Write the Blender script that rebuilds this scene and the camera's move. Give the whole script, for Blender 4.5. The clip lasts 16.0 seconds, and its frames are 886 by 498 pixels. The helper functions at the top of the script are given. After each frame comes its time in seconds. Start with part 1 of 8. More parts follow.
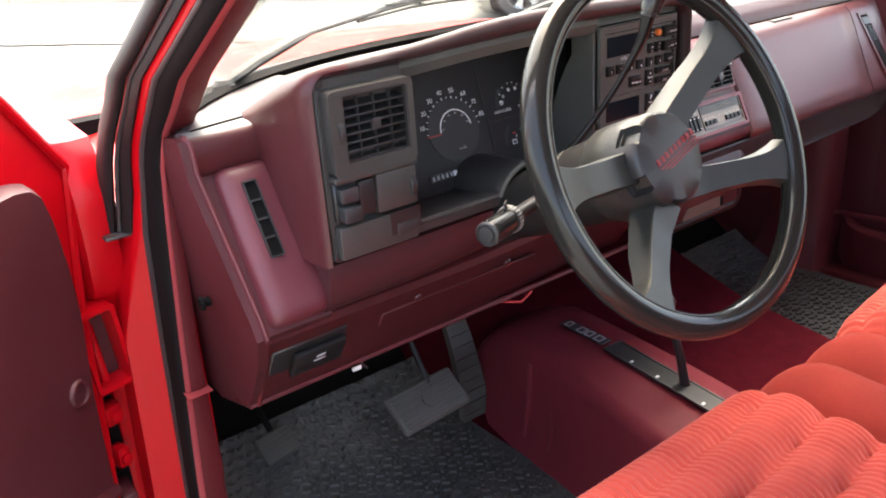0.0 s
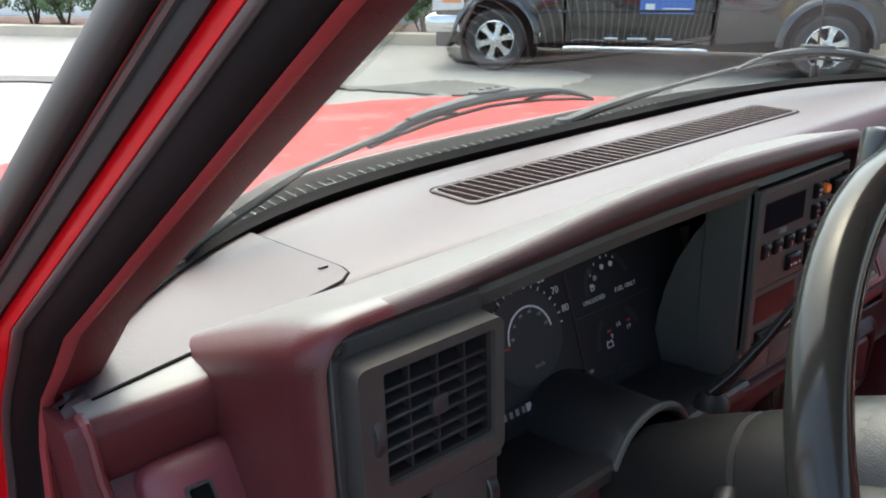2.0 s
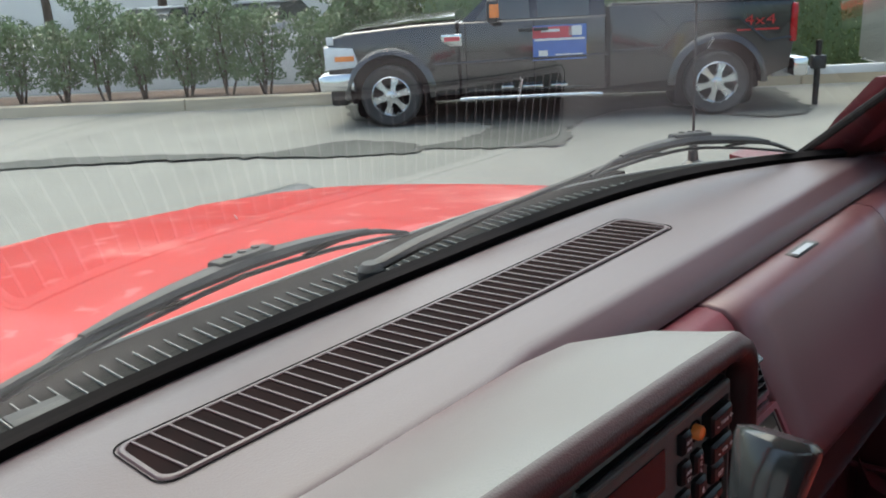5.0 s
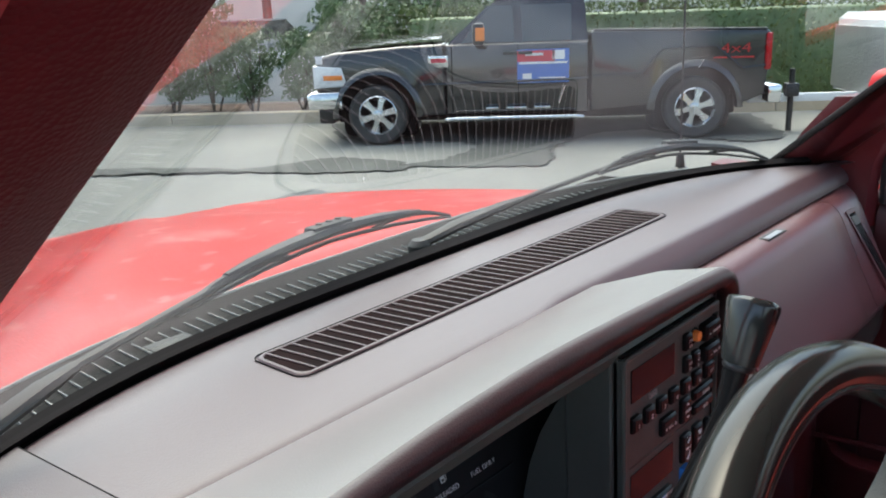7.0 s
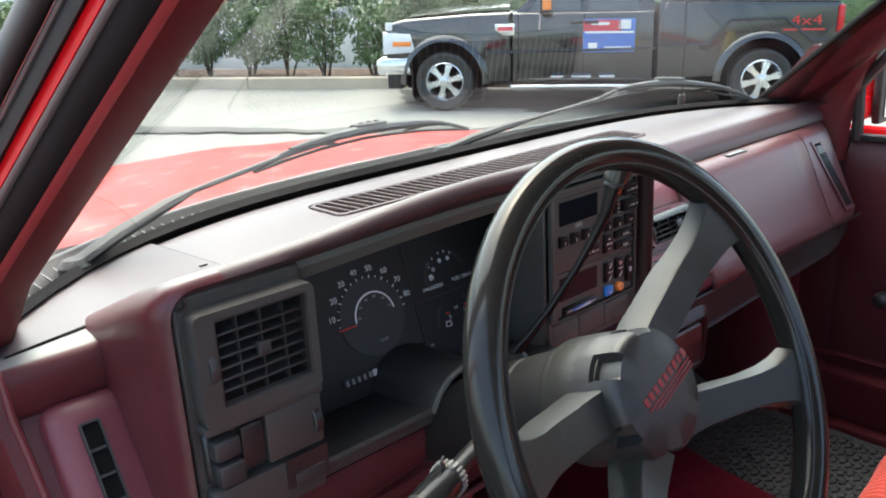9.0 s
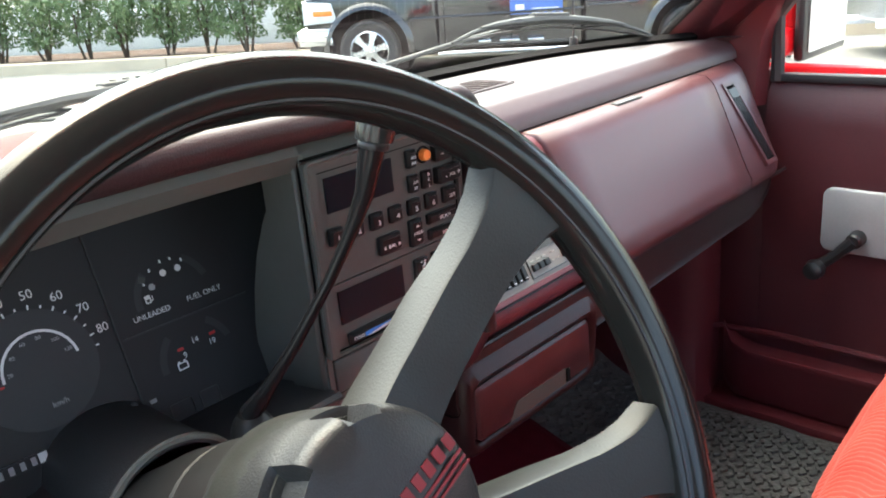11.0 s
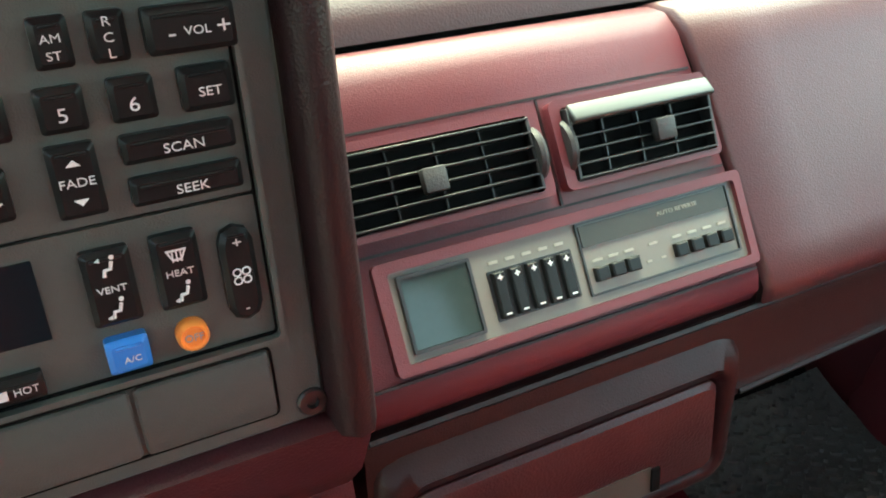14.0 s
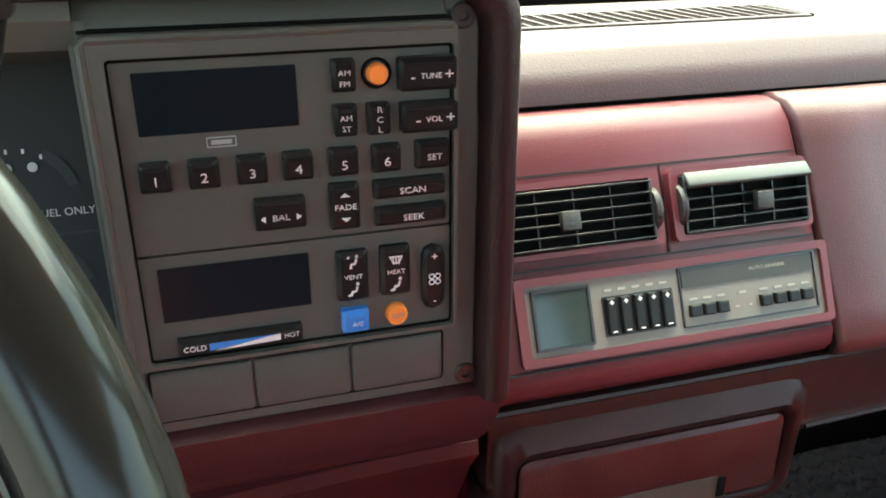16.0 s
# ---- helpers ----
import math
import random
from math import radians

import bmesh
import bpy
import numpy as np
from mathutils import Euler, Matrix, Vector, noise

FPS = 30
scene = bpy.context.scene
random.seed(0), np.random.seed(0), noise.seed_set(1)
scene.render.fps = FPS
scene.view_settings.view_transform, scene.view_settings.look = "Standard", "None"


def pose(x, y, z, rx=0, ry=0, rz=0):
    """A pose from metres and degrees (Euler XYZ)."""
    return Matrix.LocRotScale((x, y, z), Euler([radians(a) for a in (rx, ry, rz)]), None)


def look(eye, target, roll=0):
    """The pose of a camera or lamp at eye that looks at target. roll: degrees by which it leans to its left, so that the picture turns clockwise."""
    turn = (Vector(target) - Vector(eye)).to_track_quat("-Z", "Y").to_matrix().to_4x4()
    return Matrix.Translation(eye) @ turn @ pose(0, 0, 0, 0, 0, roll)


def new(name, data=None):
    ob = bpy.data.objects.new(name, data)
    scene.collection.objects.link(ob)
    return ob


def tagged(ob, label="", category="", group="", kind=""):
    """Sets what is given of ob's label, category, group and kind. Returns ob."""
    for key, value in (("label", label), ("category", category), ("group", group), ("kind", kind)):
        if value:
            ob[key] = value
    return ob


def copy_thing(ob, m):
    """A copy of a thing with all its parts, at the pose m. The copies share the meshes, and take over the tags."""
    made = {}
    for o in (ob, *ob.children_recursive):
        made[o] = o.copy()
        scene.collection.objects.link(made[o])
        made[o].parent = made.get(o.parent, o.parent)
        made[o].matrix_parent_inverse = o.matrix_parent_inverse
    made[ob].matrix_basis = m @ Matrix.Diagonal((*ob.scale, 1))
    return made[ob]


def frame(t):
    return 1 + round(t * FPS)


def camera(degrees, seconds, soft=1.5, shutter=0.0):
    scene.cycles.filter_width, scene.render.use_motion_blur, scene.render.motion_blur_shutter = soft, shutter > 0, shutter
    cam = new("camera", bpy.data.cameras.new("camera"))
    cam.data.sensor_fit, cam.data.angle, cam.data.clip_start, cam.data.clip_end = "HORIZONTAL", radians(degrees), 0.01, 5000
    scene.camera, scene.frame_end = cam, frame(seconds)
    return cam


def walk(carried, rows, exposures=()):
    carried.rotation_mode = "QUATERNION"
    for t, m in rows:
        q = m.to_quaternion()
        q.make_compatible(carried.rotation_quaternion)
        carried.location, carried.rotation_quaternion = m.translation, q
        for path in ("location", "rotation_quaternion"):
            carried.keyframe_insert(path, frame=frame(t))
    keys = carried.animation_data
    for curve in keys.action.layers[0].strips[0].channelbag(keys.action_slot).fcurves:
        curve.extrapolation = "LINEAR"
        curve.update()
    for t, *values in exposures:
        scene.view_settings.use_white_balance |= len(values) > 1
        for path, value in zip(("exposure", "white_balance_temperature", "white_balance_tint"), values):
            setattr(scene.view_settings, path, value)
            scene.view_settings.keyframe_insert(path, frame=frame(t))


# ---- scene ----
cam = camera(55.7, 16.0, 1.9)
PATH = [
    (0, (-1.0519, -0.0454, 1.4843), (-0.0683, 1.2924, 0.7896), -4.09),
    (0.5, (-0.9915, 0.0101, 1.4959), (0.0279, 1.3380, 0.8345), -3.75),
    (1, (-0.9487, 0.1031, 1.4993), (0.0879, 1.4224, 0.8474), -2.80),
    (1.5, (-0.8894, 0.2539, 1.5111), (0.1678, 1.5693, 0.8851), -2.87),
    (2, (-0.8528, 0.3581, 1.5178), (0.2238, 1.6599, 0.8963), -1.74),
    (2.5, (-0.8193, 0.4185, 1.5218), (0.2663, 1.7088, 0.8920), -1.23),
    (3, (-0.7552, 0.4477, 1.5183), (0.3476, 1.7234, 0.8889), -1.22),
    (3.5, (-0.6573, 0.4615, 1.5241), (0.4529, 1.7376, 0.9084), -2.32),
    (4, (-0.5866, 0.4746, 1.5345), (0.5487, 1.7401, 0.9432), -4.06),
    (4.5, (-0.5396, 0.4901, 1.5483), (0.6357, 1.7344, 0.9912), -4.95),
    (4.7, (-0.5159, 0.4964, 1.5499), (0.6834, 1.7205, 0.9993), -5.21),
    (6.8, (-0.6609, 0.4307, 1.5655), (0.6082, 1.6126, 1.0833), -3.88),
    (7, (-0.7114, 0.4156, 1.5621), (0.5523, 1.5979, 1.0672), -3.62),
    (7.5, (-0.8299, 0.3651, 1.5494), (0.3968, 1.5704, 1.0179), -3.07),
    (8, (-0.8655, 0.2842, 1.5408), (0.3125, 1.5305, 0.9938), -3.00),
    (8.5, (-0.8987, 0.2021, 1.5378), (0.2502, 1.4739, 0.9878), -2.57),
    (9, (-0.8840, 0.1488, 1.5303), (0.2663, 1.4226, 0.9877), -3.03),
    (9.2, (-0.8683, 0.1351, 1.5286), (0.2900, 1.4046, 0.9935), -3.26),
    (11.3, (-0.5124, 0.2543, 1.4365), (0.6998, 1.4372, 0.8273), -5.21),
    (11.5, (-0.4781, 0.2530, 1.4321), (0.6951, 1.4677, 0.8092), -5.32),
    (12, (-0.3797, 0.2748, 1.3994), (0.7192, 1.5448, 0.7517), -5.24),
    (12.5, (-0.2791, 0.3141, 1.3690), (0.7641, 1.6265, 0.7138), -5.31),
    (13, (-0.2256, 0.3667, 1.3535), (0.7439, 1.7344, 0.6981), -4.24),
    (13.5, (-0.1650, 0.4204, 1.3291), (0.6432, 1.8683, 0.6288), -4.03),
    (14, (-0.1426, 0.4441, 1.3132), (0.5682, 1.9259, 0.5791), -4.00),
    (14.5, (-0.1933, 0.4136, 1.3435), (0.3464, 1.9616, 0.6003), -3.75),
    (15, (-0.2191, 0.3467, 1.3872), (0.1976, 1.9347, 0.6493), -2.53),
    (15.5, (-0.2136, 0.3117, 1.3869), (0.2210, 1.9030, 0.6665), -0.98),
    (16, (-0.1970, 0.3469, 1.3708), (0.2852, 1.9272, 0.6566), -0.03),
]
LIFT = 0.0
walk(cam, [(t, look(eye, target, roll)) for t, eye, target, roll in PATH],
     exposures=[(t, e + LIFT, k, g) for t, e, k, g in (
                 (0, 3.36, 7700, 14), (1, 3.13, 7300, 10), (1.5, 2.8, 7000, 8), (2, 2.25, 6700, 6), (3, 1.93, 6600, 6), (4, 1.74, 6600, 6), (4.7, 1.62, 6600, 6), (7, 1.88, 6500, 7), (7.5, 2.22, 6500, 7), (8, 2.38, 6500, 6),
                 (9, 2.55, 6700, 6), (11.3, 3.35, 7100, 5), (12.5, 3.78, 7400, -6), (13, 3.68, 7450, -13), (13.5, 3.42, 7500, -16), (14, 3.55, 7500, -18), (14.6, 3.75, 7500, -18), (15, 3.78, 7500, -14), (16, 3.5, 7500, -11))])

# ---- world and sun: bright overcast day ----
world = bpy.data.worlds.new("sky")
scene.world = world
world.use_nodes = True
wn = world.node_tree
sky = wn.nodes.new("ShaderNodeTexSky")
sky.sky_type = "NISHITA"
sky.sun_disc = False
SUN_EL, SUN_AZ = 64.0, 25.0
sky.sun_elevation, sky.sun_rotation = radians(SUN_EL), radians(SUN_AZ)
sky.air_density, sky.dust_density, sky.ozone_density = 1.0, 4.0, 0.6
wn.nodes["Background"].inputs["Strength"].default_value = 0.15
wn.links.new(sky.outputs["Color"], wn.nodes["Background"].inputs["Color"])
sun_data = bpy.data.lights.new("sun", "SUN")
sun_data.energy, sun_data.angle, sun_data.color = 1.5, radians(100), (1.0, 0.985, 0.96)
sun = new("sun", sun_data)
az, el = radians(SUN_AZ), radians(SUN_EL)
sun.matrix_world = look((0, 0, 20), Vector((0, 0, 20)) - Vector((math.sin(az) * math.cos(el), math.cos(az) * math.cos(el), math.sin(el))))


# ---- materials ----
def material(name, base, rough=0.5, metal=0.0, second=None, scale=8.0, grain=0.0, grain_scale=600.0, spec=0.5, coat=0.0, sheen=0.0,
             detail=4.0, speck=0.0, grain_dist=0.001, sky_sheen=None):
    """Principled surface: two-scale colour variation, roughness wear and fine relief."""
    m = bpy.data.materials.new(name)
    m.use_nodes = True
    nt = m.node_tree
    b = nt.nodes["Principled BSDF"]
    b.inputs["Metallic"].default_value = metal
    b.inputs["Specular IOR Level"].default_value = spec
    b.inputs["Coat Weight"].default_value = coat
    b.inputs["Coat Roughness"].default_value = 0.06
    b.inputs["Sheen Weight"].default_value = sheen
    b.inputs["Sheen Roughness"].default_value = 0.45
    tc = nt.nodes.new("ShaderNodeTexCoord")
    big = nt.nodes.new("ShaderNodeTexNoise")
    big.inputs["Scale"].default_value, big.inputs["Detail"].default_value = scale, detail
    fine = nt.nodes.new("ShaderNodeTexNoise")
    fine.inputs["Scale"].default_value, fine.inputs["Detail"].default_value = scale * 23, 3.0
    for n in (big, fine):
        nt.links.new(tc.outputs["Object"], n.inputs["Vector"])
    add = nt.nodes.new("ShaderNodeMath")
    add.operation = "MULTIPLY_ADD"
    nt.links.new(fine.outputs["Fac"], add.inputs[0])
    add.inputs[1].default_value = 0.35 + speck
    nt.links.new(big.outputs["Fac"], add.inputs[2])
    ramp = nt.nodes.new("ShaderNodeValToRGB")
    ramp.color_ramp.elements[0].position, ramp.color_ramp.elements[1].position = 0.45, 0.95
    second = second or tuple(c * 0.82 for c in base)
    ramp.color_ramp.elements[0].color = (*second, 1)
    ramp.color_ramp.elements[1].color = (*base, 1)
    nt.links.new(add.outputs[0], ramp.inputs["Fac"])
    nt.links.new(ramp.outputs["Color"], b.inputs["Base Color"])
    if sky_sheen:
        # pale sky sheen painted on faces that look up, broken by the large noise
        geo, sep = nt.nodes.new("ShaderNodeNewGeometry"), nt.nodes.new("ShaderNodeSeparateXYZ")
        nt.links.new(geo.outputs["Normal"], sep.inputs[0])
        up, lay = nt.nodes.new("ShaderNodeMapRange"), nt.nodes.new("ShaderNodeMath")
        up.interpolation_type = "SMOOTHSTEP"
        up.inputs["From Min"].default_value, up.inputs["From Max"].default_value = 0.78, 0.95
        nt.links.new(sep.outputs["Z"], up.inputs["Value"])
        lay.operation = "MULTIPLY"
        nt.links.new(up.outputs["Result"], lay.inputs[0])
        breakup = nt.nodes.new("ShaderNodeMapRange")
        breakup.inputs["From Min"].default_value, breakup.inputs["From Max"].default_value = 0.3, 0.7
        breakup.inputs["To Min"].default_value, breakup.inputs["To Max"].default_value = 0.75, 1.0
        nt.links.new(big.outputs["Fac"], breakup.inputs["Value"])
        nt.links.new(breakup.outputs["Result"], lay.inputs[1])
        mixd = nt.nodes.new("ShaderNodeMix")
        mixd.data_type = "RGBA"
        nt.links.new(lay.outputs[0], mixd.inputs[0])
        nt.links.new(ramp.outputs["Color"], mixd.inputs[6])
        mixd.inputs[7].default_value = (*sky_sheen, 1)
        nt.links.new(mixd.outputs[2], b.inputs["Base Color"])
    mr = nt.nodes.new("ShaderNodeMapRange")
    mr.inputs["To Min"].default_value, mr.inputs["To Max"].default_value = max(0.02, rough - 0.06), min(1.0, rough + 0.08)
    nt.links.new(big.outputs["Fac"], mr.inputs["Value"])
    nt.links.new(mr.outputs["Result"], b.inputs["Roughness"])
    if grain > 0:
        vo = nt.nodes.new("ShaderNodeTexVoronoi")
        vo.inputs["Scale"].default_value = grain_scale
        nt.links.new(tc.outputs["Object"], vo.inputs["Vector"])
        bump = nt.nodes.new("ShaderNodeBump")
        bump.inputs["Strength"].default_value, bump.inputs["Distance"].default_value = grain, grain_dist
        nt.links.new(vo.outputs["Distance"], bump.inputs["Height"])
        nt.links.new(bump.outputs["Normal"], b.inputs["Normal"])
    return m


def peel_and_reflect(m, tint):
    """Pale blotches and long smears: lost lacquer and sky reflections put into the colour, with a duller gloss."""
    nt = m.node_tree
    b = nt.nodes["Principled BSDF"]
    link = b.inputs["Base Color"].links[0].from_socket
    tc = nt.nodes.new("ShaderNodeTexCoord")
    maps = []
    for scale, stretch, lo, hi in ((3.1, (1.0, 0.6, 1.0), 0.56, 0.7), (19.0, (1.0, 0.7, 1.0), 0.6, 0.66)):
        mp, n, r = nt.nodes.new("ShaderNodeMapping"), nt.nodes.new("ShaderNodeTexNoise"), nt.nodes.new("ShaderNodeMapRange")
        mp.inputs["Scale"].default_value = stretch
        n.inputs["Scale"].default_value, n.inputs["Detail"].default_value = scale, 7.0
        r.inputs["From Min"].default_value, r.inputs["From Max"].default_value = lo, hi
        nt.links.new(tc.outputs["Object"], mp.inputs["Vector"])
        nt.links.new(mp.outputs["Vector"], n.inputs["Vector"])
        nt.links.new(n.outputs["Fac"], r.inputs["Value"])
        maps.append(r.outputs["Result"])
    k = nt.nodes.new("ShaderNodeMath")
    k.operation, k.use_clamp = "MULTIPLY_ADD", True
    k.inputs[1].default_value = 0.7
    nt.links.new(maps[0], k.inputs[0])
    half = nt.nodes.new("ShaderNodeMath")
    half.operation = "MULTIPLY"
    half.inputs[1].default_value = 0.35
    nt.links.new(maps[1], half.inputs[0])
    nt.links.new(half.outputs[0], k.inputs[2])
    mix = nt.nodes.new("ShaderNodeMix")
    mix.data_type = "RGBA"
    nt.links.new(k.outputs[0], mix.inputs[0])
    nt.links.new(link, mix.inputs[6])
    mix.inputs[7].default_value = (*tint, 1)
    nt.links.new(mix.outputs[2], b.inputs["Base Color"])
    coat = nt.nodes.new("ShaderNodeMapRange")
    coat.inputs["To Min"].default_value, coat.inputs["To Max"].default_value = b.inputs["Coat Weight"].default_value, 0.05
    nt.links.new(k.outputs[0], coat.inputs["Value"])
    nt.links.new(coat.outputs["Result"], b.inputs["Coat Weight"])


def glass(name, tint=(0.97, 1.0, 0.98), gain=1.0, ior=1.45):
    m = bpy.data.materials.new(name)
    m.use_nodes = True
    nt = m.node_tree
    nt.nodes.clear()
    out = nt.nodes.new("ShaderNodeOutputMaterial")
    tr = nt.nodes.new("ShaderNodeBsdfTransparent")
    tr.inputs["Color"].default_value = (*tint, 1)
    gl = nt.nodes.new("ShaderNodeBsdfGlossy")
    gl.inputs["Roughness"].default_value = 0.01
    fr = nt.nodes.new("ShaderNodeFresnel")
    fr.inputs["IOR"].default_value = ior
    k = nt.nodes.new("ShaderNodeMath")
    k.operation = "MULTIPLY"
    k.inputs[1].default_value = gain
    mix = nt.nodes.new("ShaderNodeMixShader")
    nt.links.new(fr.outputs[0], k.inputs[0])
    nt.links.new(k.outputs[0], mix.inputs[0])
    nt.links.new(tr.outputs[0], mix.inputs[1])
    nt.links.new(gl.outputs[0], mix.inputs[2])
    nt.links.new(mix.outputs[0], out.inputs["Surface"])
    return m


# pad and pod tops get their grey from painted sky sheen
M_PAD = material("maroon_pad_vinyl", (0.06, 0.031, 0.034), 0.4, second=(0.048, 0.024, 0.0265), scale=5, grain=0.14, grain_scale=700, spec=0.45, sky_sheen=(0.072, 0.058, 0.0625))
M_MAROON = material("maroon_plastic", (0.112, 0.021, 0.026), 0.36, second=(0.086, 0.016, 0.02), scale=6, grain=0.2, grain_scale=800, spec=0.38)
M_FASCIA = material("wine_plastic", (0.11, 0.0235, 0.031), 0.38, second=(0.089, 0.0185, 0.025), scale=6, grain=0.16, grain_scale=1200, spec=0.42)
M_DARKMAROON = material("dark_maroon_plastic", (0.072, 0.014, 0.0175), 0.42, second=(0.053, 0.01, 0.013), scale=7, grain=0.3, grain_scale=800)
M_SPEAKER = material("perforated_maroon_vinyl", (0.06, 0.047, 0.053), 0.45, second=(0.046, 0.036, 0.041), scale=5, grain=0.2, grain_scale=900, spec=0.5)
M_POD = material("maroon_pod_vinyl", (0.07, 0.0145, 0.0175), 0.36, second=(0.052, 0.0105, 0.013), scale=5, grain=0.16, grain_scale=800, spec=0.4, sky_sheen=(0.155, 0.164, 0.162))
# darker copies of the pod vinyl, with the shade on its roll and radio-side post
M_PODLIP = material("shaded_brown_maroon_vinyl", (0.045, 0.025, 0.0275), 0.42, second=(0.034, 0.0185, 0.0205), scale=6, grain=0.2, grain_scale=800, spec=0.4, sky_sheen=(0.1, 0.095, 0.096))
M_POST = material("shaded_black_maroon_vinyl", (0.022, 0.0088, 0.01), 0.42, second=(0.016, 0.0064, 0.0074), scale=6, grain=0.2, grain_scale=900, spec=0.3)
M_GLOVE = material("rosy_maroon_vinyl", (0.076, 0.026, 0.029), 0.38, second=(0.06, 0.0195, 0.0225), scale=5, grain=0.16, grain_scale=800, spec=0.64)
M_DUCT = material("duct_shade", (0.012, 0.006, 0.006), 0.9, second=(0.005, 0.003, 0.003), scale=18, spec=0.05)
M_GAUGE = material("matt_black_gauge_face", (0.0125, 0.013, 0.0142), 0.6, scale=20)
M_GAUGE2 = material("charcoal_gauge_print", (0.03, 0.0315, 0.034), 0.6, scale=20)
M_SQDISPLAY = material("greenish_grey_display", (0.03, 0.046, 0.042), 0.06, second=(0.018, 0.03, 0.027), scale=10, spec=0.35)
M_TAPEDOOR = material("smoky_clear_plastic", (0.05, 0.048, 0.04), 0.22, second=(0.034, 0.032, 0.027), scale=25, spec=0.22)
M_MAROONWORN = material("worn_maroon_plastic", (0.066, 0.02, 0.021), 0.38, second=(0.044, 0.0125, 0.014), scale=24, grain=0.25, grain_scale=620, detail=8, spec=0.4)
# scuffed frame colour, lowered to hold the shade on the lower dash
M_DRAWERFRAME = material("scuffed_shaded_maroon_plastic", (0.024, 0.009, 0.01), 0.36, second=(0.014, 0.0055, 0.006), scale=26, grain=0.12, grain_scale=900, detail=8, spec=0.2)
M_PULL = material("pale_scuffed_plastic", (0.06, 0.063, 0.053), 0.5, scale=14)
M_SLAT = material("dull_grey_plastic", (0.22, 0.225, 0.215), 0.5, scale=20)
M_CAP = material("satin_charcoal_plastic", (0.022, 0.0235, 0.0235), 0.38, second=(0.017, 0.018, 0.018), scale=10, grain=0.2, grain_scale=900, spec=0.45)
M_KNOB = material("polished_dark_grey_plastic", (0.022, 0.025, 0.025), 0.16, scale=10)
M_VISOR = material("glossy_grey_green_plastic", (0.035, 0.042, 0.04), 0.25, scale=10, spec=0.5)
M_CONSOLE = material("satin_wine_console", (0.155, 0.022, 0.031), 0.5, second=(0.12, 0.0165, 0.0235), scale=8, grain=0.15, grain_scale=900, spec=0.12)
M_MATPAD = material("worn_pedal_rubber", (0.055, 0.052, 0.046), 0.6, second=(0.085, 0.08, 0.07), scale=18)
M_BEZEL = material("taupe_grey_plastic", (0.084, 0.087, 0.079), 0.45, second=(0.068, 0.0705, 0.064), scale=9, grain=0.15, grain_scale=1500, spec=0.25)
# darker copy of the bezel plastic, for shade under the pod hood
M_BEZELSHADE = material("shaded_taupe_plastic", (0.052, 0.051, 0.048), 0.35, second=(0.04, 0.039, 0.037), scale=9, grain=0.15, grain_scale=1500, spec=0.4)
M_EMBLEM = material("dull_red_emblem_print", (0.24, 0.018, 0.024), 0.5, scale=50)
M_BLACK = material("black_plastic", (0.012, 0.012, 0.013), 0.35, second=(0.018, 0.018, 0.019), scale=12)
M_KEY = material("black_button_plastic", (0.009, 0.0095, 0.01), 0.3, second=(0.012, 0.0125, 0.013), scale=30, spec=0.18)
M_DARKGREY = material("charcoal_plastic", (0.03, 0.03, 0.031), 0.45, second=(0.022, 0.022, 0.023), scale=10, grain=0.2, grain_scale=900)
M_WHEEL = material("black_steering_wheel_vinyl", (0.0155, 0.0165, 0.0152), 0.14, second=(0.0115, 0.0124, 0.0113), scale=9, spec=0.28)
M_SPOKE = material("grained_black_wheel_vinyl", (0.021, 0.0228, 0.02), 0.38, second=(0.0155, 0.017, 0.0148), scale=9, grain=0.1, grain_scale=800, spec=0.4)
M_HEADLINER = material("pale_bounce_headliner_cloth", (0.44, 0.39, 0.38), 0.95, second=(0.37, 0.33, 0.32), scale=12, grain=0.2, grain_scale=900)
M_SHROUD = material("matt_black_shroud_plastic", (0.01, 0.0102, 0.0104), 0.45, second=(0.014, 0.0142, 0.0144), scale=14, spec=0.25)
M_KNEE = material("dull_dark_maroon_plastic", (0.064, 0.012, 0.0145), 0.5, second=(0.047, 0.0085, 0.0105), scale=7, grain=0.2, grain_scale=900, spec=0.22)
M_BOLSTER = material("deep_wine_padded_vinyl", (0.066, 0.018, 0.0222), 0.45, second=(0.051, 0.0138, 0.0172), scale=6, grain=0.2, grain_scale=800, spec=0.35)
# near-black because the lower dash's shade is put into the colour
M_LIP = material("shaded_maroon_plastic", (0.01, 0.004, 0.0047), 0.42, second=(0.0075, 0.003, 0.0035), scale=7, grain=0.2, grain_scale=1100, spec=0.35)
M_PILLAR = material("wine_pillar_plastic", (0.092, 0.0105, 0.0135), 0.5, second=(0.074, 0.0085, 0.011), scale=6, grain=0.2, grain_scale=900, spec=0.18)
M_SEALGREY = material("grey_sheen_rubber", (0.042, 0.04, 0.0415), 0.36, second=(0.03, 0.0285, 0.029), scale=14, spec=0.7)
M_TRIMEDGE = material("pale_wine_plastic", (0.3, 0.045, 0.05), 0.45, second=(0.24, 0.034, 0.04), scale=9, grain=0.1, grain_scale=900, spec=0.3)
M_WIPER = material("weathered_black_wiper_paint", (0.016, 0.019, 0.02), 0.5, second=(0.011, 0.013, 0.014), scale=14, spec=0.35)
M_COWL = material("black_cowl_plastic", (0.007, 0.007, 0.007), 0.7, second=(0.011, 0.011, 0.011), scale=20, spec=0.2)
M_RUBBER = material("black_rubber", (0.02, 0.019, 0.02), 0.55, second=(0.03, 0.028, 0.028), scale=12)
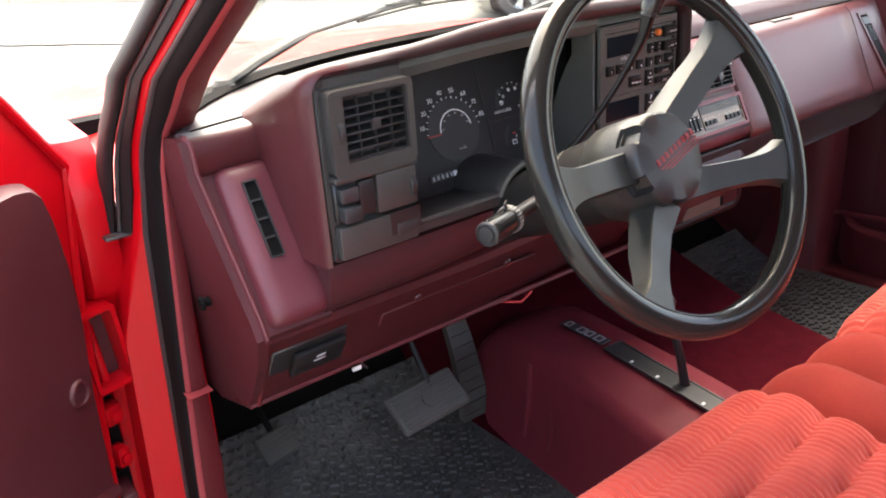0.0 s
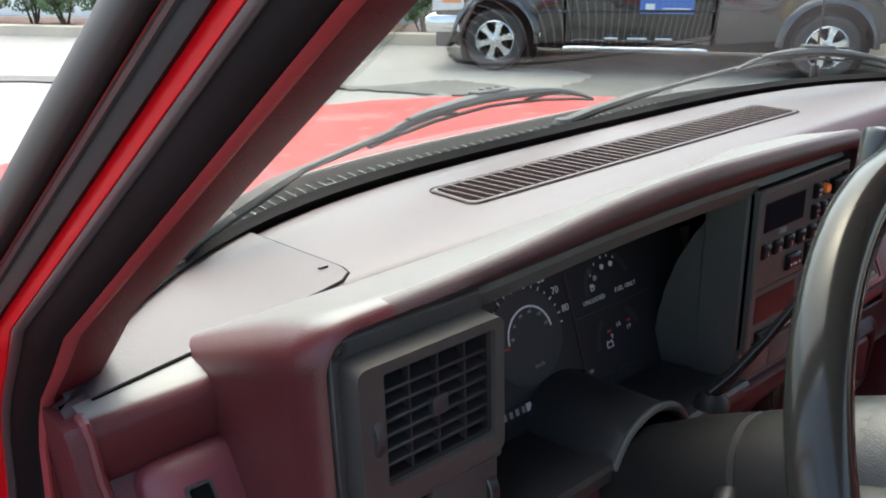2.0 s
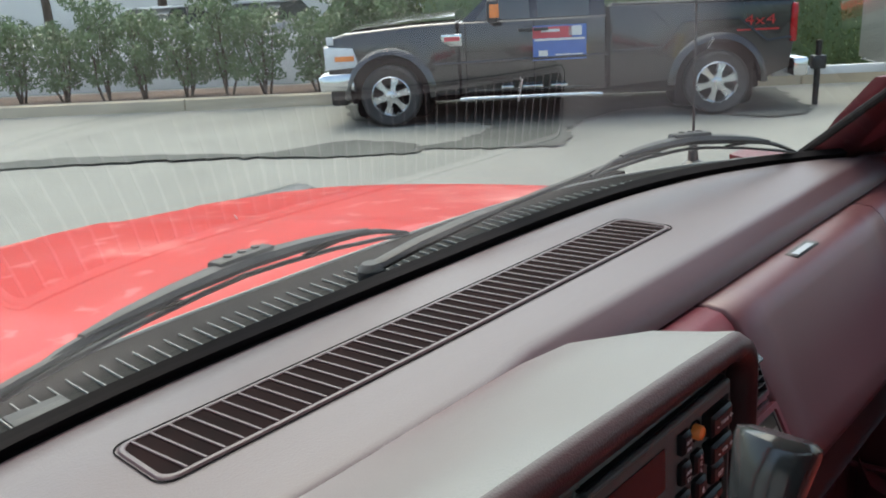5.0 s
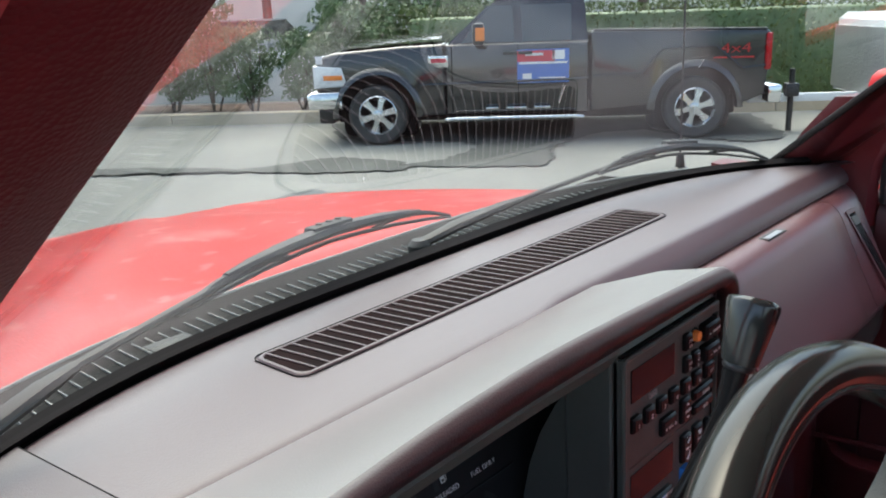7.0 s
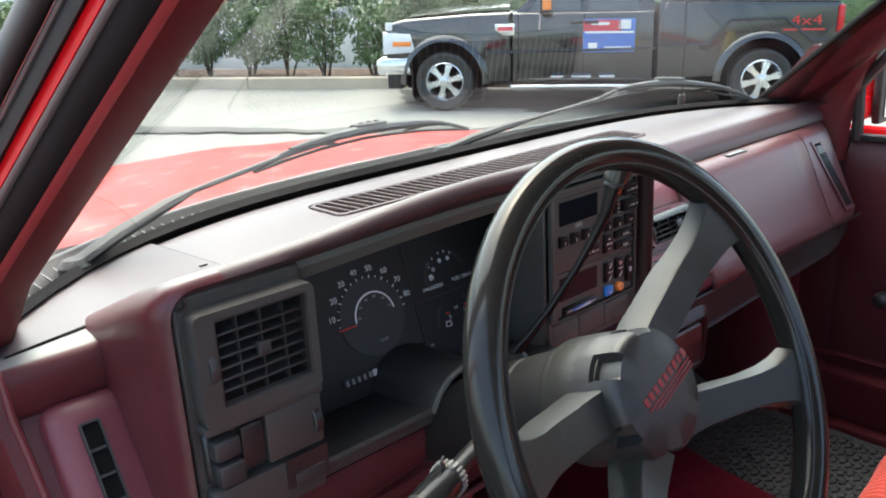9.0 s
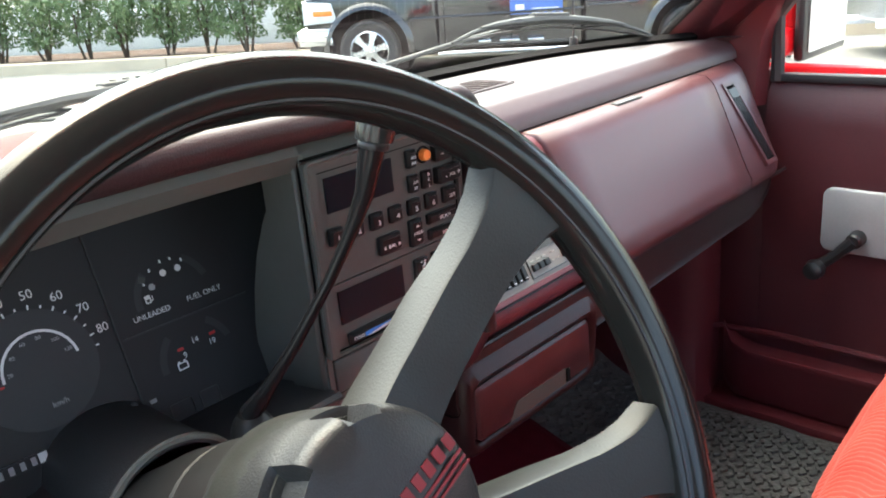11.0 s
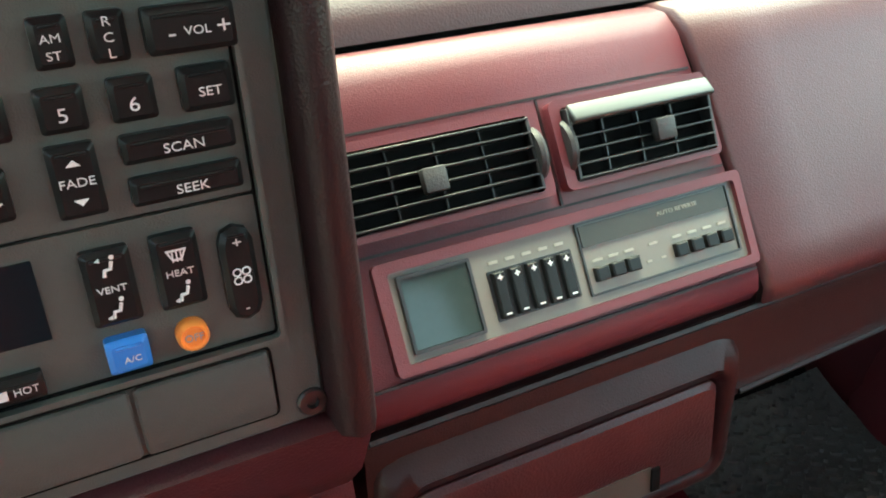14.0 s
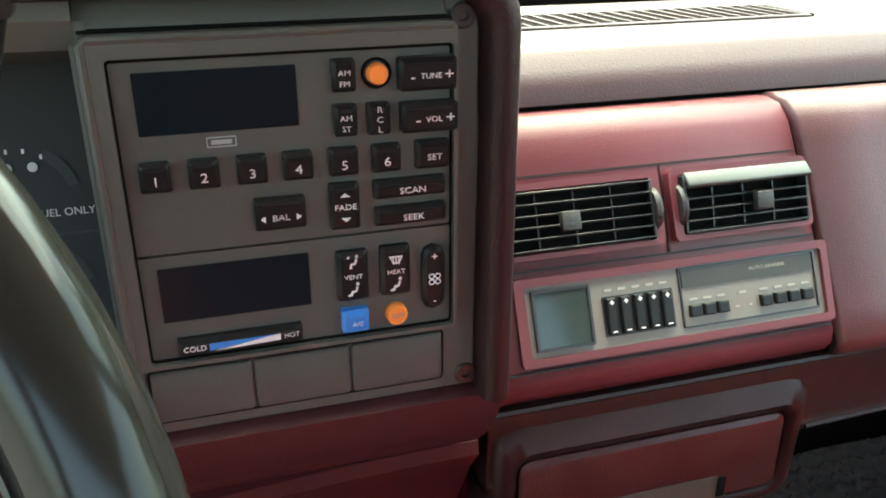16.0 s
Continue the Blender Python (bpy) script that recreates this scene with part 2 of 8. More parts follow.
M_SEAL = material("weathered_rubber_seal", (0.01, 0.008, 0.0085), 0.6, second=(0.006, 0.005, 0.0053), scale=10, spec=0.1)
M_SEALSOFT = material("smooth_rubber_seal", (0.014, 0.0115, 0.012), 0.5, second=(0.01, 0.0085, 0.009), scale=10, spec=0.22)
M_LEVER = material("glossy_black_lever_paint", (0.012, 0.0125, 0.013), 0.16, scale=12, spec=0.22)
M_RED = material("red_car_paint", (0.46, 0.003, 0.008), 0.35, second=(0.41, 0.0027, 0.007), scale=3, coat=0.12, spec=0.15)
M_HOOD = material("sun_faded_red_paint", (0.42, 0.009, 0.009), 0.42, second=(0.38, 0.005, 0.006), scale=5.0, coat=0.2, detail=8, spec=0.1)
# pale tint mixes worn lacquer with painted reflections of the sky
peel_and_reflect(M_HOOD, (0.56, 0.21, 0.19))
M_VELOUR = material("red_corduroy_velour", (0.35, 0.056, 0.043), 0.85, second=(0.27, 0.036, 0.028), scale=14, spec=0.06, sheen=0.12, grain=0.2, grain_scale=1400)
M_SMOOTHVEL = material("plain_red_velour", (0.175, 0.022, 0.0175), 0.88, second=(0.135, 0.016, 0.0128), scale=10, spec=0.05, sheen=0.02, grain=0.15, grain_scale=1600)
M_CARPET = material("red_carpet", (0.085, 0.006, 0.0125), 0.95, second=(0.058, 0.004, 0.0085), scale=40, grain=1.0, grain_scale=700, grain_dist=0.003, spec=0.04)
M_MAT = material("black_rubber_mat", (0.048, 0.05, 0.05), 0.55, second=(0.066, 0.067, 0.064), scale=16, grain=0.6, grain_scale=120, grain_dist=0.004)
# firewall insulation; its black also paints the shade in slots, wells and gaps
M_INSULSHADE = material("black_insulation_and_gap_shade", (0.004, 0.004, 0.004), 0.9, scale=20, spec=0.1)
M_WHITE = material("white_print", (0.75, 0.76, 0.76), 0.5, scale=50)
M_GREYPRINT = material("dim_grey_print", (0.35, 0.35, 0.36), 0.5, scale=50)
M_TAPEPRINT = material("yellowed_print", (0.34, 0.325, 0.27), 0.5, scale=50)
M_REDPRINT = material("red_print", (0.55, 0.03, 0.03), 0.5, scale=50)
M_ORANGE = material("orange_plastic", (0.85, 0.27, 0.06), 0.35, second=(0.8, 0.24, 0.05), scale=60)
M_BLUE = material("blue_plastic", (0.03, 0.2, 0.6), 0.35, second=(0.025, 0.18, 0.55), scale=60)
M_CHROME = material("chrome", (0.75, 0.76, 0.78), 0.12, metal=1.0, scale=10)
M_SATIN = material("satin_grey_metal", (0.35, 0.35, 0.36), 0.3, metal=0.9, scale=10)
M_DISPLAY = material("dark_display_glass", (0.008, 0.014, 0.019), 0.12, second=(0.006, 0.011, 0.015), scale=4, spec=0.12)
M_PLATE = material("silver_switch_plate", (0.5, 0.51, 0.5), 0.4, metal=0.3, scale=12)
M_TAPE = material("warm_grey_tape_panel", (0.17, 0.155, 0.132), 0.4, second=(0.14, 0.128, 0.108), scale=20)
M_ASPHALT = material("sun_bleached_asphalt", (0.21, 0.212, 0.198), 0.8, second=(0.158, 0.16, 0.149), scale=0.8, grain=0.4, grain_scale=60, grain_dist=0.01, speck=0.25, detail=8, spec=0.2)
M_DARKASPHALT = material("dark_asphalt", (0.085, 0.088, 0.083), 0.85, second=(0.125, 0.13, 0.122), scale=1.5, grain=0.3, grain_scale=60, grain_dist=0.008, speck=0.3, detail=8, spec=0.1)
M_KERB = material("weathered_concrete", (0.5, 0.43, 0.32), 0.85, second=(0.4, 0.34, 0.26), scale=3, grain=0.3, grain_scale=90, grain_dist=0.004, detail=8)
M_MULCH = material("brown_mulch", (0.1, 0.06, 0.04), 0.95, second=(0.06, 0.035, 0.025), scale=20, grain=1, grain_scale=50, grain_dist=0.02)
M_LEAF = material("hedge_leaf", (0.16, 0.23, 0.1), 0.5, second=(0.08, 0.13, 0.052), scale=6)
M_LEAF2 = material("yellow_green_leaf", (0.11, 0.15, 0.025), 0.5, second=(0.05, 0.085, 0.02), scale=5)
M_BARK = material("bark", (0.09, 0.065, 0.045), 0.9, scale=15, grain=0.6, grain_scale=60, grain_dist=0.005)
M_WALLWHITE = material("white_painted_wall", (0.8, 0.8, 0.78), 0.7, second=(0.7, 0.7, 0.68), scale=1.2, detail=8)
M_CARBLACK = material("black_car_paint", (0.009, 0.0095, 0.011), 0.2, second=(0.013, 0.0135, 0.0145), scale=2, coat=0.9)
M_CARWHITE = material("white_car_paint", (0.75, 0.76, 0.77), 0.25, scale=2, coat=0.7)
M_CARSILVER = material("silver_car_paint", (0.42, 0.44, 0.46), 0.28, metal=0.5, scale=2, coat=0.7)
M_TYRE = material("tyre_rubber", (0.02, 0.02, 0.021), 0.75, second=(0.035, 0.034, 0.033), scale=14)
M_ALLOY = material("polished_alloy", (0.68, 0.69, 0.7), 0.25, metal=0.9, scale=8)
M_DIAMOND = material("diamond_plate", (0.55, 0.57, 0.58), 0.35, metal=0.85, scale=6, grain=0.8, grain_scale=30, grain_dist=0.006)
M_YELLOW = material("yellow_paint", (0.75, 0.55, 0.02), 0.5, scale=4)
M_LAMPGLASS = material("clear_lamp_lens", (0.7, 0.72, 0.74), 0.12, scale=20, spec=0.7)
M_AMBER = material("amber_lens", (0.85, 0.25, 0.05), 0.15, scale=20)
M_REDLENS = material("red_lens", (0.45, 0.01, 0.015), 0.15, scale=20)
M_SIGNBLUE = material("blue_sign_vinyl", (0.06, 0.16, 0.5), 0.4, scale=8)
M_SIGNRED = material("red_sign_vinyl", (0.6, 0.05, 0.08), 0.4, scale=8)
M_DARKGLASS = material("tinted_car_glass", (0.05, 0.058, 0.058), 0.06, scale=3, spec=1.0)
M_WINDSHIELD = glass("windshield_glass", (0.75, 0.8, 0.76), 1.05, 1.5)
M_CLEAR = glass("door_glass", (0.93, 0.97, 0.95), 1.0, 1.45)


# ---- mesh helpers ----
def finish(bm, sharp=38):
    bmesh.ops.remove_doubles(bm, verts=bm.verts, dist=1e-6)
    bmesh.ops.recalc_face_normals(bm, faces=bm.faces)
    lim = radians(sharp)
    for f in bm.faces:
        f.smooth = True
    for e in bm.edges:
        if len(e.link_faces) == 2 and e.calc_face_angle(0.0) > lim:
            e.smooth = False


def part(name, bm, mat, parent=None, label="", sharp=38, facing=None):
    """One mesh object of its own, under a thing or a part. facing: the side to which an open sheet looks."""
    finish(bm, sharp)
    if facing is not None:
        bm.faces.ensure_lookup_table()
        if bm.faces[len(bm.faces) // 2].normal.dot(Vector(facing)) < 0:
            bmesh.ops.reverse_faces(bm, faces=bm.faces)
    me = bpy.data.meshes.new(name)
    bm.to_mesh(me)
    bm.free()
    me.materials.append(mat)
    ob = new(name, me)
    if parent is not None:
        ob.parent = parent
        if parent.type == "EMPTY":
            ob.matrix_parent_inverse = parent.matrix_basis.inverted()
    if label:
        ob["label"] = label
    return ob


def thing(name, at, label, category, group="", kind=""):
    ob = new(name)
    ob.empty_display_size = 0.05
    ob.matrix_basis = at if isinstance(at, Matrix) else Matrix.Translation(at)
    return tagged(ob, label, category, group, kind)


def solo(name, bm, mat, label, category, group="", kind="", sharp=38):
    return tagged(part(name, bm, mat, sharp=sharp), label, category, group, kind)


def piece(name, mesh, m, parent):
    """One more object on a shared mesh, at the world pose m."""
    ob = new(name, mesh)
    ob.parent = parent
    if parent.type == "EMPTY":
        ob.matrix_parent_inverse = parent.matrix_basis.inverted()
    ob.matrix_basis = m
    return ob


def shared(name, bm, mat, sharp=38):
    finish(bm, sharp)
    me = bpy.data.meshes.new(name)
    bm.to_mesh(me)
    bm.free()
    me.materials.append(mat)
    return me


def box(bm, c, s, bevel=0.0, seg=2, m=None):
    r = bmesh.ops.create_cube(bm, size=1.0)
    vs = r["verts"]
    t = Matrix.Translation(c) @ Matrix.Diagonal((*s, 1))
    if m is not None:
        t = m @ t
    if bevel > 0:
        bmesh.ops.transform(bm, matrix=Matrix.Diagonal((*s, 1)), verts=vs)
        es = list({e for v in vs for e in v.link_edges})
        g = bmesh.ops.bevel(bm, geom=es, offset=bevel, segments=seg, affect="EDGES", profile=0.5)
        vs = list({v for f in g["faces"] for v in f.verts} | {v for v in vs if v.is_valid})
        t2 = Matrix.Translation(c)
        bmesh.ops.transform(bm, matrix=(m @ t2) if m is not None else t2, verts=vs)
    else:
        bmesh.ops.transform(bm, matrix=t, verts=vs)
    return bm


def nbox(c, s, bevel=0.0, seg=2, m=None):
    return box(bmesh.new(), c, s, bevel, seg, m)


def loft(bm, loops, closed=True, cap0=False, cap1=False):
    rows = [[bm.verts.new(p) for p in lp] for lp in loops]
    n = len(rows[0])
    for a, b in zip(rows, rows[1:]):
        for i in range(n if closed else n - 1):
            j = (i + 1) % n
            bm.faces.new((a[i], a[j], b[j], b[i]))
    if cap0:
        bm.faces.new(rows[0][::-1])
    if cap1:
        bm.faces.new(rows[-1])
    return bm


def rounded(x0, x1, z0, z1, r, n=4):
    """Rounded rectangle as 2D points, from the lower left corner round."""
    out = []
    for cx, cz, a0 in ((x0 + r, z0 + r, 180), (x1 - r, z0 + r, 270), (x1 - r, z1 - r, 0), (x0 + r, z1 - r, 90)):
        for i in range(n + 1):
            a = radians(a0 + 90 * i / n)
            out.append((cx + r * math.cos(a), cz + r * math.sin(a)))
    return out


def prism(bm, pts, d0, d1, m=None, bevel=0.0):
    """A flat shape in the (x, z) plane with thickness from y = d0 to d1, optionally with an edge chamfer at d0."""
    m = m or Matrix()
    cx = sum(p[0] for p in pts) / len(pts)
    cz = sum(p[1] for p in pts) / len(pts)
    loops = []
    if bevel > 0:
        sx = max(p[0] for p in pts) - min(p[0] for p in pts)
        sz = max(p[1] for p in pts) - min(p[1] for p in pts)
        kx, kz = 1 - 2 * bevel / sx, 1 - 2 * bevel / sz
        sgn = 1 if d1 > d0 else -1
        loops.append([m @ Vector((cx + (p[0] - cx) * kx, d0, cz + (p[1] - cz) * kz)) for p in pts])
        loops.append([m @ Vector((p[0], d0 + sgn * bevel, p[1])) for p in pts])
    else:
        loops.append([m @ Vector((p[0], d0, p[1])) for p in pts])
    loops.append([m @ Vector((p[0], d1, p[1])) for p in pts])
    return loft(bm, loops, True, True, True)


def frame_ring(bm, outer, inner, d0, d1, m=None):
    """A flat ring in the (x, z) plane; outer and inner have the same count."""
    m = m or Matrix()
    f = lambda ps, d: [m @ Vector((p[0], d, p[1])) for p in ps]
    loops = [f(outer, d1), f(outer, d0), f(inner, d0), f(inner, d1), f(outer, d1)]
    return loft(bm, loops)


def tube(bm, pts, r, n=10, closed=False, flat=1.0):
    """A round bar along points; r one radius or one for each point."""
    pts = [Vector(p) for p in pts]
    rs = r if isinstance(r, (list, tuple)) else [r] * len(pts)
    k = len(pts)
    tang = []
    for i in range(k):
        a = pts[(i - 1) % k] if closed or i > 0 else pts[i]
        b = pts[(i + 1) % k] if closed or i < k - 1 else pts[i]
        tang.append((b - a).normalized())
    up = Vector((0, 0, 1)) if abs(tang[0].z) < 0.9 else Vector((1, 0, 0))
    u = tang[0].cross(up).normalized()
    loops = []
    for i in range(k):
        u = (u - tang[i] * u.dot(tang[i])).normalized()
        v = tang[i].cross(u)
        loops.append([pts[i] + rs[i] * (u * math.cos(2 * math.pi * j / n) + v * flat * math.sin(2 * math.pi * j / n)) for j in range(n)])
    if closed:
        loops.append(loops[0])
    return loft(bm, loops, True, not closed, not closed)


def ntube(pts, r, n=10, closed=False, flat=1.0):
    return tube(bmesh.new(), pts, r, n, closed, flat)


def lathe(bm, prof, m=None, n=28, cap0=True, cap1=True):
    """Profile (radius, height) turned about the local z axis."""
    m = m or Matrix()
    loops = [[m @ Vector((r * math.cos(2 * math.pi * j / n), r * math.sin(2 * math.pi * j / n), h)) for j in range(n)] for r, h in prof]
    return loft(bm, loops, True, cap0, cap1)


def nlathe(prof, m=None, n=28, cap0=True, cap1=True):
    return lathe(bmesh.new(), prof, m, n, cap0, cap1)


def strip(bm, prof, x0, x1, nx=1, thick=0.0, fx=None):
    """A profile of (y, z) carried along x; closed into a solid if thick is given (pushed along +y)."""
    xs = [x0 + (x1 - x0) * i / nx for i in range(nx + 1)]
    fx = fx or (lambda x, y, z: Vector((x, y, z)))
    if thick:
        back = [(y + thick, z) for y, z in reversed(prof)]
        return loft(bm, [[fx(x, y, z) for y, z in list(prof) + back] for x in xs], True, True, True)
    return loft(bm, [[fx(x, y, z) for y, z in prof] for x in xs], False)


def text(name, s, size, m, mat, parent, squeeze=1.0):
    cu = bpy.data.curves.new(name, "FONT")
    cu.body, cu.size, cu.align_x, cu.align_y, cu.extrude, cu.offset, cu.resolution_u = s, size, "CENTER", "CENTER", 0.00015, -size * 0.004, 3
    tmp = bpy.data.objects.new(name, cu)
    me = bpy.data.meshes.new_from_object(tmp)
    bpy.data.objects.remove(tmp)
    bpy.data.curves.remove(cu)
    me.transform(m @ Matrix.Diagonal((squeeze, 1, 1, 1)))
    me.materials.clear()
    me.materials.append(mat)
    ob = new(name, me)
    ob.parent = parent
    if parent.type == "EMPTY":
        ob.matrix_parent_inverse = parent.matrix_basis.inverted()
    return ob


def lerp(a, b, t):
    return a + (b - a) * t


def interp(x, table):
    """Piecewise smooth look-up in ((x, value), ...)."""
    if x <= table[0][0]:
        return table[0][1]
    for (x0, v0), (x1, v1) in zip(table, table[1:]):
        if x <= x1:
            k = (x - x0) / (x1 - x0)
            return v0 + (v1 - v0) * k
    return table[-1][1]


# facing the driver: text upright on a plane y = const, seen from -y
FRONT = Matrix.Rotation(radians(90), 4, "X")

from mathutils import geometry

# ================= outside: sloping street, kerb, hedge =================
# local street frame: x along the parked black pickup (towards its nose), y towards the red truck, z up
STREET = Matrix.Translation((7.1468, 6.2117, -0.0504)) @ Matrix.Rotation(radians(128.385), 4, "Z") @ Matrix.Rotation(radians(-1.603), 4, "Y")


def place(ob, m=None):
    """Puts a thing that was built in street coordinates into the world."""
    ob.matrix_basis = STREET @ (m or Matrix())
    return ob


def sthing(name, label, category, group="", kind="", m=None):
    return thing(name, STREET @ (m or Matrix()), label, category, group, kind)


def spart(name, bm, mat, parent, label="", sharp=38):
    """A part in the local coordinates of a street thing or of another part."""
    ob = part(name, bm, mat, None, label, sharp)
    ob.parent = parent
    return ob


def build_ground():
    bm = bmesh.new()
    n = 24
    edges = [-2000, -300, -60, -24] + [-16 + 40 * i / n for i in range(n + 1)] + [40, 90, 400, 2000]
    vs = {}
    for i, x in enumerate(edges):
        for j, y in enumerate(edges):
            z = 0.012 * noise.noise((x * 0.35, y * 0.35, 0)) if abs(x) < 30 and abs(y) < 30 else 0
            vs[i, j] = bm.verts.new((x, y, z - 0.012))
    for i in range(len(edges) - 1):
        for j in range(len(edges) - 1):
            bm.faces.new((vs[i, j], vs[i + 1, j], vs[i + 1, j + 1], vs[i, j + 1]))
    place(solo("ground", bm, M_ASPHALT, "pale worn grey asphalt street and car park", "ground", kind="structure"))


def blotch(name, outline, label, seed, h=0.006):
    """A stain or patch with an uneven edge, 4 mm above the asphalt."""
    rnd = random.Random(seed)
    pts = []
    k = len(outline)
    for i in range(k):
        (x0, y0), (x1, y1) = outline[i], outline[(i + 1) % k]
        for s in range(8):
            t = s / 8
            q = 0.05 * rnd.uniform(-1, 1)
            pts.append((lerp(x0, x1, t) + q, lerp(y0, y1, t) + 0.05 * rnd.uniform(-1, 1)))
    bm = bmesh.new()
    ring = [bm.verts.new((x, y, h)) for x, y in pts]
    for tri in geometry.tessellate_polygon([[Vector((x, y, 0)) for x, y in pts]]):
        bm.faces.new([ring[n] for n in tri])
    place(solo(name, bm, M_DARKASPHALT, label, "stain", kind="structure"))


def build_kerb():
    k = thing("kerb", STREET @ pose(0, 0, 0), "pale weathered concrete kerb along the planting bed", "kerb", kind="structure")
    L = 3.0
    prof = [(-2.98, -0.05), (-2.98, 0.145), (-2.965, 0.16), (-2.83, 0.16), (-2.81, 0.145), (-2.795, -0.05)]
    bm = bmesh.new()
    loft(bm, [[Vector((x, y, z)) for y, z in prof] for x in (-L / 2 + 0.008, L / 2 - 0.008)], True, True, True)
    me = shared("kerb_stone", bm, M_KERB)
    for i in range(-5, 9):
        ob = new("kerb_stone", me)
        ob.parent = k
        ob.matrix_basis = pose(i * L + 0.9, 0, 0)
    bm = nbox((6, -3.75, 0.05), (46, 1.54, 0.14))
    place(solo("mulch_bed", bm, M_MULCH, "brown mulch bed behind the kerb", "mulch", kind="structure"))


def leafcloud(bm, n, inside, rnd, size):
    """Small folded leaves scattered in a volume given by a rejection test and box."""
    (x0, x1, y0, y1, z0, z1), test = inside
    made = 0
    while made < n:
        p = Vector((rnd.uniform(x0, x1), rnd.uniform(y0, y1), rnd.uniform(z0, z1)))
        if not test(p):
            continue
        made += 1
        s = size * rnd.uniform(0.6, 1.3)
        e = Euler((rnd.uniform(0, 6.28), rnd.uniform(0, 6.28), rnd.uniform(0, 6.28)))
        a = Vector((s, 0, 0))
        b = Vector((0, s * 0.45, s * 0.12))
        c = Vector((0, -s * 0.45, s * 0.12))
        q = [bm.verts.new(p + e.to_matrix() @ v) for v in (-a, b, a, c)]
        bm.faces.new((q[0], q[1], q[2]))
        bm.faces.new((q[0], q[2], q[3]))


def build_shrub(seed, h, w):
    """A leggy shrub: several stems from the bed, an uneven crown of clumps with gaps."""
    rnd = random.Random(seed)
    s = sthing("shrub", "leggy green shrub with thin stems in the mulch bed", "shrub", "shrubs along the kerb")
    tb = bmesh.new()
    tips = []
    for i in range(4):
        a = rnd.uniform(0, 6.28)
        p = [Vector((0.05 * math.cos(a), 0.05 * math.sin(a), 0.1))]
        for k in range(4):
            p.append(p[-1] + Vector((rnd.uniform(-0.06, 0.06) + 0.04 * math.cos(a), rnd.uniform(-0.05, 0.05), h * 0.2)))
        tube(tb, p, [0.022, 0.018, 0.014, 0.01, 0.006], 6)
        tips += p[1:]
        for k in range(3):
            q = rnd.choice(p[1:])
            e = q + Vector((rnd.uniform(-0.35, 0.35) * w, rnd.uniform(-0.25, 0.25) * w, rnd.uniform(0.08, 0.3)))
            tube(tb, [q, e], [0.009, 0.004], 5)
            tips.append(e)
    spart("trunk", tb, M_BARK, s)
    clumps = [(t + Vector((rnd.uniform(-0.16, 0.16), rnd.uniform(-0.14, 0.14), rnd.uniform(-0.05, 0.18))), rnd.uniform(0.1, 0.2)) for t in tips for _ in range(2)]
    clumps = [(c, r) for c, r in clumps if c.z > h * 0.26]

    def test(p):
        return any((p - c).length < r for c, r in clumps)
    cb = bmesh.new()
    leafcloud(cb, 3400, ((-0.62 * w, 0.62 * w, -0.5, 0.5, 0.25 * h, h * 1.25), test), rnd, 0.036)
    spart("crown", cb, M_LEAF, s)
    return s


def build_planting():
    rnd = random.Random(5)
    kinds = [build_shrub(11, 1.25, 1.0), build_shrub(23, 1.4, 1.1), build_shrub(37, 1.15, 0.95)]
    xs = [2.2 + 0.68 * i for i in range(15)]
    for i, x in enumerate(xs):
        m = STREET @ pose(x + rnd.uniform(-0.1, 0.1), -3.45 + rnd.uniform(-0.1, 0.1), 0.02, 0, 0, rnd.uniform(0, 360))
        if i < 3:
            kinds[i].matrix_basis = m
        else:
            copy_thing(kinds[i % 3], m)
    # clipped hedge behind the black pickup
    h = sthing("hedge", "dense clipped hedge with yellow-green top growth", "hedge")
    bm = bmesh.new()

    def inside(p):
        top = 1.58 + 0.07 * noise.noise((p.x * 2.5, p.y * 2, 3)) + 0.03 * noise.noise((p.x * 9, p.y * 9, 1))
        if p.z > top:
            return False
        d = min(p.y + 4.25, -2.98 - p.y + 0.06 * noise.noise((p.x * 3, 0, p.z * 4)), top - p.z)
        return d > 0 and rnd.random() < math.exp(-d / 0.09)
    leafcloud(bm, 17000, ((-7.2, 1.9, -4.25, -2.9, 0.15, 1.7), inside), rnd, 0.032)
    spart("crown", bm, M_LEAF2, h)
    core = nbox((-2.65, -3.6, 0.8), (8.8, 0.9, 1.3), 0.08)
    spart("branches", core, M_LEAF, h)
    # taller bushes behind the pickup's bonnet
    for i, (x, y, s) in enumerate(((0.6, -4.4, 1.35), (1.5, -4.5, 1.5), (2.3, -4.6, 1.4), (3.1, -4.7, 1.2), (0.0, -4.6, 1.3))):
        ob = copy_thing(kinds[i % 3], STREET @ pose(x, y, 0, 0, 0, 70 * i))
        ob.scale = (s, s, s)


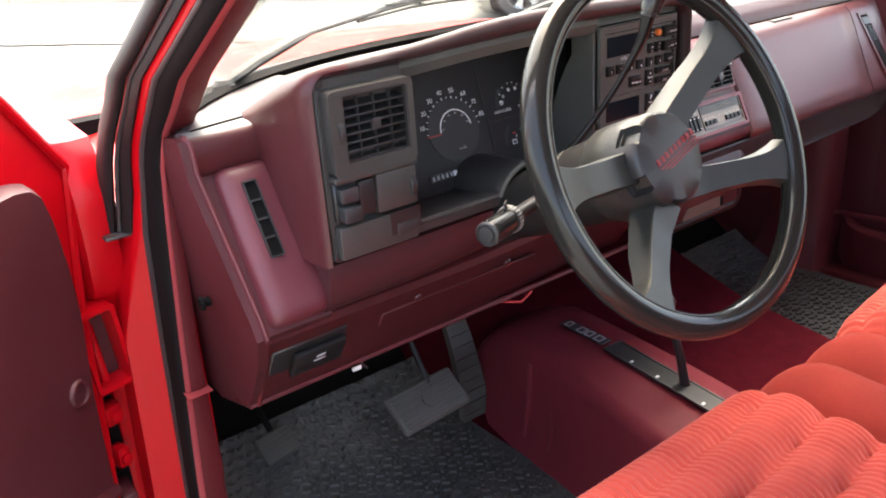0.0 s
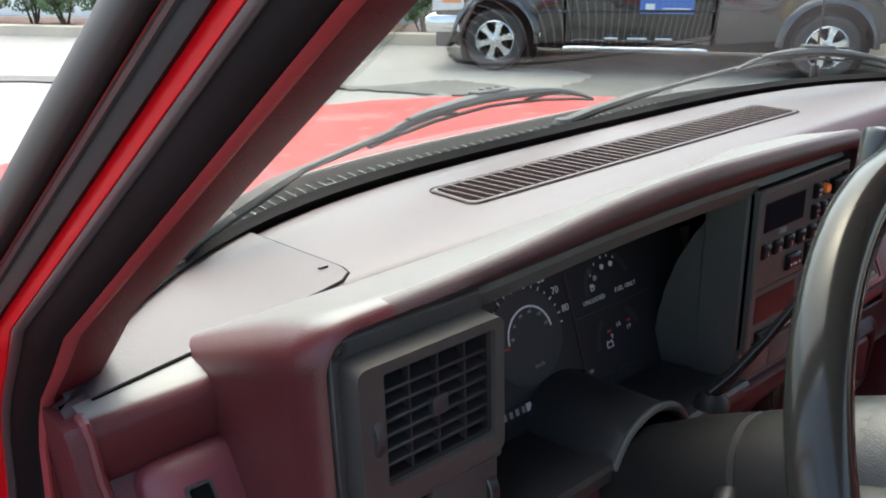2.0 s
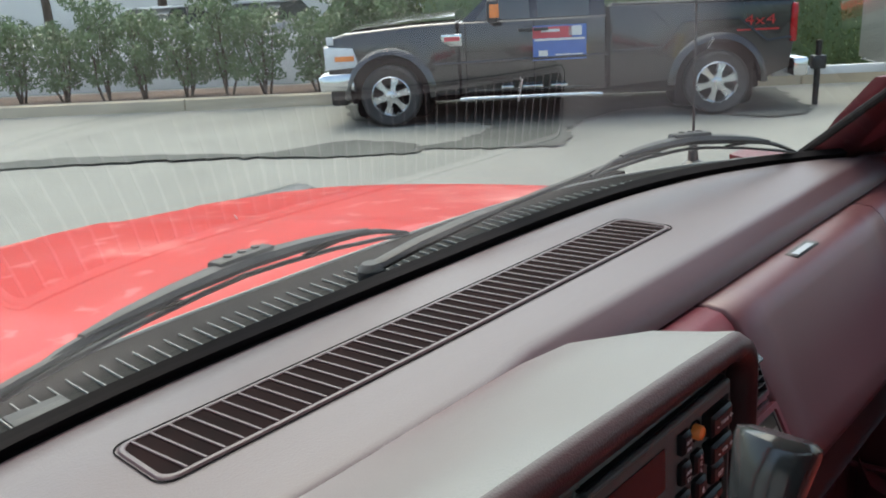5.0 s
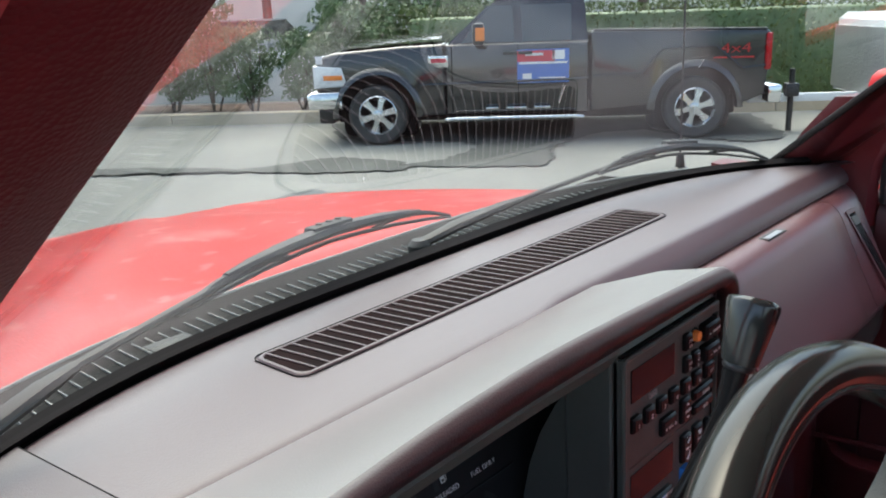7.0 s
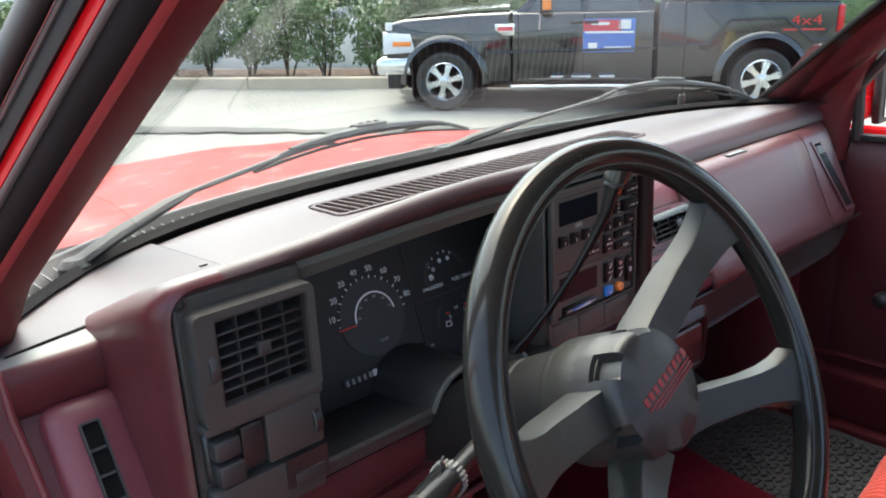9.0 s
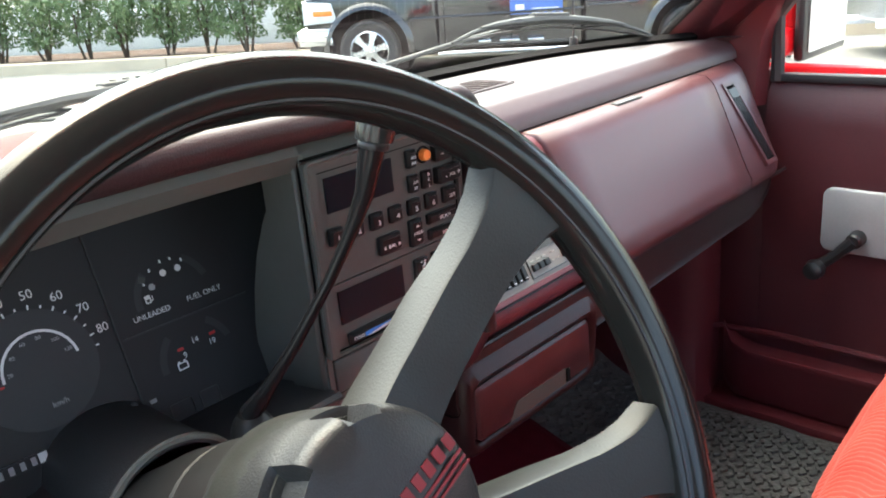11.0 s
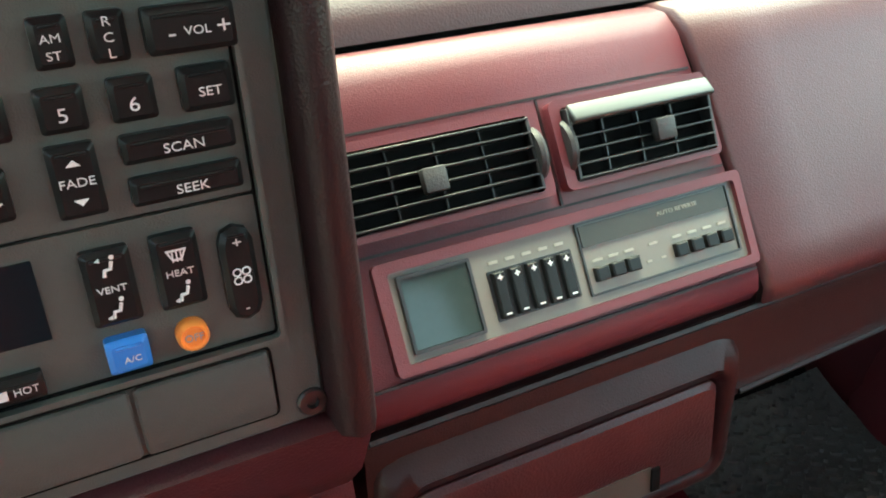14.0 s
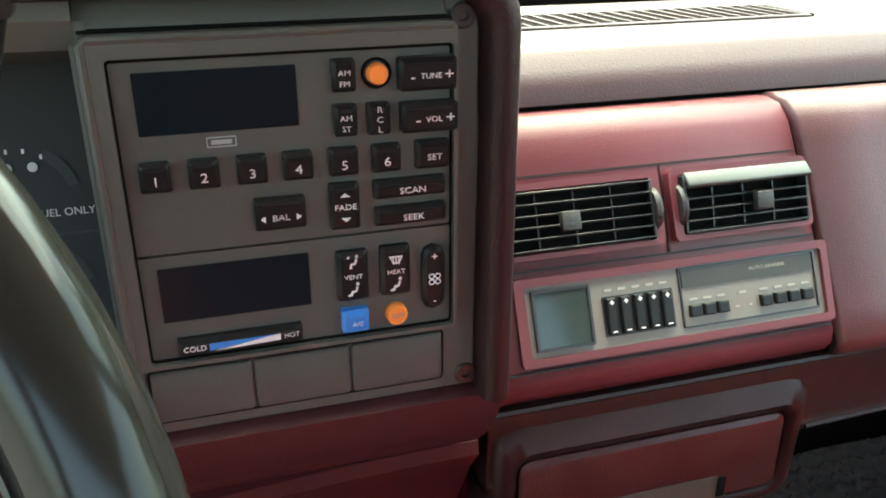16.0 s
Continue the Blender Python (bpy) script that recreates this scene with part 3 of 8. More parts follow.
def build_tree(seed, h):
    """A broad street tree: tapered trunk, forked limbs, a crown of leaf clumps with gaps."""
    rnd = random.Random(seed)
    t = sthing("tree", "broad leafy green street tree beyond the car park", "tree", "trees beyond the car park")
    tb = bmesh.new()
    tube(tb, [(0, 0, -0.1), (0.03, 0.02, h * 0.2), (-0.02, 0.05, h * 0.4)], [0.2, 0.16, 0.13], 10)
    tips = []
    for i in range(9):
        a = 6.28 * i / 9 + rnd.uniform(-0.3, 0.3)
        p0 = Vector((-0.02, 0.05, h * rnd.uniform(0.25, 0.4)))
        e = Vector((h * 0.3 * math.cos(a), h * 0.3 * math.sin(a), h * rnd.uniform(0.4, 0.9)))
        m = p0.lerp(e, 0.5) + Vector((0, 0, -0.04 * h))
        tube(tb, [p0, m, e], [0.08, 0.05, 0.02], 6)
        tips += [m.lerp(e, 0.5), e]
    spart("trunk", tb, M_BARK, t)
    clumps = [(p + Vector((rnd.uniform(-1, 1), rnd.uniform(-1, 1), rnd.uniform(-0.6, 1))) * 0.11 * h, rnd.uniform(0.07, 0.14) * h) for p in tips for _ in range(3)]
    cb = bmesh.new()
    for c, r in clumps:
        for _ in range(110):
            d = Vector((rnd.gauss(0, 1), rnd.gauss(0, 1), rnd.gauss(0, 1)))
            p = c + d.normalized() * r * rnd.uniform(0.5, 1.05)
            s = rnd.uniform(0.1, 0.22)
            e = Euler((rnd.uniform(0, 6.28), rnd.uniform(0, 6.28), rnd.uniform(0, 6.28))).to_matrix()
            cb.faces.new([cb.verts.new(p + e @ Vector(v)) for v in ((-s, 0, 0), (0, s * 0.5, s * 0.15), (s, 0, 0), (0, -s * 0.5, s * 0.15))])
    spart("crown", cb, M_LEAF, t)
    return t


def build_trees():
    rnd = random.Random(17)
    kinds = [build_tree(3, 7.5), build_tree(8, 9.0)]
    for i in range(11):
        m = STREET @ pose(-17 + 4.3 * i + rnd.uniform(-0.8, 0.8), -20 + rnd.uniform(-3, 2), 0, 0, 0, rnd.uniform(0, 360))
        if i < 2:
            kinds[i].matrix_basis = m
        else:
            copy_thing(kinds[i % 2], m)


def build_backdrop_lot():
    bm = nbox((9, -6.2, 0.42), (16, 0.2, 0.95), 0.01)
    place(solo("low_wall", bm, M_WALLWHITE, "low white painted wall behind the shrubs", "wall", kind="structure"))
    bm = nbox((4, -38, 2.6), (90, 0.4, 5.2), 0.02)
    place(solo("building_wall", bm, M_WALLWHITE, "long pale building across the car park", "wall", kind="structure"))


def car_wheel(parent, x, y, z, r, rim_r, w=0.25, side=1):
    """Wheel with a rounded tyre, a dished alloy rim, six spokes and a hub cap; its face looks along +y*side."""
    wm = Matrix.Translation((x, y, z)) @ Matrix.Rotation(radians(-90 * side), 4, "X")
    wheel = spart("wheel", nlathe([(rim_r * 0.99, -w), (r * 0.93, -w), (r, -w * 0.82), (r, -w * 0.2), (r * 0.97, -w * 0.06), (r * 0.9, 0), (rim_r * 1.04, -0.012), (rim_r, -0.02)],
                                  wm, 40, True, False), M_TYRE, parent, "black tyre on a six-spoke polished alloy rim")
    rim = bmesh.new()
    lathe(rim, [(rim_r * 1.01, -0.018), (rim_r * 0.95, -0.008), (rim_r * 0.9, -0.03), (rim_r * 0.86, -0.11)], wm, 40, False, False)
    for i in range(6):
        sp = wm @ Matrix.Rotation(radians(60 * i + 15), 4, "Z")
        loops = []
        for rr, hw in ((0.18, 0.2), (0.5, 0.15), (0.92, 0.24)):
            hh = -0.03 - 0.02 * rr
            loops.append([sp @ Vector((rim_r * rr, s * rim_r * hw * k, hh + dz)) for s, k, dz in ((-1, 1, -0.03), (-1, 0.8, 0), (1, 0.8, 0), (1, 1, -0.03))])
        loft(rim, loops, True, True, True)
    spart("rim", rim, M_ALLOY, wheel)
    # black disc put in for the shade between the spokes
    spart("spoke_gap_shade", nlathe([(rim_r * 0.9, -0.12), (rim_r * 0.9, -0.105), (rim_r * 0.5, -0.1)], wm, 24), M_INSULSHADE, wheel)
    spart("hub_cap", nlathe([(rim_r * 0.27, -0.035), (rim_r * 0.26, -0.012), (rim_r * 0.2, -0.006)], wm, 20), M_ALLOY, wheel)
    return wheel


def arch_pts(cx, cz, r, a0, a1, n=12):
    return [(cx + r * math.cos(radians(lerp(a0, a1, i / n))), cz + r * math.sin(radians(lerp(a0, a1, i / n)))) for i in range(n + 1)]


def side_shell(bm, pts, y0, y1, inset):
    """A body block: side outline (x, z) carried across from y0 to y1 with a tucked edge on both sides."""
    cx = sum(p[0] for p in pts) / len(pts)
    cz = sum(p[1] for p in pts) / len(pts)
    sx = max(p[0] for p in pts) - min(p[0] for p in pts)
    sz = max(p[1] for p in pts) - min(p[1] for p in pts)

    def lp(y, d):
        kx, kz = 1 - 2 * d / sx, 1 - 2 * d / sz
        return [Vector((cx + (px - cx) * kx, y, cz + (pz - cz) * kz)) for px, pz in pts]
    s = 1 if y1 > y0 else -1
    loft(bm, [lp(y0, inset), lp(y0 + s * inset * 0.35, inset * 0.35), lp(y0 + s * inset, 0), lp(y1 - s * inset, 0), lp(y1 - s * inset * 0.35, inset * 0.35), lp(y1, inset)], True, True, True)
    return bm


def build_black_pickup():
    far = Matrix.Translation((-0.7, 0.4, 1.54)) @ Matrix.Scale(1.055, 4) @ Matrix.Translation((0.7, -0.4, -1.54))
    t = thing("black_pickup_truck", far @ STREET, "glossy black extended-cab pickup truck parked along the kerb", "pickup truck")
    W = -1.86
    # nose and front wings
    nose = [(2.5, 0.62), (2.51, 0.95), (2.47, 1.08), (2.3, 1.13), (1.5, 1.185), (1.02, 1.2), (1.0, 0.40), (1.31, 0.40)] + [(x, z) for x, z in arch_pts(1.8, 0.42, 0.49, 178, 12, 14)]
    bm = side_shell(bmesh.new(), nose, 0.06, W, 0.035)
    spart("front_body", bm, M_CARBLACK, t)
    bm = bmesh.new()
    loft(bm, [[Vector((x, y, z)) for x, z in ((2.4, 1.08), (2.2, 1.16 + d), (1.6, 1.23 + d), (1.05, 1.26 + d), (1.03, 1.15))] for y, d in ((-0.1, 0), (-0.3, 0.035), (-0.9, 0.05), (-1.5, 0.035), (-1.7, 0))], False)
    spart("bonnet", bm, M_CARBLACK, t)
    # cab lower body and doors
    spart("cab_body", side_shell(bmesh.new(), [(1.0, 0.41), (1.0, 1.19), (-0.6, 1.19), (-0.6, 0.41)], 0.06, W, 0.02), M_CARBLACK, t)
    # greenhouse, leaning inwards
    bm = bmesh.new()
    loft(bm, [[Vector(p) for p in ((0.98, 0.02, 1.18), (-0.6, 0.02, 1.18), (-0.6, W + 0.04, 1.18), (0.98, W + 0.04, 1.18))],
              [Vector(p) for p in ((0.5, -0.1, 1.6), (-0.57, -0.1, 1.6), (-0.57, W + 0.16, 1.6), (0.5, W + 0.16, 1.6))],
              [Vector(p) for p in ((0.36, -0.15, 1.7), (-0.55, -0.15, 1.7), (-0.55, W + 0.2, 1.7), (0.36, W + 0.2, 1.7))],
              [Vector(p) for p in ((0.2, -0.25, 1.745), (-0.5, -0.25, 1.745), (-0.5, W + 0.3, 1.745), (0.2, W + 0.3, 1.745))]], True, True, True)
    spart("roof", bm, M_CARBLACK, t)

    def win(name, quad, d=0.012):
        bm = bmesh.new()
        pts = [Vector((x, lerp(0.02, -0.1, (z - 1.18) / 0.42) + d, z)) for x, z in quad]
        back = [p + Vector((0, -0.03, 0)) for p in pts]
        loft(bm, [pts, back], True, True, True)
        return spart(name, bm, M_DARKGLASS, t, "dark tinted side window")
    win("front_side_window", [(0.82, 1.2), (0.22, 1.2), (0.24, 1.6), (0.5, 1.6)])
    win("rear_side_window", [(0.13, 1.2), (-0.42, 1.2), (-0.42, 1.6), (0.15, 1.6)])
    bm = bmesh.new()
    loft(bm, [[Vector((x + 0.012, y, z)) for x, y, z in ((0.96, -0.06, 1.2), (0.96, W + 0.12, 1.2), (0.51, W + 0.22, 1.6), (0.51, -0.16, 1.6))],
              [Vector((x - 0.02, y, z)) for x, y, z in ((0.96, -0.06, 1.2), (0.96, W + 0.12, 1.2), (0.51, W + 0.22, 1.6), (0.51, -0.16, 1.6))]], True, True, True)
    spart("windscreen", bm, M_DARKGLASS, t)
    # load bed with rail and arch
    pts = [(-0.64, 0.42), (-0.64, 1.27), (-0.66, 1.29), (-2.56, 1.25), (-2.59, 1.22), (-2.6, 0.95), (-2.55, 0.55), (-2.3, 0.45)]
    pts += [(x, z) for x, z in arch_pts(-1.8, 0.42, 0.49, 172, 6, 14)]
    spart("load_bed", side_shell(bmesh.new(), pts, 0.06, W, 0.02), M_CARBLACK, t)
    spart("bed_rail", ntube([(-0.66, 0.03, 1.295), (-2.55, 0.03, 1.257)], 0.02, 8), M_BLACK, t)
    # flared wheel arches
    for cx, a0, a1 in ((1.8, -4, 184), (-1.8, -2, 182)):
        bm = bmesh.new()
        outer = arch_pts(cx, 0.43, 0.535, a0, a1, 18)
        inner = arch_pts(cx, 0.43, 0.455, a0, a1, 18)
        loops = []
        for (ox, oz), (ix, iz) in zip(outer, inner):
            loops.append([Vector((ox, 0.05, oz)), Vector(((ox + ix) / 2, 0.1, (oz + iz) / 2)), Vector((ix, 0.11, iz)), Vector((ix, -0.1, iz))])
        loft(bm, loops, False)
        spart("wheel_arch", bm, M_CARBLACK, t)
        spart("wheel_well", nbox((cx, -0.35, 0.5), (0.9, 0.5, 0.72), 0.1), M_INSULSHADE, t)
    for x in (1.8, -1.8):
        car_wheel(t, x, 0.09, 0.42, 0.345, 0.225)
        car_wheel(t, x, W - 0.02, 0.42, 0.345, 0.225, side=-1)
    # underbody box coloured black for the shade there, running board, bumper, lamps, badges
    spart("chassis_shade", nbox((0, -0.9, 0.42), (4.6, 1.5, 0.2), 0.03), M_INSULSHADE, t)
    spart("running_board", ntube([(1.0, 0.14, 0.36), (0.9, 0.17, 0.37), (-0.45, 0.17, 0.37), (-0.55, 0.14, 0.36)], 0.026, 10), M_CHROME, t, "bright chrome step bar")
    for x0, x1 in ((0.55, 0.41), (0.31, 0.09), (0.0, -0.18)):
        spart("step_plate", nbox(((x0 + x1) / 2, 0.1, 0.475), (x0 - x1, 0.05, 0.03), 0.006), M_CHROME, t)
    spart("front_bumper", side_shell(bmesh.new(), [(2.2, 0.5), (2.6, 0.5), (2.62, 0.66), (2.56, 0.7), (2.22, 0.7)], 0.09, W - 0.04, 0.03), M_CHROME, t, "chrome front bumper")
    spart("air_dam", nbox((2.42, -0.9, 0.42), (0.2, 1.7, 0.2), 0.03), M_BLACK, t)
    spart("grille", nbox((2.515, -0.9, 0.9), (0.05, 1.3, 0.36), 0.03), M_CHROME, t)
    lamp = spart("headlight", side_shell(bmesh.new(), [(2.14, 0.76), (2.53, 0.74), (2.53, 1.0), (2.2, 0.97)], 0.075, -0.25, 0.015), M_LAMPGLASS, t, "clear headlight with amber corner lens")
    spart("corner_lens", nbox((2.3, 0.078, 0.86), (0.22, 0.012, 0.055), 0.004), M_AMBER, lamp)
    spart("marker_lamp", nbox((2.45, 0.07, 1.06), (0.08, 0.02, 0.09), 0.006), M_LAMPGLASS, t)
    badge = spart("wing_badge", side_shell(bmesh.new(), [(0.97, 1.07), (1.2, 1.07), (1.2, 1.0), (1.1, 0.94), (0.97, 0.94)], 0.075, 0.05, 0.006), M_CHROME, t, "chrome wing badge")
    spart("badge_inset", nbox((1.08, 0.079, 1.02), (0.17, 0.006, 0.045)), M_SIGNRED, badge)
    mir = spart("door_mirror", nbox((0.62, 0.16, 1.3), (0.13, 0.2, 0.24), 0.03), M_BLACK, t)
    spart("indicator_lens", nbox((0.6, 0.262, 1.3), (0.1, 0.008, 0.14), 0.003), M_AMBER, mir)
    for x in (0.93, 0.18, -0.6):
        spart("door_seam", nbox((x, 0.061, 0.8), (0.008, 0.004, 0.74)), M_INSULSHADE, t)
    for x in (0.27, 0.1):
        spart("door_handle", nbox((x, 0.075, 1.08), (0.16, 0.03, 0.035), 0.01), M_BLACK, t)
    spart("body_crease", ntube([(1.3, 0.058, 0.75), (-0.62, 0.058, 0.78)], 0.019, 8), M_CARBLACK, t)
    spart("bed_crease", ntube([(-0.66, 0.058, 0.8), (-1.2, 0.058, 0.82), (-1.42, 0.058, 1.08), (-2.0, 0.058, 1.09), (-2.3, 0.058, 0.84), (-2.55, 0.058, 0.87)], 0.02, 8), M_CARBLACK, t)
    sign = spart("door_sign", nbox((-0.1, 0.066, 0.93), (0.58, 0.006, 0.37)), M_SIGNBLUE, t, "magnetic door sign in red, white and blue with unreadable bars")
    spart("sign_field", nbox((-0.02, 0.071, 1.04), (0.42, 0.004, 0.12)), M_SIGNRED, sign)
    spart("sign_bar", nbox((-0.1, 0.071, 0.965), (0.54, 0.004, 0.022)), M_WHITE, sign)
    spart("sign_bar", nbox((0.0, 0.074, 1.06), (0.2, 0.004, 0.03)), M_WHITE, sign)
    spart("sign_bar", nbox((-0.27, 0.071, 1.05), (0.14, 0.004, 0.1)), M_WHITE, sign)
    spart("sign_bar", nbox((0.08, 0.071, 0.82), (0.1, 0.004, 0.06)), M_WHITE, sign)
    spart("sign_bar", nbox((-0.2, 0.071, 0.8), (0.3, 0.004, 0.012)), M_WHITE, sign)
    decal = text("bed_decal", "4x4", 0.15, Matrix.Translation((-2.22, 0.064, 1.06)) @ Matrix.Rotation(radians(180), 4, "Z") @ FRONT, M_REDPRINT, t, 1.5)
    decal.matrix_parent_inverse = Matrix()
    spart("decal_bar", nbox((-2.2, 0.064, 0.965), (0.44, 0.004, 0.018)), M_REDPRINT, t)
    spart("tail_lamp", nbox((-2.575, 0.0, 1.02), (0.07, 0.16, 0.4), 0.02), M_REDLENS, t)
    spart("rear_bumper", nbox((-2.68, -0.9, 0.55), (0.16, 1.9, 0.2), 0.03), M_CHROME, t)
    return t


def build_trailer():
    t = sthing("cargo_trailer", "silver enclosed cargo trailer with diamond-plate front hitched to the pickup", "trailer")
    spart("box", side_shell(bmesh.new(), [(-3.95, 0.42), (-3.95, 1.3), (-4.05, 1.38), (-8.2, 1.38), (-8.2, 0.42)], -0.15, -1.7, 0.03), M_CARWHITE, t)
    spart("stone_guard", side_shell(bmesh.new(), [(-3.93, 0.46), (-3.93, 1.22), (-5.0, 1.22), (-5.0, 0.46)], -0.13, -1.72, 0.006), M_DIAMOND, t, "diamond-plate stone guard")
    spart("drawbar", nbox((-3.4, -0.92, 0.4), (1.5, 0.1, 0.1), 0.01), M_CARWHITE, t)
    spart("side_rail", nbox((-4.5, -0.14, 0.42), (1.3, 0.06, 0.1), 0.01), M_CARWHITE, t)
    spart("tongue_jack", ntube([(-3.15, -0.85, 0.0), (-3.15, -0.85, 0.75)], 0.035, 10), M_BLACK, t)
    spart("jack_box", nbox((-3.15, -0.85, 0.5), (0.16, 0.14, 0.16), 0.02), M_BLACK, t)
    car_wheel(t, -6.6, -0.05, 0.33, 0.33, 0.19)
    car_wheel(t, -6.6, -1.8, 0.33, 0.33, 0.19, side=-1)


def build_far_car(x, y, turn, mat, label):
    c = sthing("parked_car", label, "car", "cars parked beyond the hedge", m=pose(x, y, 0, 0, 0, turn))
    bm = bmesh.new()
    side_shell(bm, [(2.2, 0.35), (2.25, 0.6), (2.1, 0.8), (1.1, 0.95), (-1.6, 1.0), (-2.2, 0.9), (-2.25, 0.4)], 0.0, -1.8, 0.08)
    spart("body", bm, mat, c)
    bm = bmesh.new()
    loft(bm, [[Vector(p) for p in ((1.1, -0.06, 0.94), (-1.75, -0.06, 0.98), (-1.75, -1.74, 0.98), (1.1, -1.74, 0.94))],
              [Vector(p) for p in ((0.3, -0.22, 1.4), (-1.1, -0.22, 1.42), (-1.1, -1.58, 1.42), (0.3, -1.58, 1.4))]], True, True, True)
    spart("windows", bm, M_DARKGLASS, c)
    spart("roof", nbox((-0.4, -0.9, 1.43), (1.45, 1.36, 0.05), 0.02), mat, c)
    for wx in (1.4, -1.4):
        car_wheel(c, wx, 0.02, 0.33, 0.33, 0.2, 0.22)
        car_wheel(c, wx, -1.82, 0.33, 0.33, 0.2, 0.22, -1)


def build_lot():
    for i, (x, y, a, m, l) in enumerate(((3.5, -13, 78, M_CARWHITE, "white saloon car parked beyond the hedge"), (6.3, -13.2, 82, M_CARSILVER, "silver car parked beyond the hedge"),
                                         (0.7, -13, 80, M_CARSILVER, "silver car parked beyond the hedge"), (-2.1, -13.2, 79, M_CARWHITE, "white car parked beyond the hedge"),
                                         (-5, -13, 80, M_CARSILVER, "silver car parked beyond the hedge"), (9.2, -13, 80, M_CARWHITE, "white car parked beyond the hedge"),
                                         (-8, -13, 80, M_CARWHITE, "white car parked beyond the hedge"))):
        build_far_car(x, y, a, m, l)
    bm = ntube([(2.35, -8, 0), (2.35, -8, 7)], 0.06, 10)
    place(solo("lamp_post", bm, M_CARWHITE, "white lamp post beyond the hedge", "lamp post"))
    # seen through the passenger window
    solo("bollard", nlathe([(0.09, -0.1), (0.09, 0.95), (0.075, 1.0), (0.03, 1.02)], Matrix.Translation((5.2, 1.75, 0)), 20), M_YELLOW, "yellow painted steel bollard", "bollard")
    solo("sign_pole", nlathe([(0.035, -0.1), (0.035, 3.2)], Matrix.Translation((4.6, 1.35, 0)), 14), M_SATIN, "slim grey steel sign pole", "pole")


build_ground()
blotch("dark_patch", [(2.9, -2.5), (2.49, -1.11), (2.0, -0.6), (0.92, -0.62), (0.66, -0.27), (0.75, 0.23), (1.1, 0.75), (1.55, 1.05), (0.68, 1.18), (-0.05, 1.19), (-0.19, 0.79), (-0.18, 0.19), (-0.44, -0.43), (-0.95, -1.06), (-1.45, -1.2), (-2.1, -0.29), (-2.45, -0.05), (-2.86, -0.22), (-3.05, -0.62), (-3.06, -1.45), (-3.2, -2.5)], "darker asphalt patch under and beside the pickup", 3)
blotch("tar_strip", [(8.4, 1.2), (6.36, 1.04), (5.13, 0.83), (4.12, 0.9), (3.04, 1.05), (2.44, 0.5), (2.19, 0.45), (1.44, 0.8), (1.37, 1.3), (2.17, 1.34), (3.01, 1.22), (4.08, 1.21), (4.9, 1.27), (6.11, 1.41), (8.4, 1.55)], "dark damp joint across the asphalt", 4, 0.008)
build_kerb()
build_backdrop_lot()
build_planting()
build_black_pickup()
build_trailer()
build_lot()
build_trees()
# ================= the red truck's shell =================
XC = 0.01           # cab centre line
OUT_R = 0.0075
D_PIL = Vector((0.1525, -0.7685, 0.6215))   # run of the left windscreen pillar
TOPZ = 1.68


def ws_base(x):
    """y of the windscreen's foot along the dash."""
    return 1.133 - 0.68 * abs(x - 0.03) ** 4


def hood_back(x):
    """y of the bonnet's rear edge."""
    return 1.32 - 0.5 * abs(x - 0.045) ** 3


def ws_point(x, z):
    """A point of the windscreen: raked 51 degrees, bowed forward, narrowing upwards."""
    k = (z - 1.25)
    xx = XC + (x - XC) * (1 - 0.33 * k)
    return Vector((xx, ws_base(x) - 1.0 * k - 0.55 * k * k, z))


truck = thing("red_pickup_truck", (0, 1.2, 0.0), "older bright red pickup truck with its driver's door open", "pickup truck")


def build_windscreen():
    bm = bmesh.new()
    xs = [-0.75 + 1.55 * i / 36 for i in range(37)]
    loft(bm, [[ws_point(x, z) for x in xs] for z in (1.225, 1.3, 1.4, 1.5, 1.6, TOPZ)], False)
    w = part("windscreen", bm, M_WINDSHIELD, truck, "clear raked windscreen, slightly dusty", facing=(0, -0.7, -0.7))
    w.visible_shadow = False
    for x0, z0, x1, z1 in ((-0.033, 1.469, -0.06, 1.488), (0.259, 1.478, 0.246, 1.488), (-0.27, 1.43, -0.275, 1.434)):
        part("glass_scratch", ntube([ws_point(x0, z0) + Vector((0, -0.001, -0.001)), ws_point(x1, z1) + Vector((0, -0.001, -0.001))], 0.0003, 5), M_WHITE, w, "fine pale scratch in the glass")
    # black band and rubber between the dash pad and the glass foot
    bm = bmesh.new()
    loops = []
    for x in xs[:-1]:
        y0 = ws_base(x)
        b = ws_point(x, 1.278)
        loops.append([Vector((x, y0 - 0.036, 1.2635)), Vector((x, y0 - 0.026, 1.2655)), b + Vector((0, -0.005, -0.003)), b + Vector((0, 0.004, 0.004)), ws_point(x, 1.225) + Vector((0, 0.012, 0.0)), Vector((x, y0 - 0.036, 1.215))])
    loft(bm, loops, True, True, True)
    part("windscreen_seal", bm, M_SEAL, truck, "black rubber seal at the foot of the windscreen")


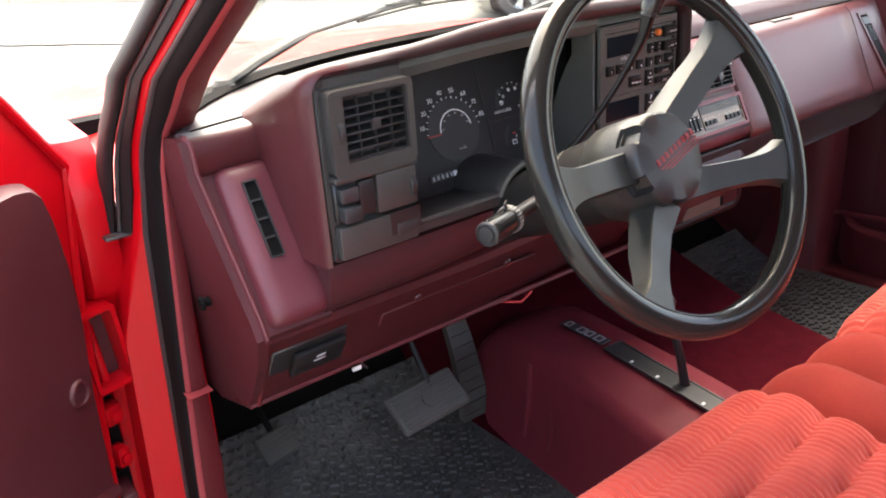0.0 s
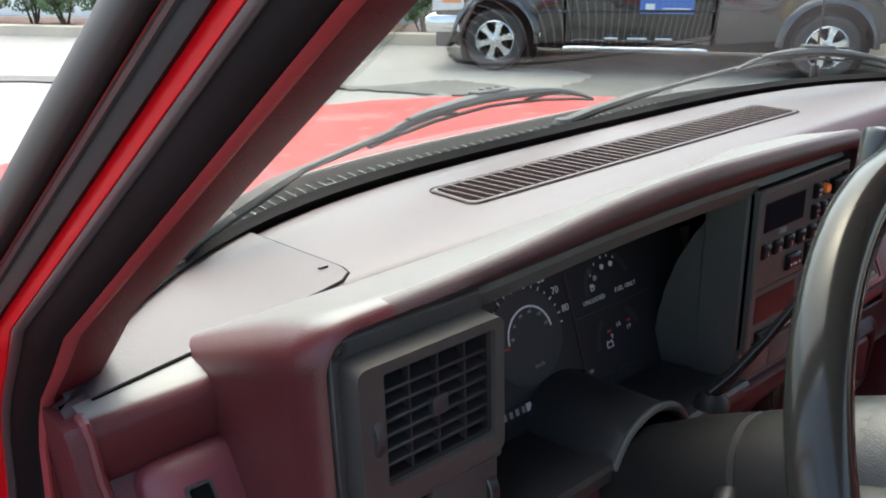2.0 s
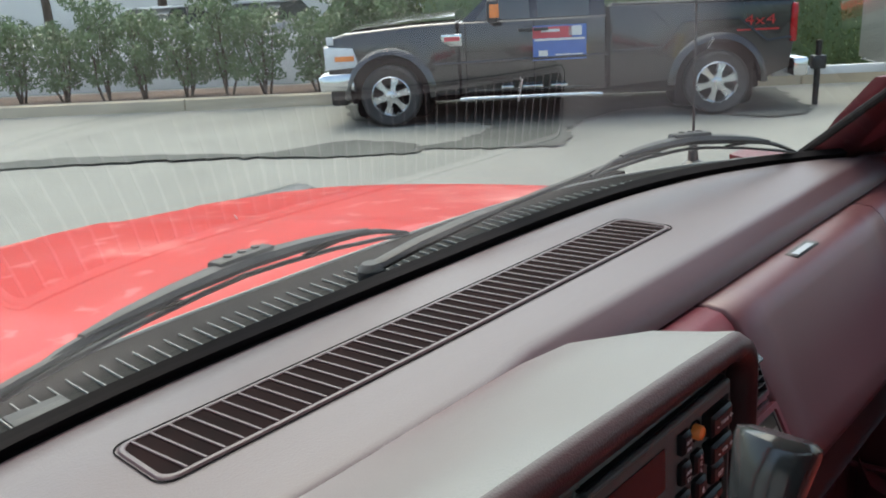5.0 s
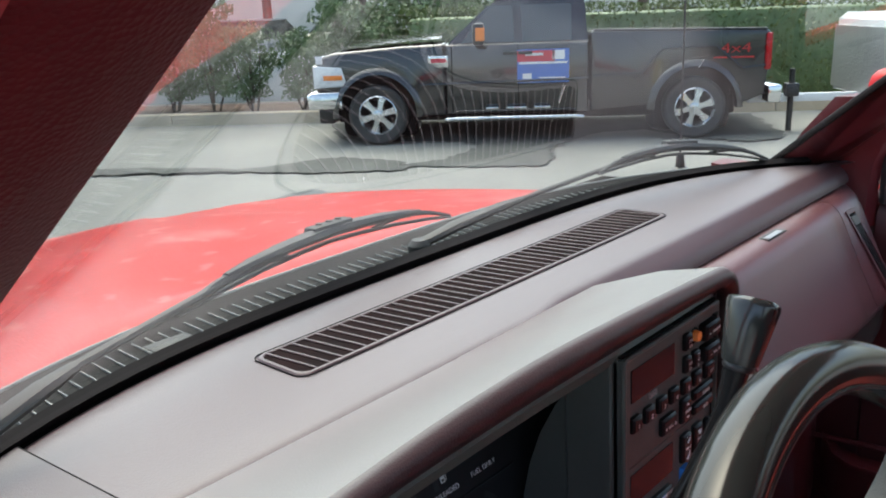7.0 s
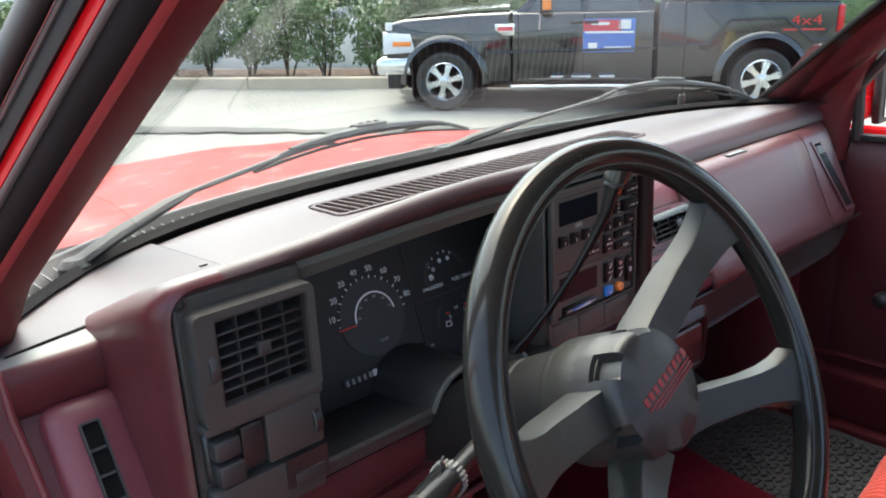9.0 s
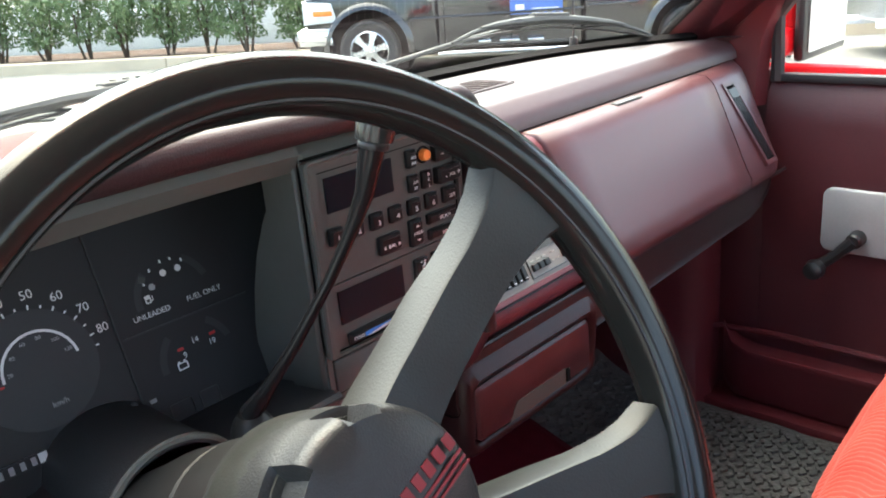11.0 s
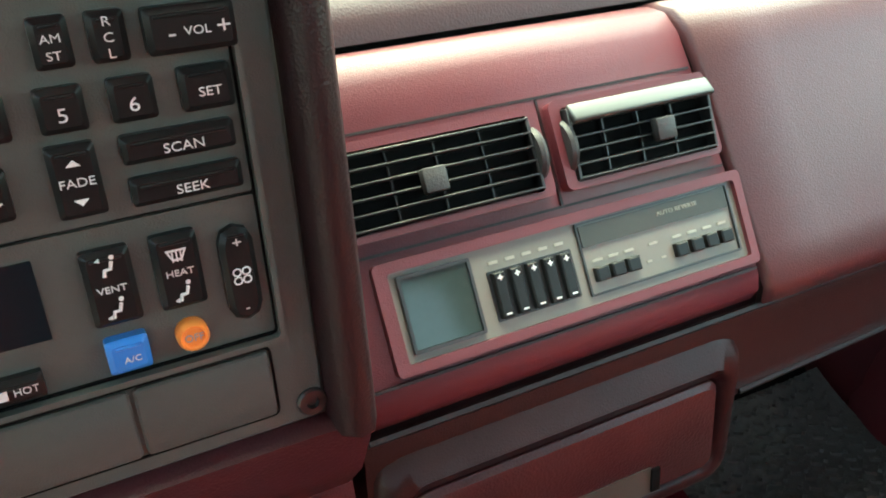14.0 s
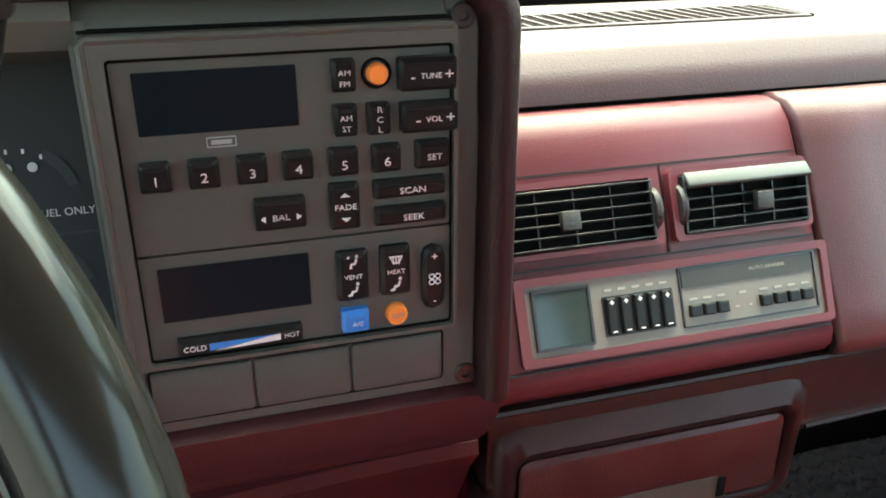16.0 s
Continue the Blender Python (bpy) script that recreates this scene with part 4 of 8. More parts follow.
def build_cowl():
    y = lambda x, k: ws_base(x) + 0.02 + k * (hood_back(x) - 0.012 - ws_base(x) - 0.02) / 0.16
    xs = [-0.745 + 1.53 * i / 30 for i in range(31)]
    bm = bmesh.new()
    loft(bm, [[Vector((x, y(x, k), z)) for x in xs] for k, z in ((-0.03, 1.205), (0.0, 1.235), (0.01, 1.238), (0.105, 1.246), (0.112, 1.25), (0.118, 1.25), (0.124, 1.24), (0.15, 1.225), (0.16, 1.19))], False)
    cowl = part("cowl_panel", bm, M_COWL, truck, "black plastic cowl grille panel")
    part("cowl_rail", ntube([Vector((x, y(x, 0.116), 1.2505)) for x in xs], 0.0022, 6), M_SLAT, cowl, "grey edge rail of the cowl")
    me = shared("cowl_slat", nbox((0, 0, 0), (0.0011, 0.066, 0.0022)), M_SLAT)
    for i in range(83):
        x = -0.72 + 0.0167 * i
        if 0.24 < x < 0.27 or x > 0.66:
            continue
        piece("cowl_slat", me, Matrix.Translation((x, y(x, 0.052), 1.2428)) @ Matrix.Rotation(radians(3), 4, "Z") @ Matrix.Rotation(radians(4), 4, "X"), cowl)
    part("cowl_cap", nbox((-0.31, y(-0.31, 0.05), 1.2425), (0.05, 0.03, 0.006), 0.002), M_RUBBER, cowl, "small square washer cap in the cowl")


def hood_z(x, y):
    k = (y - 1.26) / 1.05
    a = abs(x - XC) / 0.78
    crease = interp(abs(x - XC), ((lerp(0.34, 0.18, k), 0.0), (lerp(0.34, 0.18, k) + 0.05, -0.008)))
    return 1.232 - 0.055 * k - 0.05 * k * k - 0.05 * a ** 2.2 + crease - (0.1 * (k - 0.93) / 0.07 if k > 0.93 else 0)


def build_hood():
    bm = bmesh.new()
    xs = [XC - 0.78 + 1.56 * i / 40 for i in range(41)]
    rows = []
    for j in range(26):
        row = []
        for x in xs:
            y0 = hood_back(x)
            y = lerp(y0, 2.31 - 0.12 * (abs(x - XC) / 0.78) ** 2, j / 25)
            row.append(Vector((x, y, hood_z(x, y) - (0.02 if j == 0 else 0))))
        rows.append(row)
    loft(bm, rows, False)
    part("hood", bm, M_HOOD, truck, "sun-faded red bonnet with pale worn lacquer and painted sky reflections", sharp=60)
    for s, nm in ((-1, "left_fender"), (1, "right_fender")):
        bm = bmesh.new()
        loops = []
        for j in range(20):
            y = lerp(0.98 if s < 0 else 1.0, 2.28, j / 19)
            zt = hood_z(XC + 0.78, max(y, 1.26)) - 0.004
            drop = 0.1 * max(0, (y - 2.18) / 0.1)
            loops.append([Vector((XC + s * xx, y, z - drop)) for xx, z in ((0.784, zt - 0.03), (0.788, zt), (0.82, zt - 0.006), (0.875, zt - 0.04), (0.925, zt - 0.1), (0.955, zt - 0.2), (0.965, 0.75), (0.94, 0.55))])
        loft(bm, loops, False)
        part(nm, bm, M_RED, truck, "glossy red front wing")
    bm = nbox((XC, 2.36, 0.86), (1.7, 0.1, 0.42), 0.03)
    part("nose_panel", bm, M_BLACK, truck)
    a = thing("radio_antenna", (0.7346, 1.1446, 1.24), "thin black whip antenna on the wing", "antenna")
    part("antenna_base", nlathe([(0.02, 1.225), (0.018, 1.245), (0.009, 1.25), (0.007, 1.275)], Matrix.Translation((0.7346, 1.1446, 0)), 16), M_BLACK, a)
    part("antenna_rod", ntube([(0.7346, 1.1446, 1.27), (0.737, 1.14, 1.62), (0.74, 1.135, 2.05)], [0.0025, 0.002, 0.0012], 6), M_BLACK, a)


def build_wiper(name, pivot, neck, clip, b0, b1):
    """A wiper: broad channel arm from its pivot, slim rod to the clip, bowed blade between b0 and b1."""
    w = thing(name, pivot, "black windscreen wiper lying at the foot of the glass", "wiper", "windscreen wipers")
    pivot, neck, clip, b0, b1 = map(Vector, (pivot, neck, clip, b0, b1))
    part("pivot_cap", nlathe([(0.016, -0.035), (0.016, 0.004), (0.01, 0.011)], Matrix.Translation(pivot), 14), M_WIPER, w)
    part("wiper_arm", ntube([pivot + Vector((0, 0, 0.004)), pivot.lerp(neck, 0.35) + Vector((0, 0, 0.006)), pivot.lerp(neck, 0.8) + Vector((0, 0, 0.003)), neck], [0.011, 0.0125, 0.011, 0.007], 8, flat=0.55), M_WIPER, w)
    part("arm_rod", ntube([pivot.lerp(neck, 0.9), neck, neck.lerp(clip, 0.5) + Vector((0, 0, 0.004)), clip + Vector((0, 0, 0.002))], [0.006, 0.0052, 0.005, 0.006], 8, flat=0.7), M_WIPER, w)
    def bow(t):
        p = b0.lerp(clip, t * 2) if t < 0.5 else clip.lerp(b1, t * 2 - 1)
        return p + Vector((0, 0, 0.004 * math.sin(2 * math.pi * min(t, 1 - t))))
    bridge = bmesh.new()
    ks = (0.14, 0.22, 0.32, 0.42, 0.5, 0.58, 0.68, 0.78, 0.86)
    tube(bridge, [bow(t) for t in ks], [0.004, 0.008, 0.0105, 0.012, 0.0125, 0.012, 0.0105, 0.008, 0.004], 8, flat=0.6)
    part("blade_bridge", bridge, M_WIPER, w)
    low = Vector((0, 0.0, -0.012))
    for t0, t1 in ((0.0, 0.34), (0.66, 1.0)):
        p = [bow(lerp(t0, t1, q)) + low * (0.9 - 0.75 * math.sin(math.pi * q)) for q in (0, 0.12, 0.3, 0.5, 0.7, 0.88, 1)]
        part("blade_yoke", ntube(p, [0.003, 0.0036, 0.0045, 0.005, 0.0045, 0.0036, 0.003], 6, flat=0.7), M_WIPER, w)
    part("blade_rubber", ntube([bow(t) + low for t in (0, 0.1, 0.25, 0.4, 0.5, 0.6, 0.75, 0.9, 1)], 0.0042, 6, flat=0.5), M_RUBBER, w)
    d = (b1 - b0).normalized()
    q = d.to_track_quat("X", "Z").to_matrix().to_4x4()
    c = part("blade_clip", nbox((0, 0, 0.004), (0.07, 0.018, 0.012), 0.004, 2, Matrix.Translation(clip) @ q), M_WIPER, w)
    for k in (-1, 0, 1):
        part("clip_slot", nlathe([(0.0042, 0), (0.004, 0.0012)], Matrix.Translation(clip) @ q @ Matrix.Translation((0.017 * k, 0, 0.0105)), 12), M_RUBBER, c)
    return w


def pillar_path(top, low):
    """A line of the left pillar: straight and raked above the bend, then down the hinge post.
    top: (x, y) at z = 1.4; low: ((z, x, y), ...) below the bend."""
    pts = [Vector((top[0] + 0.32 * (z - 1.4), top[1] - 1.16 * (z - 1.4), z)) for z in (1.77, 1.7, 1.6, 1.5, 1.42, 1.37, 1.335)]
    return pts + [Vector((x, y, z)) for z, x, y in low]


def ribbon(a, b, thick):
    """A solid band between two paths of the same count, with its thickness pushed by a vector."""
    bm = bmesh.new()
    loft(bm, [[p, q, q + thick, p + thick] for p, q in zip(a, b)], True, True, True)
    return bm


def build_left_pillar():
    d = pillar_path((-0.6985, 0.7065), ((1.30, -0.722, 0.819), (1.265, -0.722, 0.862), (1.248, -0.727, 0.868), (1.236, -0.742, 0.872), (1.2, -0.744, 0.88), (1.14, -0.747, 0.885), (1.0, -0.754, 0.887), (0.8, -0.757, 0.888), (0.55, -0.764, 0.89)))
    c = pillar_path((-0.7358, 0.7004), ((1.3, -0.757, 0.815), (1.272, -0.7595, 0.845), (1.25, -0.7605, 0.86), (1.225, -0.7615, 0.872), (1.19, -0.7625, 0.88), (1.14, -0.765, 0.887), (1, -0.776, 0.89), (0.8, -0.79, 0.892), (0.55, -0.802, 0.894)))
    b = pillar_path((-0.7537, 0.7314), ((1.3, -0.7735, 0.846), (1.272, -0.7755, 0.87), (1.25, -0.7765, 0.887), (1.225, -0.7775, 0.9), (1.19, -0.7785, 0.912), (1.14, -0.784, 0.92), (1, -0.7915, 0.922), (0.8, -0.8, 0.924), (0.55, -0.81, 0.926)))
    V = lambda p, dx, dy: p + Vector((dx, dy, 0))
    grow = lambda z: min(1.0, max(0.0, (1.145 - z) / 0.05))
    a = [V(p, -0.003 - 0.0325 * grow(p.z), 0.012 + 0.001 * grow(p.z)) for p in b]
    g = [V(p, -0.007 - 0.0075 * min(1, max(0, (1.3 - p.z) / 0.1)), 0.033 - 0.004 * min(1, max(0, (1.3 - p.z) / 0.1))) for p in b]
    # inner trim between the glass and the door seal
    trim = bmesh.new()
    loft(trim, [[V(p, 0.012, 0.04), p, V(p.lerp(q, 0.35), 0.001, -0.0035), V(p.lerp(q, 0.8), 0.001, -0.0025), V(q, 0, 0.0005), V(q, 0.004, 0.03)] for p, q in zip(d, c)], True, True, True)
    tr = part("left_pillar_trim", trim, M_PILLAR, truck, "wine-red plastic pillar trim")
    # pale strip paints the sky light on the trim's rolled edge
    flange = bmesh.new()
    loft(flange, [[V(p.lerp(q, 0.83), 0.001, -0.0032), V(p.lerp(q, 0.9), 0.0004, -0.0036), V(q, -0.0006, -0.0004), V(q, 0.002, 0.004)] for p, q in zip(d, c)], True, True, True)
    part("trim_edge", flange, M_TRIMEDGE, tr, "paler trim edge, coloured for the sky light on it")
    part("trim_joint", nbox((-0.768, 0.882, 0.93), (0.032, 0.02, 0.001)), M_TRIMEDGE, tr)
    body = bmesh.new()
    loft(body, [[V(q, 0.012, 0.006), V(q.lerp(r, 0.9), 0.004, 0.002), r, w, V(w, -0.002, 0.05), V(p, 0.004, 0.075), V(p, 0.012, 0.03)] for p, q, r, w in zip(d, c, b, a)], True, True, True)
    part("left_pillar", body, M_RED, truck, "red painted windscreen pillar")
    # main seal on the jamb face; beside the red paint its lip has grazing sheen in the colour
    seal = bmesh.new()
    loft(seal, [[V(q, 0.005, 0.002), V(q, 0.0005, 0.0005), V(q.lerp(r, 0.14), -0.001, -0.0012), V(q.lerp(r, 0.34), -0.0013, -0.0014), V(q.lerp(r, 0.55), -0.0005, -0.0008), V(q.lerp(r, 0.76), 0.0006, 0.0002), V(q.lerp(r, 0.8), 0.001, 0.0), V(r, 0.004, 0)] for q, r in zip(c, b)], True, True, True)
    se = part("door_opening_seal", seal, M_SEAL, truck, "black rubber door seal", sharp=60)
    lip = bmesh.new()
    loft(lip, [[V(q.lerp(r, 0.74), 0.002, 0.001), V(q.lerp(r, 0.76), -0.0002, -0.0005), V(q.lerp(r, 0.82), -0.0005, -0.0008), V(q.lerp(r, 0.94), -0.0004, -0.0005), V(q.lerp(r, 0.97), 0.0002, 0.0002), V(r, 0.003, 0.0005)] for q, r in zip(c, b)], True, True, True)
    part("seal_lip", lip, M_SEALGREY, se, "grey lip of the seal, coloured for its sheen", sharp=60)
    n = 13
    o1 = bmesh.new()
    loft(o1, [[V(p, 0.003, 0.002), V(p, -0.003, -0.001), V(p.lerp(q, 0.5), -0.0045, 0), V(q, -0.001, 0.004), V(q, 0.012, 0.006)] for p, q in zip(a[:n], g[:n])], True, True, True)
    part("outer_door_seal", o1, M_SEALSOFT, truck, "black rubber door seal", sharp=60)
    o2 = bmesh.new()
    loft(o2, [[V(p, OUT_R * (1.0 + math.cos(t)) - 2 * OUT_R - 0.001, 0.0245 + 0.0235 * math.sin(t)) for t in [2 * math.pi * k / 12 for k in range(12)]] for p in g[:n]], True, True, True)
    ds = part("drip_rail_seal", o2, M_SEALSOFT, truck, "black rubber door seal", sharp=60)
    part("seal_lip", ntube([V(p, -0.003, -0.002) for p in g[:n]], 0.0026, 8), M_SEALGREY, ds)
    part("seal_end", nbox(g[n - 1] + Vector((-0.006, 0.0, -0.003)), (0.034, 0.026, 0.004), 0.001), M_SEALGREY, ds)
    # hinge post below the pillar: rounded upper bulge, flat face, hinge bracket
    post = bmesh.new()
    sec = ((-0.80, 0.955), (-0.822, 0.948), (-0.84, 0.952), (-0.855, 0.975), (-0.862, 1.02), (-0.86, 1.12), (-0.79, 1.12))
    loft(post, [[Vector((x - 0.02 * (1.25 - z), y + dy, z)) for x, y in sec] for z, dy in ((0.5, 0.03), (0.8, 0.03), (1.0, 0.028), (1.055, 0.018), (1.07, 0.004), (1.12, 0), (1.18, 0.004), (1.23, 0.02), (1.25, 0.04))], True, True, True)
    part("hinge_post", post, M_RED, truck, "red painted hinge post")
    side = Matrix.Translation((-0.851, 0.95, 1.0)) @ Matrix.Rotation(radians(-4), 4, "Y") @ Matrix.Rotation(radians(10), 4, "Z")
    hb = part("hinge_bracket", frame_ring(bmesh.new(), rounded(-0.026, 0.024, -0.055, 0.055, 0.004, 3), rounded(-0.021, 0.018, -0.049, 0.049, 0.004, 3), -0.012, 0.03, side), M_RED, truck, "red painted hinge bracket")
    part("bracket_pocket", prism(bmesh.new(), rounded(-0.0205, 0.0175, -0.0485, 0.0485, 0.004, 3), 0.02, 0.03, side), M_DARKMAROON, hb)
    part("hinge_pin", nlathe([(0.006, -0.05), (0.006, 0.03), (0.004, 0.033)], side @ Matrix.Translation((-0.006, 0.012, 0)), 12), M_RED, hb)
    for z, w in ((0.905, 0.026), (0.84, 0.02)):
        m = Matrix.Translation((-0.862, 0.958, z)) @ Matrix.Rotation(radians(20), 4, "Z")
        hg = part("door_hinge", nbox((0, 0, 0), (w, 0.026, 0.03), 0.006, 2, m), M_RED, truck)
        part("hinge_bolt", nlathe([(0.008, 0), (0.0075, 0.006), (0.005, 0.007)], m @ Matrix.Translation((0, -0.012, 0)) @ Matrix.Rotation(radians(90), 4, "X"), 8), M_RED, hg)
    part("hinge_gap", nbox((-0.866, 0.99, 0.84), (0.03, 0.03, 0.36)), M_INSULSHADE, truck)
    part("check_strap", nbox((-0.868, 0.95, 0.79), (0.02, 0.05, 0.016), 0.003), M_DARKMAROON, truck)


def build_left_door():
    """The open driver's door: swung out on its front hinges, its window frame raked like the pillar."""
    a = radians(48)
    # local: x along the door from its hinge edge, y through it (outer side positive), z up
    m = Matrix(((-math.sin(a), -math.cos(a), 0, -0.862), (-math.cos(a), math.sin(a), 0, 0.955), (0, 0, 1, 0), (0, 0, 0, 1)))
    d = thing("drivers_door", m, "open red driver's door with a dark maroon inner panel", "door")
    shell = [(0.05, 0.5), (1.1, 0.5), (1.12, 0.6), (1.12, 1.24), (0.105, 1.24), (0.06, 1.337), (-0.035, 1.226), (-0.012, 1.12), (0.0, 1.06), (0.03, 0.78)]
    part("door_shell", prism(bmesh.new(), shell, 0.0, 0.09, m), M_RED, d, "red painted door shell")
    edge = bmesh.new()
    tube(edge, [m @ Vector((x, -0.002, z)) for x, z in ((0.06, 1.335), (-0.03, 1.226), (-0.008, 1.12), (0.004, 1.06), (0.034, 0.78), (0.054, 0.52))], 0.006, 8)
    part("flange", edge, M_RED, d)
    pts = [(0.05, 0.62), (1.06, 0.62), (1.06, 1.2), (0.9, 1.235), (0.085, 1.24), (0.06, 1.235), (0.045, 1.222), (0.036, 1.19), (0.03, 1.13), (0.03, 1.07), (0.045, 0.96), (0.05, 0.85)]
    pb = prism(bmesh.new(), pts, -0.024, 0.004, m, 0.012)
    p = part("inner_panel", pb, M_DARKMAROON, d, "dark maroon door panel with a padded upper edge")
    part("panel_plug", nlathe([(0.017, 0), (0.016, 0.004), (0.0135, 0.005), (0.013, 0.001)], m @ Matrix.Translation((0.075, -0.024, 0.985)) @ Matrix.Rotation(radians(90), 4, "X"), 20), M_DARKMAROON, p)
    part("panel_ridge", ntube([m @ Vector((x, -0.022, z)) for x, z in ((0.055, 0.83), (0.12, 0.85), (0.2, 0.90), (0.4, 0.93), (1.04, 0.94))], 0.01, 8), M_DARKMAROON, p)
    fr = bmesh.new()
    tube(fr, [m @ Vector((x, 0.04, z)) for x, z in ((0.03, 1.27), (0.16, 1.41), (0.4, 1.63), (0.48, 1.66), (1.05, 1.66), (1.1, 1.22))], 0.022, 10)
    part("window_frame", fr, M_RED, d, "red window frame")


def build_cab_shell():
    # floor, firewall, cowl sides, roof, rear wall, right side
    part("cab_floor", nbox((XC, 0.3, 0.565), (1.62, 1.9, 0.03), 0.004), M_CARPET, truck, "red carpeted cab floor")
    part("sill", nbox((-0.815, 0.3, 0.56), (0.1, 1.4, 0.08), 0.02), M_RED, truck)
    fw = bmesh.new()
    loft(fw, [[Vector((x, y, z)) for y, z in ((1.12, 0.57), (1.3, 0.7), (1.32, 1.2), (1.36, 1.2), (1.36, 0.57))] for x in (-0.79, 0.81)], True, True, True)
    part("firewall", fw, M_INSULSHADE, truck, "black firewall insulation")
    part("left_kick_panel", nbox((-0.76, 1.09, 0.78), (0.02, 0.38, 0.42), 0.006), M_DARKMAROON, truck)
    part("right_kick_panel", nbox((0.80, 1.16, 0.85), (0.02, 0.3, 0.6), 0.006), M_DARKMAROON, truck)
    roof = bmesh.new()
    xs = [-0.7 + 1.42 * i / 12 for i in range(13)]
    loft(roof, [[Vector((x, ws_point(x, TOPZ).y + dy, z + 0.03 * (1 - ((x - XC) / 0.72) ** 2))) for x in xs] for dy, z in ((0.03, TOPZ - 0.01), (-0.06, TOPZ + 0.03), (-0.5, TOPZ + 0.06), (-1.05, TOPZ + 0.04), (-1.1, TOPZ))], False)
    part("roof", roof, M_RED, truck)
    # unseen; coloured pale to bounce light down on the dash
    part("headliner", nbox((XC, 0.02, TOPZ - 0.005), (1.36, 1.0, 0.02), 0.005), M_HEADLINER, truck, "unseen rosy-grey cloth headliner, pale to bounce light")
    part("rear_wall", nbox((XC, -0.62, 0.9), (1.62, 0.05, 0.75), 0.01), M_MAROON, truck)
    part("rear_pillar", nbox((-0.7, -0.6, 1.45), (0.16, 0.09, 0.5), 0.02), M_MAROON, truck)
    part("rear_pillar", nbox((0.72, -0.6, 1.45), (0.16, 0.09, 0.5), 0.02), M_MAROON, truck)


def build_right_side():
    # pillar: mirror of the left one, its screen edge fitted to the glass foot
    def rp(dx, dy, z):
        k = (z - 1.25) / D_PIL.z
        return Vector((0.743 + dx - D_PIL.x * k, 0.985 + dy + D_PIL.y * k, z))
    bm = bmesh.new()
    zs = (1.21, 1.25, 1.3, 1.4, 1.5, 1.6, 1.7)
    loft(bm, [[rp(0, 0.012, z), rp(0.004, -0.01, z), rp(0.026, -0.05, z), rp(0.062, -0.075, z), rp(0.085, -0.05, z), rp(0.08, 0.02, z)] for z in zs], True, True, True)
    part("right_pillar_trim", bm, M_MAROON, truck, "wine-red plastic pillar trim")
    part("screen_edge_seal", ntube([rp(-0.006, 0.014, z) for z in (1.25, 1.27, 1.3, 1.4, 1.5, 1.6, 1.7)], 0.006, 8), M_SEAL, truck, "black rubber along the windscreen's edge")
    # right door: panel, belt, glass run, crank, pocket
    d = thing("passenger_door", (0.85, 0.3, 0.55), "closed passenger door with maroon panel, map pocket and window crank", "door")
    part("outer_skin", nbox((0.905, 0.35, 0.86), (0.03, 1.3, 0.7), 0.01), M_RED, d)
    bm = bmesh.new()
    prof = [(0.85, 0.57), (0.838, 0.6), (0.838, 0.725), (0.84, 0.74), (0.838, 0.9), (0.832, 1.12), (0.838, 1.17), (0.852, 1.188), (0.885, 1.19), (0.885, 0.57)]
    loft(bm, [[Vector((x, y, z)) for x, z in prof] for y in (-0.3, 0.3, 0.79, 0.825)], True, True, True)
    part("inner_panel", bm, M_DARKMAROON, d, "maroon padded door panel")
    # map pocket: low bin with a rolled front lip that curls up to the panel at its front end
    pocket = bmesh.new()
    loops = []
    for i in range(25):
        y = lerp(0.888, 0.1, i / 24)
        u = min(1.0, (0.888 - y) / 0.07)
        out = math.sqrt(max(0.0, 1 - (1 - u) ** 2))
        zt = 0.70 + 0.03 * (1 - u) ** 2
        xo = lerp(0.832, 0.79, out)
        loops.append([Vector((0.838, y, zt)), Vector((xo + 0.007, y, zt - 0.002)), Vector((xo + 0.004, y, zt + 0.006)), Vector((xo - 0.001, y, zt + 0.005)), Vector((xo - 0.003, y, zt - 0.003)), Vector((xo + 0.001, y, zt - 0.012)), Vector((xo + 0.002, y, 0.63)), Vector((xo + 0.012, y, 0.6)), Vector((0.838, y, 0.585))])
    loft(pocket, loops, True, True, True)
    pk = part("map_pocket", pocket, M_MAROON, d, "moulded wine-red map pocket with a rolled lip")
    part("panel_ledge", ntube([(0.834, 0.935, 0.716), (0.832, 0.9, 0.722), (0.832, 0.8, 0.73), (0.832, 0.6, 0.731), (0.832, 0.1, 0.732)], 0.006, 8), M_MAROON, pk)
    part("switch_plate", prism(bmesh.new(), rounded(-0.72, -0.45, 0.912, 1.022, 0.016), 0.0, 0.006, Matrix.Translation((0.8255, 0, 0)) @ Matrix.Rotation(radians(-90), 4, "Z"), 0.002), M_PLATE, d, "silver door trim plate")
    cr = part("window_crank", nlathe([(0.014, 0.0), (0.013, 0.022), (0.009, 0.026)], Matrix.Translation((0.826, 0.66, 0.942)) @ Matrix.Rotation(radians(-90), 4, "Y"), 16), M_BLACK, d, "black window crank")
    part("crank_arm", ntube([(0.806, 0.66, 0.942), (0.803, 0.685, 0.915), (0.8, 0.71, 0.893)], [0.011, 0.009, 0.01], 8), M_BLACK, cr)
    part("crank_knob", nlathe([(0.013, 0), (0.017, 0.012), (0.015, 0.028), (0.008, 0.032)], Matrix.Translation((0.802, 0.712, 0.89)) @ Matrix.Rotation(radians(-90), 4, "Y"), 16), M_BLACK, cr)
    part("window_post", ntube([(0.85, 0.815, 1.19), (0.85, 0.818, 1.3), (0.84, 0.72, 1.42), (0.8, 0.42, 1.66)], 0.012, 8), M_RUBBER, d, "black window channel")
